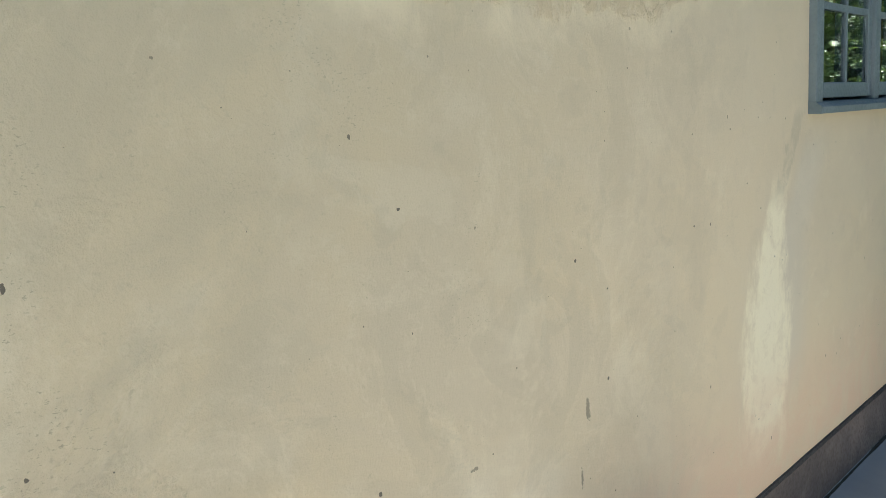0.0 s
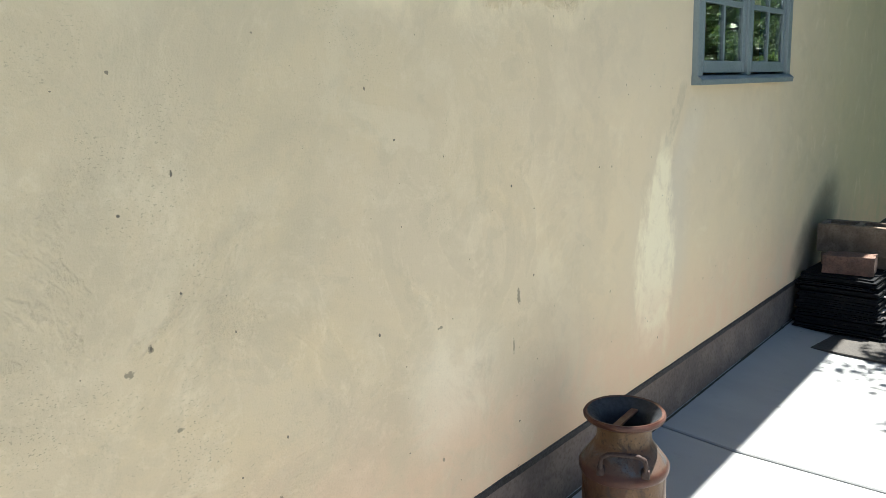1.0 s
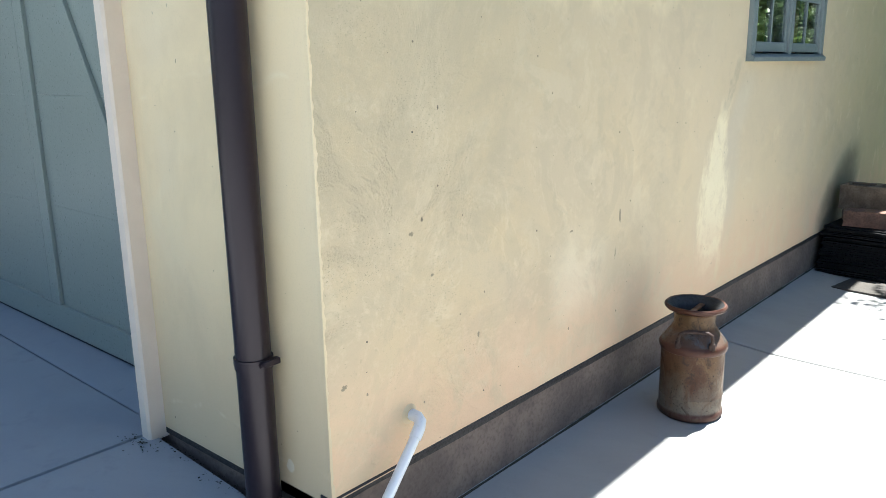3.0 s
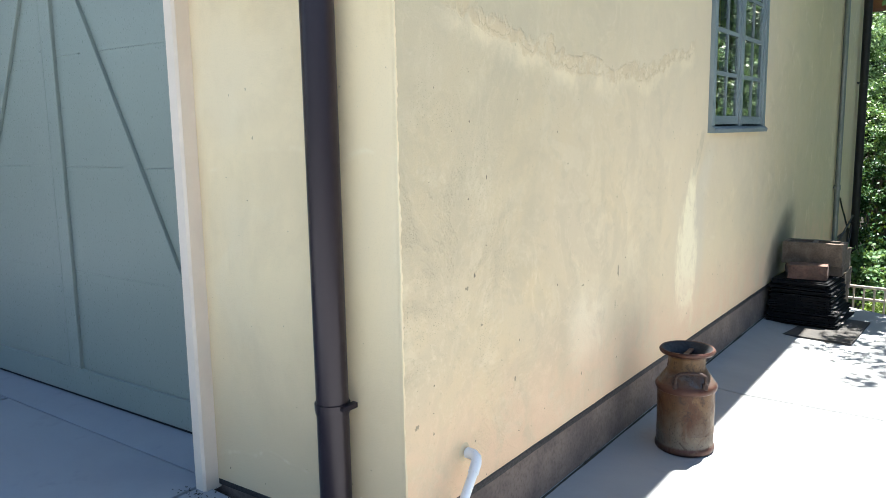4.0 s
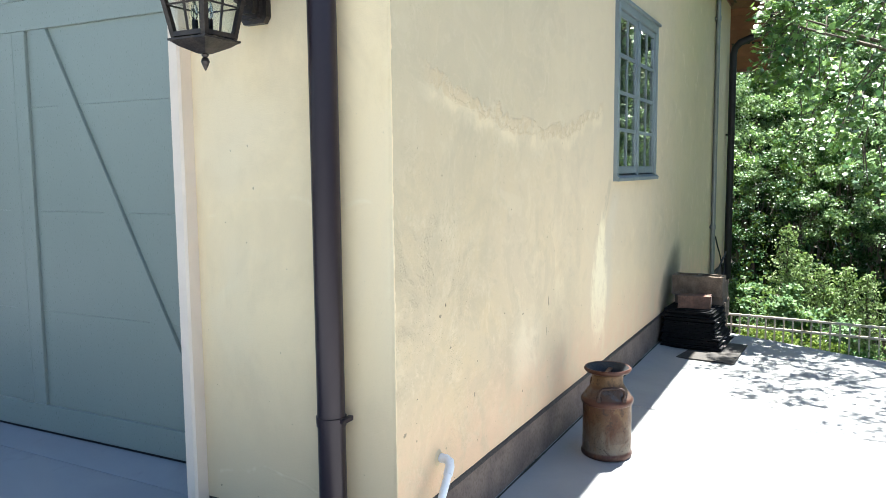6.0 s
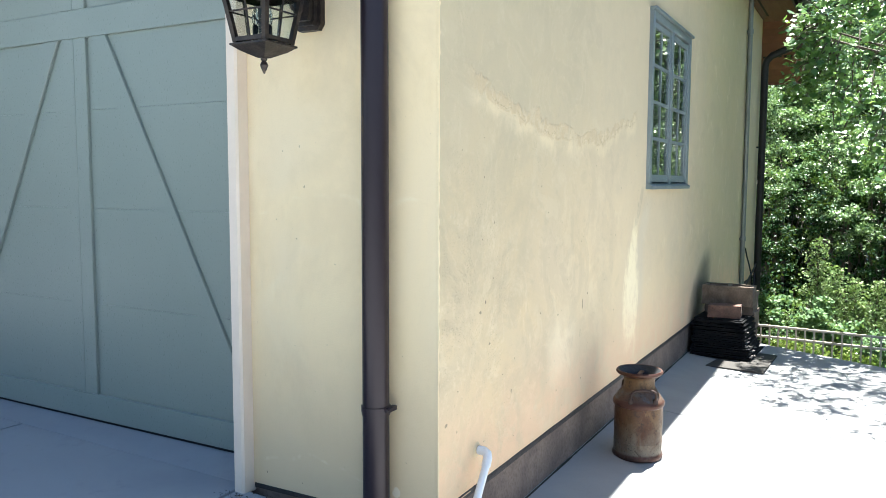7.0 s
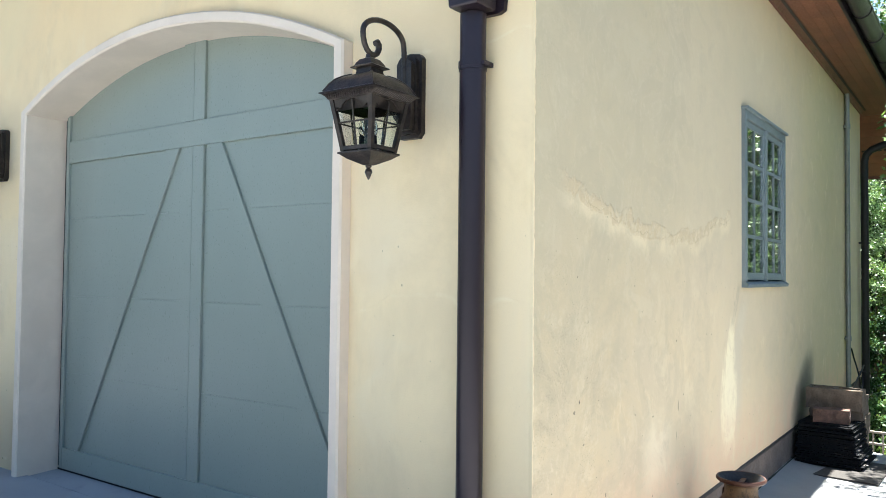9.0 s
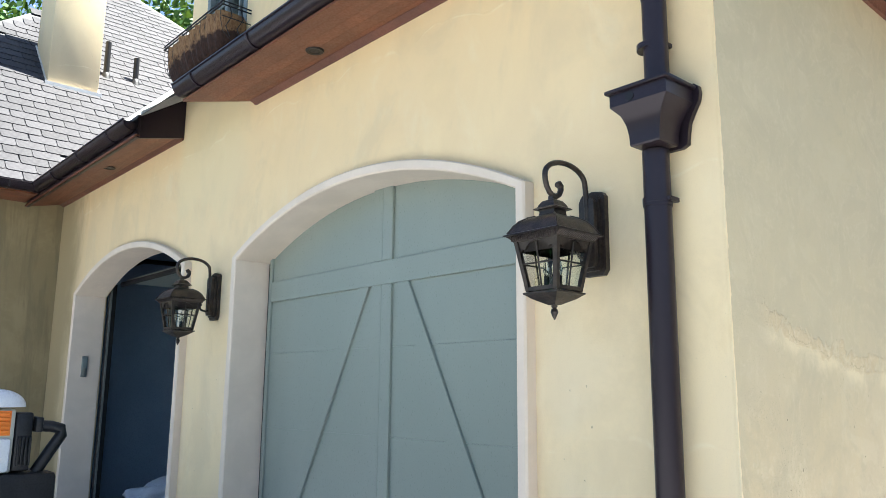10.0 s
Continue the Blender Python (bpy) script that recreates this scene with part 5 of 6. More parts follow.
# ---- fence past the yard ----
def fence():
    t = thing("fence", "tan painted steel picket fence below the yard's edge", "fence", (0.30, 6.47, -0.85), -5.5)
    L = 8.0
    for z in (0.955, 0.835, 0.16):
        m = bmesh.new()
        box(m, 0, L, -0.013, 0.013, z - 0.012, z + 0.012, 0.003, 1)
        part("rail", m, FENCE, t)
    m0 = bmesh.new()
    box(m0, -0.008, 0.008, -0.008, 0.008, 0.06, 0.94)
    me = to_mesh("picket", m0, FENCE)
    x = 0.1
    while x < L:
        o = new("picket", me)
        o.parent = t
        o.location = (x, 0, 0)
        x += 0.090
    m0 = bmesh.new()
    box(m0, -0.03, 0.03, -0.03, 0.03, -0.1, 1.0, 0.004, 1)
    me = to_mesh("post", m0, FENCE)
    for k in range(5):
        o = new("post", me)
        o.parent = t
        o.location = (0.02 + 2.0 * k, 0, 0)


fence()


# ---- dirt packed along the foundation ----
bm = bmesh.new()
rows = []
for i in range(300):
    y = 0.02 + 6.0 * i / 299
    w = 0.002 + 0.005 * max(-0.3, noise.noise((y * 3.0, 2.0, 0)) + 0.6 * noise.noise((y * 23, 5.0, 0)))
    rows.append([bm.verts.new(p) for p in ((-0.0125, y, ground_z(0, 0) - 0.02), (-0.0125, y, ground_z(0, 0) + 0.003 + w * 0.5), (-0.004, y, ground_z(0, 0) + 0.003), (w, y, ground_z(w, 0) + 0.0015), (w + 0.002, y, ground_z(w, 0) - 0.004))])
for a, b in zip(rows, rows[1:]):
    for k in range(4):
        bm.faces.new((a[k], a[k + 1], b[k + 1], b[k]))
built("dirt_seam", bm, SOIL, "dark dirt packed along the foot of the foundation", "dirt", kind="stuff", smooth=60)


# ---- dry leaves and grit blown into the corner by the door trim ----
def litter(label, spots, count, spread, size, seed):
    g = random.Random(seed)
    m = bmesh.new()
    for _ in range(count):
        sx, sy = g.choice(spots)
        x, y = sx + g.gauss(0, spread), sy - abs(g.gauss(0, spread * 0.6))
        z = ground_z(x, 0) + 0.003
        a, s = g.uniform(0, 6.28), size * g.uniform(0.4, 1.5)
        c, d = Vector((math.cos(a), math.sin(a), 0)) * s, Vector((-math.sin(a), math.cos(a), 0)) * s * g.uniform(0.3, 0.7)
        up = Vector((0, 0, s * g.uniform(0.1, 0.5)))
        o = Vector((x, y, z))
        v = [m.verts.new(p) for p in (o - c, o + d + up, o + c, o - d + up * 0.6, o + up * 1.4)]
        for q in ((0, 3, 4), (3, 2, 4), (2, 1, 4), (1, 0, 4)):
            m.faces.new([v[i] for i in q])
    tagged(built("leaf_litter", m, SOIL, label, "litter", kind="stuff", smooth=20))


litter("dark dry leaf bits and grit at the trim's foot", [(-1.02, -0.085), (-0.9, -0.02), (-0.75, -0.02), (-0.6, -0.015), (-0.45, -0.015), (-0.98, -0.09)], 130, 0.045, 0.0055, 5)


# ---- the wing, its slate roof, chimney and the dormer ----
bm = bmesh.new()
box(bm, WEST - 0.3, WEST - 0.001, -3.3, 0.30, 0.2, EAVE + 0.06)
built("wall_wing", bm, STUCCO_GRIME_SHADE, "rain-stained dirty cream stucco wall of the wing, shade in its colour", "wall")
soffit("soffit_wing", "y", -3.85, -OUT, WEST, 0.56, EAVE)
gutter(((-8.46, -3.85, EAVE + 0.085), (-8.46, GY - 0.02, EAVE + 0.085)), "dark bronze half-round gutter along the wing")

RX, RZ = -8.42, EAVE + 0.10      # eave of the wing's roof; it rises one in one towards -x


def on_roof(y, s, lift=0.0):
    return (RX - s + lift * 0.7071, y, RZ + s + lift * 0.7071)


def roof_end(s):
    """Where the wing's roof stops: at the valley below, at the hip above."""
    return s - 0.53 if s < 4.44 else 3.91 - (s - 4.44) * 1.19


def roof_start(s):
    """The hip on the wing's other end."""
    return s - 3.85


bm = bmesh.new()
ring = [(-3.85, 0.0), (-0.5, 0.0), (3.91, 4.44), (2.1, 5.96)]
lo = [bm.verts.new(on_roof(y, s, -0.06)) for y, s in ring]
hi = [bm.verts.new(on_roof(y, s, 0.0)) for y, s in ring]
bm.faces.new(lo)
bm.faces.new(hi[::-1])
for i in range(4):
    bm.faces.new((lo[i], hi[i], hi[(i + 1) % 4], lo[(i + 1) % 4]))
apex = on_roof(2.1, 5.96, -0.06)
foot = [bm.verts.new(p) for p in ((RX - 12.0, -3.85, RZ - 0.1), (RX - 12.0, 8.0, RZ - 0.1), on_roof(3.91, 4.44, -0.06), on_roof(-3.85, 0.0, -0.06), apex)]
for a, b in ((3, 0), (0, 1), (1, 2)):
    bm.faces.new((foot[a], foot[b], foot[4]))
wing_roof = built("roof_wing", bm, SLATE_DARK, "pale grey slate roof of the wing in staggered rows", "roof", smooth=10)

bm = bmesh.new()
vs = [bm.verts.new(p) for p in (on_roof(0.82, 1.42, 0.035), on_roof(0.98, 1.42, 0.045), on_roof(3.98, 4.4, 0.045), on_roof(3.74, 4.4, 0.035))]
bm.faces.new(vs)
bmesh.ops.solidify(bm, geom=bm.faces[:], thickness=0.006)
built("valley_flashing", bm, LEAD, "bright metal valley flashing between two slate roofs", "flashing")

ch = thing("chimney", "cream stucco chimney standing on the slate roof", "chimney", (-10.85, 0.31, 6.2))
bm = bmesh.new()
box(bm, -0.42, 0.42, -0.36, 0.36, -0.6, 2.8, 0.012)
part("shaft", bm, STUCCO, ch)
bm = bmesh.new()
box(bm, 0.415, 0.47, -0.40, 0.40, -0.03, 0.045)
for sy in (-1, 1):
    fl = prism(bm, [(0.45, -0.04), (0.45, 0.03), (-0.42, 0.90), (-0.42, 0.83)], "y", sy * 0.362, sy * 0.385)
part("flashing", bm, LEAD, ch, "bright metal base flashing")
for y, s, h in ((0.93, 2.58, 0.60), (1.41, 2.61, 0.44)):
    p = on_roof(y, s)
    vp = thing("vent_pipe", "black roof vent pipe on the slates", "vent pipe", p)
    bm = bmesh.new()
    tube(bm, [(0, 0, -0.1), (0, 0, h)], 0.045, 12)
    part("pipe", bm, BLACK, vp)
    bm = bmesh.new()
    lathe(bm, [(0.10, -0.09), (0.075, 0.0), (0.055, 0.06), (0.046, 0.07)], 12)
    part("boot", bm, BLACK, vp)

bm = bmesh.new()
dz = EAVE + 0.06
box(bm, -5.37, -5.02, 0.0, 0.30, dz, 6.9)
box(bm, -4.22, -1.75, 0.0, 0.30, dz, 6.9)
box(bm, -5.02, -4.22, 0.0, 0.30, dz, 4.86)
box(bm, -5.02, -4.22, 0.0, 0.30, 6.35, 6.9)
box(bm, -5.37, -5.07, 0.30, 3.0, dz, 6.9)
box(bm, -2.05, -1.75, 0.30, 3.0, dz, 6.9)
box(bm, -5.6, -1.5, -0.2, 3.2, 6.9, 7.0)
built("wall_dormer", bm, STUCCO, "cream stucco dormer wall rising through the eave", "wall")
w2 = thing("window_2", "blue-grey dormer window with small panes", "window", kind="structure")
bm = bmesh.new()
for b in ((-5.02, -4.96, 4.86, 6.35), (-4.28, -4.22, 4.86, 6.35), (-4.96, -4.28, 6.29, 6.35), (-4.96, -4.28, 4.86, 4.92), (-4.65, -4.59, 4.92, 6.29)):
    box(bm, b[0], b[1], -0.01, 0.10, b[2], b[3], 0.004, 1)
part("window_frame", bm, SASH, w2)
bm = bmesh.new()
for a, b in ((-4.96, -4.65), (-4.59, -4.28)):
    for k in (1, 2, 3):
        zz = 4.92 + 1.37 * k / 4
        box(bm, a, b, 0.03, 0.06, zz - 0.012, zz + 0.012)
    box(bm, (a + b) / 2 - 0.011, (a + b) / 2 + 0.011, 0.027, 0.063, 4.92, 6.29)
part("glazing_bar", bm, SASH, w2)
for a, b in ((-4.96, -4.65), (-4.59, -4.28)):
    bm = bmesh.new()
    box(bm, a, b, 0.043, 0.048, 4.92, 6.29)
    part("pane", bm, GLASS, w2).visible_shadow = False
bm = bmesh.new()
box(bm, -5.0, -4.2, 0.55, 0.6, 4.7, 6.6)
built("backdrop", bm, DRYWALL, "plain blind behind the dormer window", "blind")

wb = thing("window_box", "black wire window box with a worn coconut liner", "window box", (-4.72, -0.012, 4.62))
bm = bmesh.new()
n, mcount = 40, 12
rows = []
for i in range(n + 1):
    u = -1 + 2 * i / n
    row = []
    for j in range(mcount + 1):
        a = math.pi * j / mcount
        wav = 1 + 0.10 * noise.noise((u * 5, j * 0.5, 3)) + 0.05 * noise.noise((u * 19, j * 1.1, 8))
        end = (1 - abs(u) ** 6) ** 0.5 if abs(u) < 1 else 0.0
        end = 0.55 + 0.45 * end
        row.append(bm.verts.new((u * 0.56, -0.125 + math.cos(a) * 0.150 * end * (wav + 0.09 * math.sin(u * 31 + 2 * noise.noise((u * 3, 0, 2)))), 0.27 + 0.05 * noise.noise((u * 4, a, 1)) - math.sin(a) * 0.36 * end * (wav + 0.05 * math.sin(u * 34)))))
    rows.append(row)
for a, b in zip(rows, rows[1:]):
    for j in range(mcount):
        bm.faces.new((a[j], a[j + 1], b[j + 1], b[j]))
bm.faces.new(rows[0])
bm.faces.new(rows[-1][::-1])
bm.faces.new([r[0] for r in rows] + [r[-1] for r in rows][::-1])
bmesh.ops.triangulate(bm, faces=[f for f in bm.faces if len(f.verts) > 4])
part("liner", bm, COIR, wb, "ragged brown coconut liner", 60)
bm = bmesh.new()
for z in (0.33, 0.30):
    tube(bm, [(-0.6, 0, z), (-0.6, -0.26, z), (0.6, -0.26, z), (0.6, 0, z)], 0.007, 6)
part("rim", bm, BLACK, wb)
for i in range(13):
    x = -0.58 + 1.16 * i / 12
    bm = bmesh.new()
    tube(bm, [(x, -0.26, 0.33), (x, -0.265, 0.20), (x, -0.235, 0.08), (x, -0.15, 0.012), (x, -0.03, 0.004), (x, -0.004, 0.04)], 0.0028, 6)
    part("wire", bm, BLACK, wb, smooth=60)
for sx in (-0.6, 0.6):
    bm = bmesh.new()
    for y0 in (-0.2, -0.1):
        tube(bm, [(sx, y0, 0.33), (sx, y0 + 0.03, 0.22), (sx, y0 - 0.02, 0.12), (sx, y0 + 0.02, 0.04)], 0.0045, 6)
    tube(bm, [(sx, -0.26, 0.2), (sx, 0, 0.2)], 0.0045, 6)
    part("side_scroll", bm, BLACK, wb, smooth=60)


# ---- recessed soffit lights ----
def downlight(x, y, z=0.0):
    t = thing("recessed_light", "small dark recessed light in the cedar soffit", "light", (x, y, EAVE - 0.002 + z), group="soffit lights")
    m = bmesh.new()
    lathe(m, [(0.036, 0.004), (0.040, -0.006), (0.058, -0.009), (0.064, -0.002), (0.064, 0.004)], 20)
    part("ring", m, BLACK, t)
    m = bmesh.new()
    lathe(m, [(0.036, -0.003), (0.012, -0.0015), (0.0005, -0.001)], 16)
    part("lens", m, BLACK, t)


downlight(-2.81, -0.18, -0.008)
downlight(-6.75, -0.22, 0.002)


# ---- second bay: track, lamp bar, cloths; post and keypad outside ----
t = thing("door_track", "black steel door track inside the open garage", "track", (-7.97, 0.32, 0.27))
bm = bmesh.new()
box(bm, -0.03, 0.03, -0.02, 0.05, 0, 2.75)
tube(bm, [(0, 0.0, 2.75), (0, 0.1, 2.95), (0, 0.35, 3.08), (0, 2.6, 3.12)], 0.03, 8)
part("rail", bm, BLACK, t)
bm = bmesh.new()
box(bm, 0.032, 0.042, -0.02, 0.0, 0.02, 2.7)
part("seal", bm, STEEL, t, "pale worn edge")
t = thing("garage_door", "raised garage door lying under the ceiling", "garage door", (-6.55, 0.4, 3.06))
for k in range(4):
    bm = bmesh.new()
    box(bm, -1.45, 1.45, 0.1 + k * 0.62, 0.1 + k * 0.62 + 0.61, 0, 0.045)
    part("section", bm, DOOR, t)
bm = bmesh.new()
tube(bm, [(-1.45, 0.05, -0.02), (1.45, 0.05, -0.02)], 0.03, 8)
part("torsion_bar", bm, BLACK, t)

t = thing("cloth_pile", "crumpled pale blue-white cloths on a navy bag", "laundry", (-7.93, 1.02, 0.262))
NAVY = surface("navy fabric", (0.020, 0.030, 0.085), (0.014, 0.020, 0.06), 5, 90, 0.85, bump=0.3)
CLOTH = surface("pale cotton cloth", (0.60, 0.64, 0.72), (0.50, 0.54, 0.62), 5, 90, 0.85, bump=0.3)


def lump(m, c, size, seed, k=0.35):
    s = bmesh.ops.create_icosphere(m, subdivisions=4, radius=1.0)
    for v in s["verts"]:
        p = v.co.copy()
        d = 1 + k * noise.noise(p * 1.4 + Vector((seed, 0, 0))) + 0.16 * abs(noise.noise(p * 3.6 + Vector((0, seed, 0))))
        q = p * d
        v.co = Vector((c[0] + q.x * size[0], c[1] + q.y * size[1], max(0.0, c[2] + q.z * size[2])))


bm = bmesh.new()
lump(bm, (0, 0, 0.07), (0.50, 0.55, 0.13), 2, 0.2)
part("bag", bm, NAVY, t, "navy padded bag", 80)
bm = bmesh.new()
lump(bm, (0.05, -0.02, 0.26), (0.27, 0.38, 0.15), 5)
lump(bm, (-0.02, 0.14, 0.36), (0.22, 0.24, 0.13), 9)
part("cloth", bm, CLOTH, t, "crumpled pale cloth", 80)

t = thing("pipe_post", "short white plastic pipe post with a black clip and wire", "post", (-4.25, -0.16, ground_z(-4.25, 0)))
bm = bmesh.new()
tube(bm, [(0, 0, 0), (0, 0, 0.50)], 0.034, 16)
part("pipe", bm, PVC, t)
bm = bmesh.new()
box(bm, -0.01, 0.055, -0.02, 0.02, 0.495, 0.515, 0.004, 1)
box(bm, 0.03, 0.075, -0.014, 0.014, 0.46, 0.505, 0.004, 1)
box(bm, -0.012, 0.028, -0.012, 0.012, 0.51, 0.545, 0.004, 1)
part("clip", bm, BLACK, t)
bm = bmesh.new()
tube(bm, [(-0.01, 0, 0.51), (-0.05, 0.02, 0.57), (-0.13, 0.05, 0.61), (-0.24, 0.08, 0.615), (-0.40, 0.1, 0.58)], 0.005, 6)
part("wire", bm, BLACK, t, smooth=60)

t = thing("keypad", "grey wireless keypad on the opening's reveal", "keypad", (D2[0] + 0.002, 0.10, 1.93))
bm = bmesh.new()
box(bm, 0, 0.022, -0.032, 0.032, 0, 0.24, 0.008)
part("case", bm, STEEL, t)
bm = bmesh.new()
box(bm, 0.022, 0.030, -0.027, 0.027, 0.10, 0.225, 0.004)
part("cover", bm, SASH, t)


# ---- machine standing on the drive ----
WHITE = surface("white moulded plastic", (0.74, 0.76, 0.80), (0.68, 0.70, 0.75), 3, 90, 0.3, bump=0.02, grain=0.02)
PUTTY = surface("putty coloured plastic", (0.50, 0.50, 0.45), (0.45, 0.45, 0.41), 3, 90, 0.5, bump=0.05, grain=0.05)
ORANGE = surface("orange ribbed plastic", (0.80, 0.22, 0.02), (0.72, 0.18, 0.02), 8, 90, 0.35, bump=0.02, grain=0.03)
t = thing("blower_cart", "white domed engine machine with an orange grille on a black cart", "machine", (-3.5, -1.72, ground_z(-3.5, 0)), 0)
bm = bmesh.new()
box(bm, -0.24, 0.10, -0.42, 0.32, 0.14, 1.08, 0.03)
part("cart", bm, BLACK, t, "black cart body")
bm = bmesh.new()
box(bm, -0.2, 0.06, -0.34, 0.085, 1.08, 1.43, 0.015)
body = part("housing", bm, PUTTY, t, "putty coloured housing")
bm = bmesh.new()
lv = 10
rows = []
for i in range(lv + 1):
    a = math.pi / 2 * i / lv
    r = math.cos(a) ** 0.6 if i < lv else 0.03
    rows.append([bm.verts.new((-0.07 + 0.165 * r * math.copysign(abs(math.cos(b)) ** 0.6, math.cos(b)), -0.10 + 0.25 * r * math.copysign(abs(math.sin(b)) ** 0.6, math.sin(b)), 1.44 + 0.105 * math.sin(a))) for b in (2 * math.pi * j / 32 for j in range(32))])
for a, b in zip(rows, rows[1:]):
    for j in range(32):
        bm.faces.new((a[j], a[(j + 1) % 32], b[(j + 1) % 32], b[j]))
bm.faces.new(rows[0][::-1])
bm.faces.new(rows[-1])
part("dome", bm, WHITE, t, "white domed cover", 50)
bm = bmesh.new()
for k in range(5):
    box(bm, 0.062, 0.072, -0.20, 0.055, 1.295 + k * 0.024, 1.295 + k * 0.024 + 0.020, 0.004, 1)
box(bm, 0.0605, 0.066, -0.21, 0.060, 1.285, 1.42)
part("grille", bm, ORANGE, body, "orange ribbed grille")
bm = bmesh.new()
box(bm, 0.05, 0.085, -0.34, 0.068, 1.085, 1.27, 0.02)
part("guard", bm, WHITE, t, "white guard")
bm = bmesh.new()
box(bm, -0.10, 0.07, 0.088, 0.175, 1.09, 1.41, 0.012)
for k in range(4):
    box(bm, -0.06, 0.085, 0.100 + 0.02 * k, 0.112 + 0.02 * k, 1.12, 1.28, 0.003, 1)
box(bm, -0.05, 0.09, 0.185, 0.225, 1.30, 1.385, 0.01)
part("motor_cover", bm, BLACK, t, "black motor cover")
bm = bmesh.new()
tube(bm, [(0.02, 0.19, 1.335), (0.03, 0.28, 1.33), (0.035, 0.335, 1.315), (0.035, 0.34, 1.285), (0.03, 0.29, 1.20), (0.02, 0.22, 1.075)], 0.033, 12)
part("handle", bm, BLACK, t, "black bent handle", 60)
for sx in (-0.2, 0.06):
    for sy in (-0.36, 0.26):
        bm = bmesh.new()
        tube(bm, [(sx - 0.02, sy, 0.085), (sx + 0.02, sy, 0.085)], 0.085, 20)
        wh = part("wheel", bm, BLACK, t)
        bm = bmesh.new()
        tube(bm, [(sx - 0.024, sy, 0.085), (sx + 0.024, sy, 0.085)], 0.03, 12)
        part("hub", bm, STEEL, wh)


# ---- trees and shrubs ----
SIMPLE = ((0.0, 0.0, 0.0), (0.30, 0.36, 0.16), (0.70, 0.26, 0.08), (1.0, 0.0, -0.12), (0.70, -0.26, 0.08), (0.30, -0.36, 0.16))
DIAMOND = ((0.0, 0.0, 0.0), (0.45, 0.34, 0.12), (1.0, 0.0, -0.10), (0.45, -0.34, 0.12))
LOBED = ((0.0, 0.0, 0.0), (-0.08, 0.26, 0.02), (0.16, 0.30, 0.05), (0.26, 0.56, 0.0), (0.42, 0.34, 0.05), (0.66, 0.42, 0.0), (0.68, 0.18, 0.04), (1.0, 0.0, -0.10),
         (0.68, -0.18, 0.04), (0.66, -0.42, 0.0), (0.42, -0.34, 0.05), (0.26, -0.56, 0.0), (0.16, -0.30, 0.05), (-0.08, -0.26, 0.02))


def leaf_mesh(name, pos, nrm, d, size, material, parent, outline=SIMPLE, width=1.0, seed=1):
    """One mesh of many leaves: a folded blade at every place, with its own turn and size."""
    g = np.random.default_rng(seed)
    count, n = len(pos), len(outline)
    nrm = nrm / np.linalg.norm(nrm, axis=1)[:, None]
    d = d - nrm * (d * nrm).sum(1)[:, None]
    d /= np.linalg.norm(d, axis=1)[:, None] + 1e-9
    side = np.cross(nrm, d)
    L = (size * g.uniform(0.6, 1.2, count))[:, None]
    W = L * width * g.uniform(0.8, 1.15, (count, 1))
    cup = L * g.uniform(-0.6, 1.5, (count, 1))
    v = np.empty((count, n + 1, 3))
    for k, (a, b, c) in enumerate(outline):
        v[:, k] = pos + d * L * a + side * W * b + nrm * cup * c
    v[:, n] = pos + d * L * 0.42
    me = bpy.data.meshes.new(name)
    me.vertices.add(count * (n + 1))
    me.vertices.foreach_set("co", v.reshape(-1))
    base = np.arange(count)[:, None] * (n + 1)
    tri = np.array([[k, (k + 1) % n, n] for k in range(n)]).reshape(1, -1)
    me.loops.add(count * n * 3)
    me.loops.foreach_set("vertex_index", (base + tri).reshape(-1).astype(np.int32))
    me.polygons.add(count * n)
    me.polygons.foreach_set("loop_start", np.arange(0, count * n * 3, 3, dtype=np.int32))
    me.update()
    me.validate()
    me.materials.append(material)
    ob = new(name, me)
    ob.parent = parent
    return tagged(ob, kind="stuff")


def leaves(name, clusters, count, size, material, spread, parent, up=0.5, seed=1, lean=-0.75, outline=SIMPLE):
    """Leaves scattered round cluster centres; each cluster has a tilt of its own, mostly upward and outward."""
    g = np.random.default_rng(seed)
    cl = np.array([c[:3] for c in clusters])
    wt = np.array([c[3] for c in clusters])
    which = g.choice(len(cl), count, p=wt / wt.sum())
    pos = cl[which] + g.normal(0, 1, (count, 3)) * spread * np.array([1, 1, 0.6])
    tilt = g.normal(0, 0.55, (len(cl), 3)) + np.array([0, lean, up * 1.7])
    nrm = tilt[which] + g.normal(0, 1.25, (count, 3))
    d = g.normal(0, 1, (count, 3)) + np.array([0, -0.3, -0.5])
    return leaf_mesh(name, pos, nrm, d, size, material, parent, outline, 1.0, seed + 1)


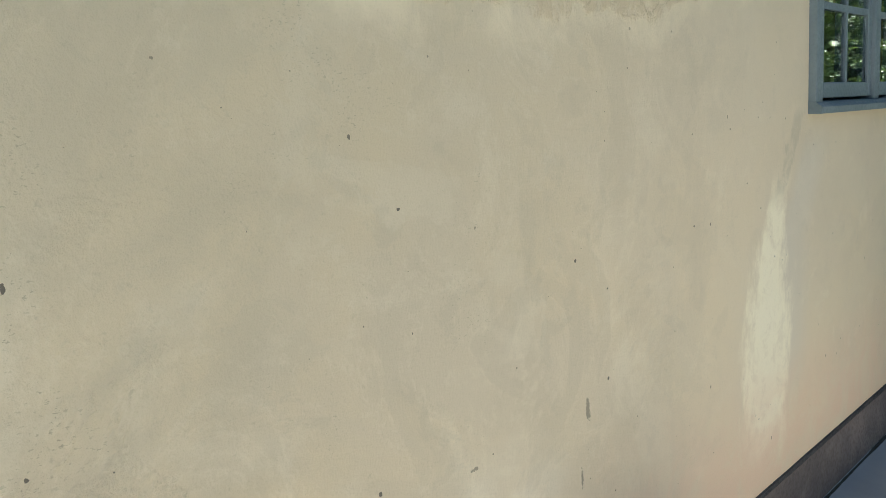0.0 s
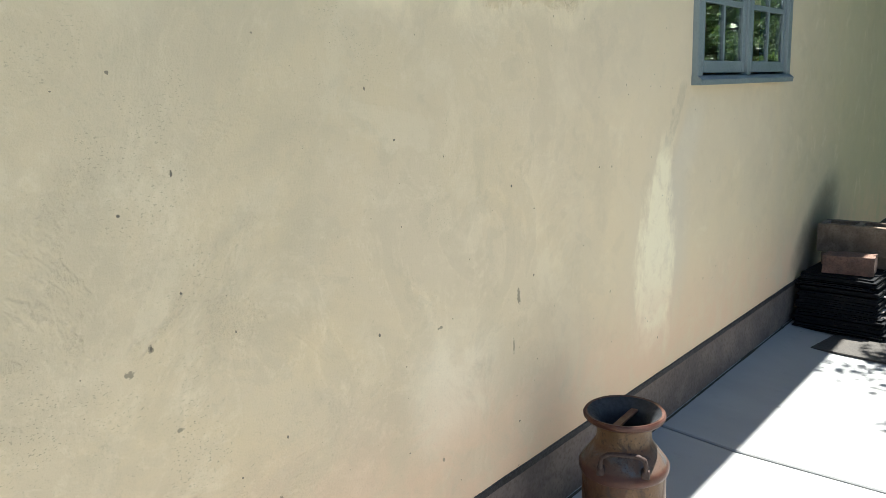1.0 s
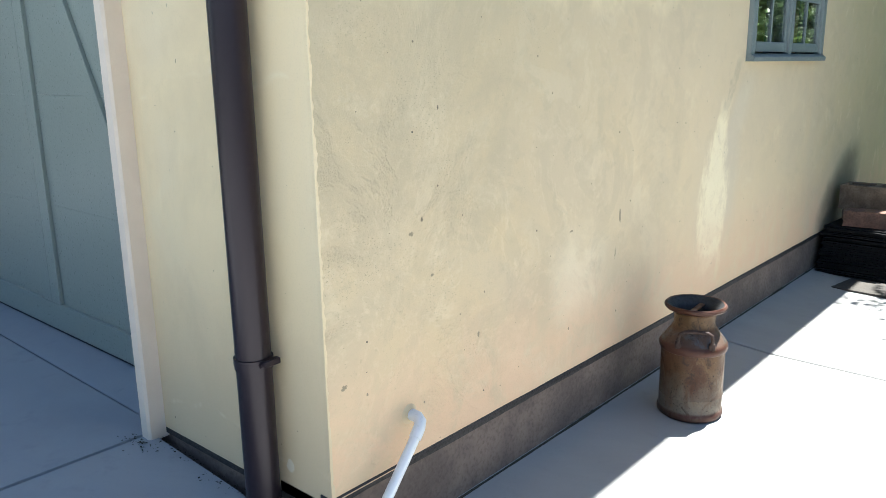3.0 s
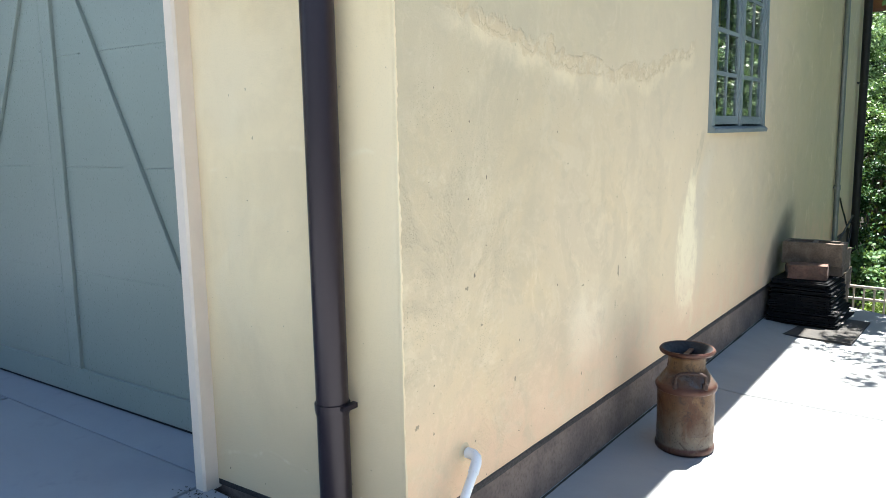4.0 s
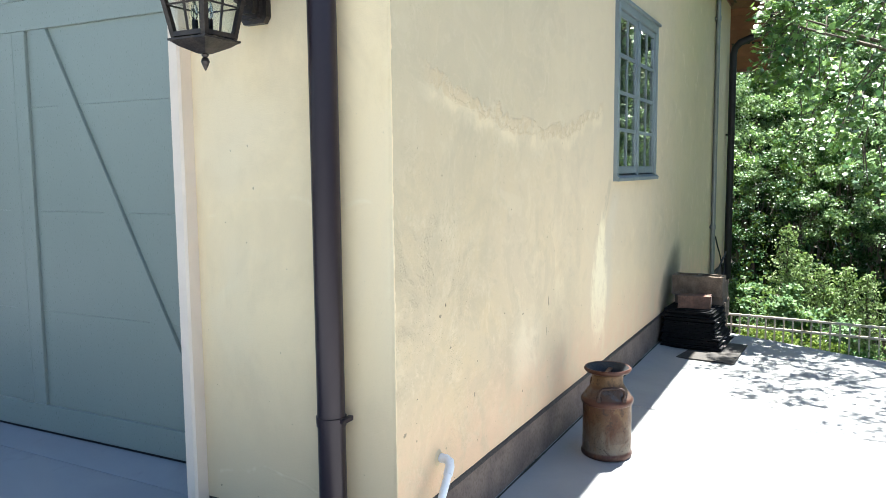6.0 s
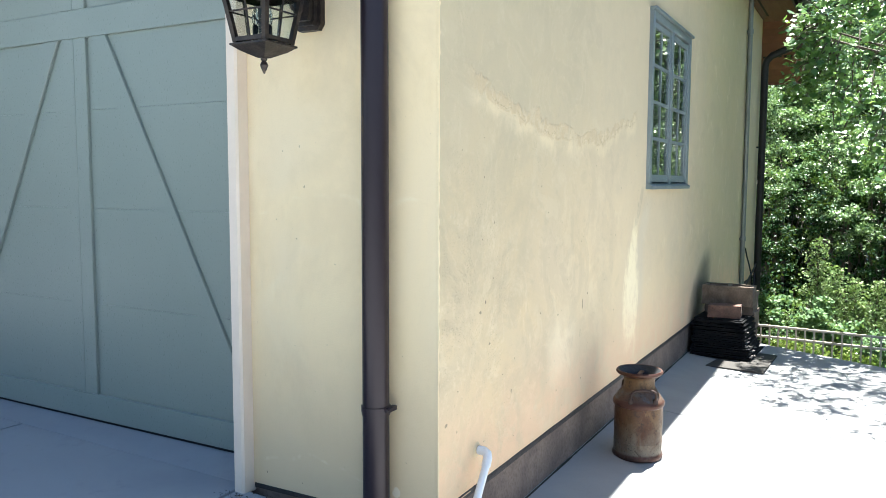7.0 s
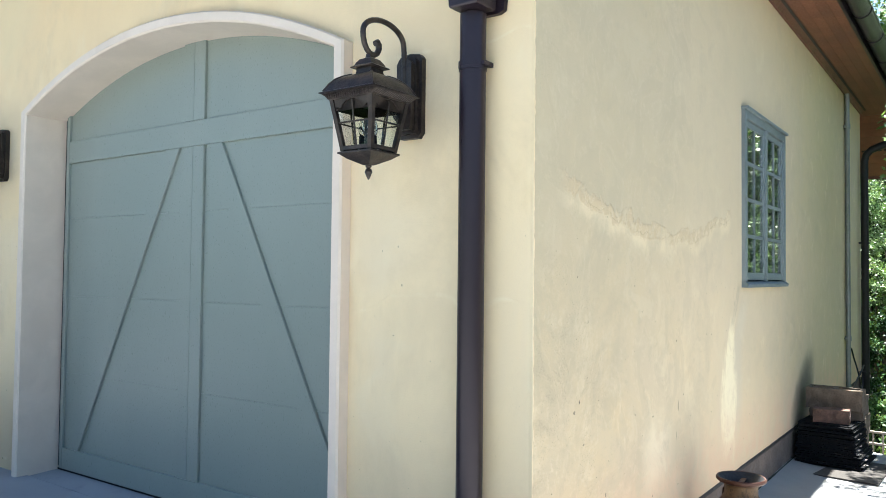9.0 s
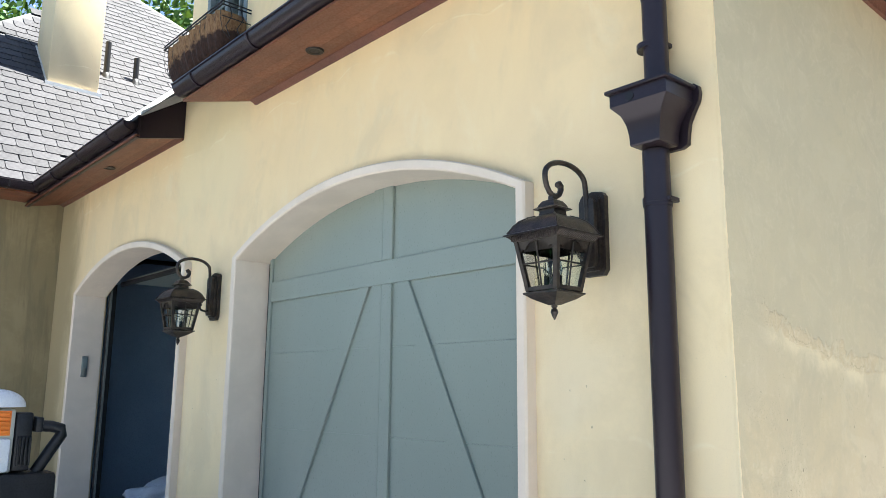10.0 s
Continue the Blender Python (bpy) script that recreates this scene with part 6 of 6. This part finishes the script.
def tree(label, at, height, crown_blobs, count, size, material, spread=0.22, per=26, seed=1, up=0.5, name="tree", radius=0.11, outline=SIMPLE):
    """A tapered trunk, limbs to every blob of the crown, twigs, and leaves in clumps with gaps. Blobs are (x, y, z, radius) from the foot."""
    t = thing(name, label, "tree" if name == "tree" else "shrub", at)
    r = random.Random(seed)
    m = bmesh.new()
    top = Vector((r.uniform(-0.1, 0.1), r.uniform(-0.1, 0.1), height * 0.8))
    line = [Vector((0, 0, -0.3)).lerp(top, i / 8) + Vector((0.12 * noise.noise((i * 0.7, seed, 0)), 0.12 * noise.noise((i * 0.7, 0, seed)), 0)) for i in range(9)]
    tube(m, line, [radius * (1 - 0.85 * i / 8) for i in range(9)], 9)
    clusters = []
    for bx, by, bz, br in crown_blobs:
        c = Vector((bx, by, bz))
        k = max(1, min(6, int((bz / max(height, 0.1)) * 6) - 1))
        a = line[k]
        mid = a.lerp(c, 0.5) + Vector((r.uniform(-0.2, 0.2), r.uniform(-0.1, 0.3), 0.0))
        rr = radius * (1 - 0.85 * k / 8) * 0.28
        tube(m, [a, a.lerp(mid, 0.5), mid, mid.lerp(c, 0.6), c], [rr, rr * 0.8, rr * 0.6, rr * 0.4, rr * 0.15], 6)
        for i in range(max(4, int(per * br * br))):
            v = Vector((r.gauss(0, 1), r.gauss(0, 1), r.gauss(0, 1)))
            v.normalize()
            p = c + v * br * (0.45 + 0.55 * r.random() ** 0.5)
            p.z = c.z + (p.z - c.z) * 0.85
            clusters.append((p.x, p.y, p.z, r.uniform(0.2, 1.4) ** 2))
            if i % 5 == 0:
                tube(m, [c, c.lerp(p, 0.5) + Vector((0, 0, 0.05)), p], [rr * 0.25 + 0.003, 0.004, 0.002], 4)
    part("trunk", m, BARK, t, smooth=60)
    leaves("crown", clusters, count, size, material, spread, t, up, seed, outline=outline)
    return t


def maple(at, seed=3):
    """A maple whose lower limbs reach in over the yard's edge in drooping sprays of lobed leaves."""
    t = thing("tree", "maple tree with broad lobed leaves hanging past the eave", "tree", at)
    r = random.Random(seed)
    wood = bmesh.new()
    foot = Vector((0, 0, -0.4))
    fork = Vector((-0.25, -0.2, 3.4))
    tube(wood, [foot, Vector((0.05, 0, 1.2)), Vector((-0.1, -0.1, 2.4)), fork, Vector((-0.3, -0.3, 5.0)), Vector((-0.4, -0.5, 6.4))], [0.15, 0.125, 0.11, 0.095, 0.06, 0.02], 10)
    pos, nrm, dirs, sizes = [], [], [], []

    def spray(root, tip, count, size=1.0):
        """A twig from root to tip with leaves on stalks to both sides."""
        bend = root.lerp(tip, 0.5) + Vector((0, 0, 0.10 * (tip - root).length))
        tube(wood, [root, root.lerp(bend, 0.6), bend, bend.lerp(tip, 0.6), tip], [0.010, 0.008, 0.006, 0.004, 0.002], 5)
        ax = (tip - root).normalized()
        sd = ax.cross(Vector((0, 0, 1))).normalized()
        for i in range(count):
            u = 0.25 + 0.75 * i / max(1, count - 1)
            p = root.lerp(bend, u * 2) if u < 0.5 else bend.lerp(tip, u * 2 - 1)
            s = 1 if i % 2 else -1
            off = sd * s * r.uniform(0.03, 0.09) + ax * r.uniform(-0.03, 0.05) + Vector((0, 0, r.uniform(-0.07, 0.02)))
            q = p + off
            pos.append(tuple(q))
            sizes.append(0.080 * size)
            dd = sd * s * r.uniform(0.2, 1.0) + ax * r.uniform(0.1, 0.9) + Vector((0, -0.3, r.uniform(-1.3, -0.3)))
            dirs.append(tuple(dd))
            nn = Vector((r.gauss(0, 0.45), r.gauss(-0.60, 0.40), 0.95 + r.gauss(0, 0.25)))
            nrm.append(tuple(nn))

    def lower(x):
        """Underside of the crown, falling away from the garage."""
        return 2.85 - 1.05 * (x - 0.42) if x < 1.4 else 1.82 - 1.35 * (x - 1.4)

    o = Vector(at)
    limbs = []
    for k in range(9):
        end = Vector((0.75 + 0.28 * k, 6.9 + 0.25 * math.sin(k * 2.1), 3.35 + 0.16 * k + 0.25 * math.sin(k * 3.7))) - o
        mid = fork.lerp(end, 0.5) + Vector((0, 0, 0.35))
        tube(wood, [fork, fork.lerp(mid, 0.5), mid, mid.lerp(end, 0.5), end], [0.05, 0.04, 0.03, 0.02, 0.008], 6)
        limbs.append((mid, end))
    made = 0
    while made < 330:
        x = 0.62 + 2.5 * r.random() ** 1.15
        y = r.uniform(6.3, 7.15)
        lo, hi = lower(x), min(4.9, 3.25 + 0.95 * (x - 0.42))
        z = lo + (hi - lo) * r.random()
        if noise.noise((x * 2.3, y * 1.3, z * 2.3)) < -0.10:
            continue
        tip = Vector((x, y, z)) - o
        mid, end = min(limbs, key=lambda a: (a[1] - tip).length)
        way = (tip - end).length
        root = tip + ((end - tip).normalized() * 0.30 if way > 0.30 else (end - tip)) + Vector((r.uniform(0.05, 0.25), r.uniform(-0.1, 0.15), r.uniform(0.0, 0.15)))
        spray(root, tip, r.randint(9, 13))
        made += 1
    # high limbs that throw the dappled shade on the slab
    for cx, cy, cz, cr, n in ((1.15, 6.5, 4.45, 0.50, 20), (1.8, 6.3, 4.6, 0.55, 24), (2.5, 6.1, 4.7, 0.6, 26), (1.5, 5.85, 4.8, 0.45, 16), (2.3, 5.5, 4.9, 0.5, 16), (3.4, 6.0, 4.9, 0.7, 30),
                              (1.3, 7.3, 5.0, 0.5, 18), (2.1, 7.2, 5.1, 0.6, 22), (3.0, 7.0, 5.2, 0.7, 28), (4.1, 6.6, 5.1, 0.8, 34)):
        c = Vector((cx - 0.05, cy - 0.34, cz)) - o
        up = Vector((-0.35, -0.4, 5.6))
        tube(wood, [up, up.lerp(c, 0.5) + Vector((0, 0, 0.2)), c], [0.035, 0.022, 0.008], 6)
        for _ in range(int(n * 1.25)):
            a = r.uniform(0, 6.28)
            tip = c + Vector((math.cos(a) * cr * r.uniform(0.3, 1.1), math.sin(a) * cr * r.uniform(0.3, 1.1), r.uniform(-0.2, 0.2)))
            spray(c.lerp(tip, 0.3), tip, r.randint(11, 16), 0.72)
    part("trunk", wood, BARK, t, smooth=60)
    leaf_mesh("crown", np.array(pos), np.array(nrm), np.array(dirs), np.array(sizes), LEAF_MAPLE, t, LOBED, 1.0, seed)
    return t


def feathery(at, stems, label, seed):
    """A conifer-like shrub: upright stems with rising side branches, set with tiny sprays."""
    t = thing("shrub", label, "shrub", at)
    r = random.Random(seed)
    m = bmesh.new()
    cl = []
    for sx, sy, h, w in stems:
        tube(m, [(sx, sy, -0.3), (sx, sy, h * 0.5), (sx, sy, h)], [0.03, 0.018, 0.003], 6)
        n = int(60 * h)
        for i in range(n):
            u = i / n
            z = h * (0.12 + 0.88 * u)
            a = i * 2.39996 + r.uniform(-0.4, 0.4)
            ln = w * (1.02 - u) ** 0.75 * r.uniform(0.6, 1.25) + 0.03
            rise = r.uniform(0.35, 0.75)
            end = Vector((sx + math.cos(a) * ln, sy + math.sin(a) * ln, z + rise * ln))
            tube(m, [(sx, sy, z), end], [0.004, 0.0015], 4)
            k = max(3, int(ln / 0.035))
            for q in range(k):
                f = (q + 1) / k
                p = Vector((sx, sy, z)).lerp(end, f)
                for _ in range(3):
                    cl.append((p.x + r.gauss(0, 0.022), p.y + r.gauss(0, 0.022), p.z + r.gauss(0.01, 0.018) - 0.10 * ln * f * f, 1.0))
    part("trunk", m, BARK, t, smooth=60)
    leaves("crown", cl, min(30000, len(cl) * 3), 0.040, LEAF_OLIVE, 0.016, t, 0.45, seed, outline=DIAMOND)
    return t


maple((3.9, 8.6, -1.6))


def wood_tree(label, x, y, z, r, count, size, material, seed):
    """One tree of the bank: its crown centred at x, y, z, its foot on the slope."""
    base = -1.3 - 0.22 * (y - 7)
    h = z - base
    blobs = [(0, 0, h, r), (-0.7 * r, -0.3 * r, h - 0.4 * r, r * 0.72), (0.7 * r, -0.25 * r, h - 0.35 * r, r * 0.72), (0.1 * r, -0.6 * r, h - 0.6 * r, r * 0.5)]
    tree(label, (x, y, base), h, blobs, count, size, material, 0.07 * r + 0.012, 46, seed, 0.75, radius=0.03 + 0.03 * r, outline=DIAMOND)


# the bank of small trees rises away from the yard, each row looking over the one before
labels = ("leafy glossy green tree on the bank", "dense small-leaved green tree on the bank")
for i in range(1, 7):
    ty, tz, tr = 9.95 + 0.98 * i, 0.40 + 0.72 * i, 0.62 + 0.05 * i
    for j in range(5):
        r = random.Random(100 + 17 * i + j)
        tx = -0.75 - 0.06 * i + (0.80 + 0.05 * i) * (j + 0.5 * (i % 2)) + r.uniform(-0.15, 0.15)
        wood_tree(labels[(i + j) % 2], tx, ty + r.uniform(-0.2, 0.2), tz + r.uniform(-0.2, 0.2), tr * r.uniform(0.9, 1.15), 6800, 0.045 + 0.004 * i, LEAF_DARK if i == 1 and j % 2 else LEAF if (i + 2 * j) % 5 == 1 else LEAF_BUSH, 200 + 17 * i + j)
for i, (ty, tz, tr, xs) in enumerate(((11.5, 1.6, 0.9, (4.6, 6.2)), (13.5, 3.1, 1.1, (5.0, 7.0)), (16.6, 5.2, 1.35, (-1.6, 0.4, 2.3, 4.3, 6.6)), (18.4, 6.6, 1.5, (-1.9, 0.6, 3.0, 5.4)), (20.4, 8.4, 1.9, (-2.2, 0.6, 3.4, 6.2)))):
    for j, tx in enumerate(xs):
        wood_tree("tall green tree at the back of the wood", tx, ty, tz, tr, 7500, 0.066 + 0.007 * i, LEAF, 400 + 17 * i + j)
for tx, ty, sd in ((8.6, 7.6, 61), (7.4, 11.0, 62), (9.6, 4.0, 63)):
    tree("green tree at the open side of the yard", (tx, ty, -1.2), 5.5, [(0, 0, 5.2, 1.3), (-1.0, -0.5, 4.2, 1.1), (1.0, -0.4, 4.3, 1.1), (-0.3, -0.9, 3.0, 1.0), (0.8, 0.4, 3.0, 1.0)], 9000, 0.12, LEAF, 0.24, 20, sd)
feathery((0.92, 8.6, -1.5), ((0.0, 0.0, 2.42, 0.44), (0.22, 0.1, 2.05, 0.46), (0.45, 0.05, 1.90, 0.48), (0.05, -0.12, 1.80, 0.46), (0.70, 0.1, 1.90, 0.46), (0.95, 0.0, 1.85, 0.46), (0.55, -0.15, 1.65, 0.42)), "feathery olive-green conifer-like shrub beyond the fence", 29)
tree("pale leafy shrub just beyond the fence", (0.9, 7.6, -1.3), 1.2,
     [(-0.22, 0.0, 1.32, 0.20), (0.05, -0.05, 1.40, 0.24), (0.32, 0.05, 1.30, 0.24), (-0.1, -0.1, 1.12, 0.26), (0.25, -0.1, 1.08, 0.26), (0.55, 0.0, 1.12, 0.22)], 4200, 0.052, LEAF_PALE, 0.05, 150, 23, 1.1, "shrub", 0.02)
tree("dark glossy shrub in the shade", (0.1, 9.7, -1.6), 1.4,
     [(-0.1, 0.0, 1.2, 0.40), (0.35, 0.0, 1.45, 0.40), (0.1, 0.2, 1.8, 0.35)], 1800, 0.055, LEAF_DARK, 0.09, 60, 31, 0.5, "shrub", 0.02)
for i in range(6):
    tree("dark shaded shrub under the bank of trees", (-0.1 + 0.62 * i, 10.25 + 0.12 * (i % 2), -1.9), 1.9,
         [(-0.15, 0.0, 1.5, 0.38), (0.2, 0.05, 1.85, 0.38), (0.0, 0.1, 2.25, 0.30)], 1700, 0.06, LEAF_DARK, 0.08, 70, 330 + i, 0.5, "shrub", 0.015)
tree("pale low shrub beside the retaining wall", (0.35, 8.0, -1.4), 1.0,
     [(0.0, 0.0, 1.45, 0.22), (0.12, 0.1, 1.65, 0.16), (-0.1, 0.1, 1.2, 0.25)], 1100, 0.055, LEAF_PALE, 0.05, 120, 37, 0.9, "shrub", 0.02)
for i, (sx, dy) in enumerate(((0.72, 0.55), (1.0, 0.58), (1.3, 0.60), (1.8, 0.66), (2.4, 0.62), (3.1, 0.66))):
    tree("low yellow-green shrub behind the fence pickets", (sx, far_edge(sx) + dy + 0.16, -1.0), 0.6,
         [(-0.15, 0, 0.62, 0.20), (0.18, 0.03, 0.66, 0.20), (0.0, 0.12, 0.74, 0.18)], 1700, 0.034, LEAF_YELLOW if i < 3 else LEAF, 0.07, 120, 40 + i, 0.9, "shrub", 0.012)
# distant wood closing the view
wood = thing("distant_wood", "dense shadowed woodland rising behind the yard", "woodland", (0, 0, -3), kind="stuff")
g = np.random.default_rng(77)
cl = []
for i in range(2600):
    a = g.uniform(-0.55, 1.25)
    rr = g.uniform(24, 29)
    cl.append((rr * math.sin(a), rr * math.cos(a), g.uniform(-1.0, 13.5), 1.0))
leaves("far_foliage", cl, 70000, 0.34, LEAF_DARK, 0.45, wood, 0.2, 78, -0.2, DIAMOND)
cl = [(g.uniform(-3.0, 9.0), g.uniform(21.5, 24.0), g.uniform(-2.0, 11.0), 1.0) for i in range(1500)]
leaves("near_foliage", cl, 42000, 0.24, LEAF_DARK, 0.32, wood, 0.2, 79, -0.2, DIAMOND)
# unseen trees, added to hold low sky light off the garage front
sky_screen = thing("woodland", "unseen trees added to block low sky light round the drive", "woodland", (0, 0, -1), kind="stuff")
cl = []
for i in range(2600):
    a = g.uniform(1.2, 4.1)
    rr = g.uniform(23, 28)
    cl.append((rr * math.sin(a), rr * math.cos(a), g.uniform(-0.5, 6.5) * (0.75 + 0.25 * math.sin(a * 9.0)), 1.0))
leaves("foliage", cl, 36000, 0.62, LEAF_DARK, 0.6, sky_screen, 0.2, 80, 0.0, DIAMOND)
for lab, at, sd in (("green tree rising behind the roof", (-24.0, 1.5, -2.2), 51), ("green tree top behind the roof's hip", (-24.0, 6.5, -0.6), 52)):
    tree(lab, at, 13.0, [(0, 0, 11.5, 2.0), (1.2, 0.5, 13.0, 1.8), (-1.2, -0.6, 13.2, 1.8), (0.2, 0, 14.6, 1.5)], 9000, 0.28, LEAF, 0.45, 10, sd, radius=0.2)


# ---- slates of the wing's roof ----
def slate_mesh(name, w):
    m = bmesh.new()
    d = 0.28
    c = 0.022
    pts = [(-w / 2 + c, 0), (w / 2 - c, 0), (w / 2, c), (w / 2, d), (-w / 2, d), (-w / 2, c)]
    lo = [m.verts.new((x, s, 0.0 if s > 0.1 else 0.012)) for x, s in pts]
    hi = [m.verts.new((x, s, 0.008 if s > 0.1 else 0.022)) for x, s in pts]
    m.faces.new(lo[::-1])
    m.faces.new(hi)
    for i in range(6):
        m.faces.new((lo[i], lo[(i + 1) % 6], hi[(i + 1) % 6], hi[i]))
    return m


def slate_pose(y, s, jig):
    """Slates lie in the roof's plane: x along the eave, y up the slope."""
    return Matrix.Translation(on_roof(y, s, 0.004)) @ Euler((radians(45), 0, radians(90))).to_matrix().to_4x4() @ Matrix.Rotation(jig, 4, "Z")


g = random.Random(12)
shared = [to_mesh("slate", slate_mesh("slate", w), SLATE, 20) for w in (0.318, 0.325, 0.332)]
rest = bmesh.new()
rest_me = [slate_mesh("rest", w) for w in (0.318, 0.325, 0.332)]
verts, faces = [], []
row, count = 0, 0
STEP = 0.137
while row * STEP < 5.85:
    s = row * STEP
    y = max(-2.5, math.ceil((roof_start(s) + 0.2 + 2.5) / 0.336) * 0.336 - 2.5) + (0.168 if row % 2 else 0.0)
    end = roof_end(s) + (0.12 if s < 4.3 else -0.25)
    while y < end:
        k = g.randrange(3)
        m = slate_pose(y, s, g.uniform(-0.012, 0.012))
        if s < 2.1 and -1.05 < y < 1.3 and count < 300:
            o = new("slate", shared[k])
            o.parent = wing_roof
            o.matrix_basis = m
            count += 1
        else:
            off = len(verts)
            rest_me[k].verts.ensure_lookup_table()
            verts += [tuple(m @ v.co) for v in rest_me[k].verts]
            rest_me[k].verts.index_update()
            faces += [[off + v.index for v in f.verts] for f in rest_me[k].faces]
        y += 0.336
    row += 1
for b in rest_me:
    b.free()
rest.free()
me = bpy.data.meshes.new("slate_field")
me.from_pydata(verts, [], faces)
me.materials.append(SLATE_REST)
o = tagged(new("slate_field", me), kind="stuff")
o.parent = wing_roof
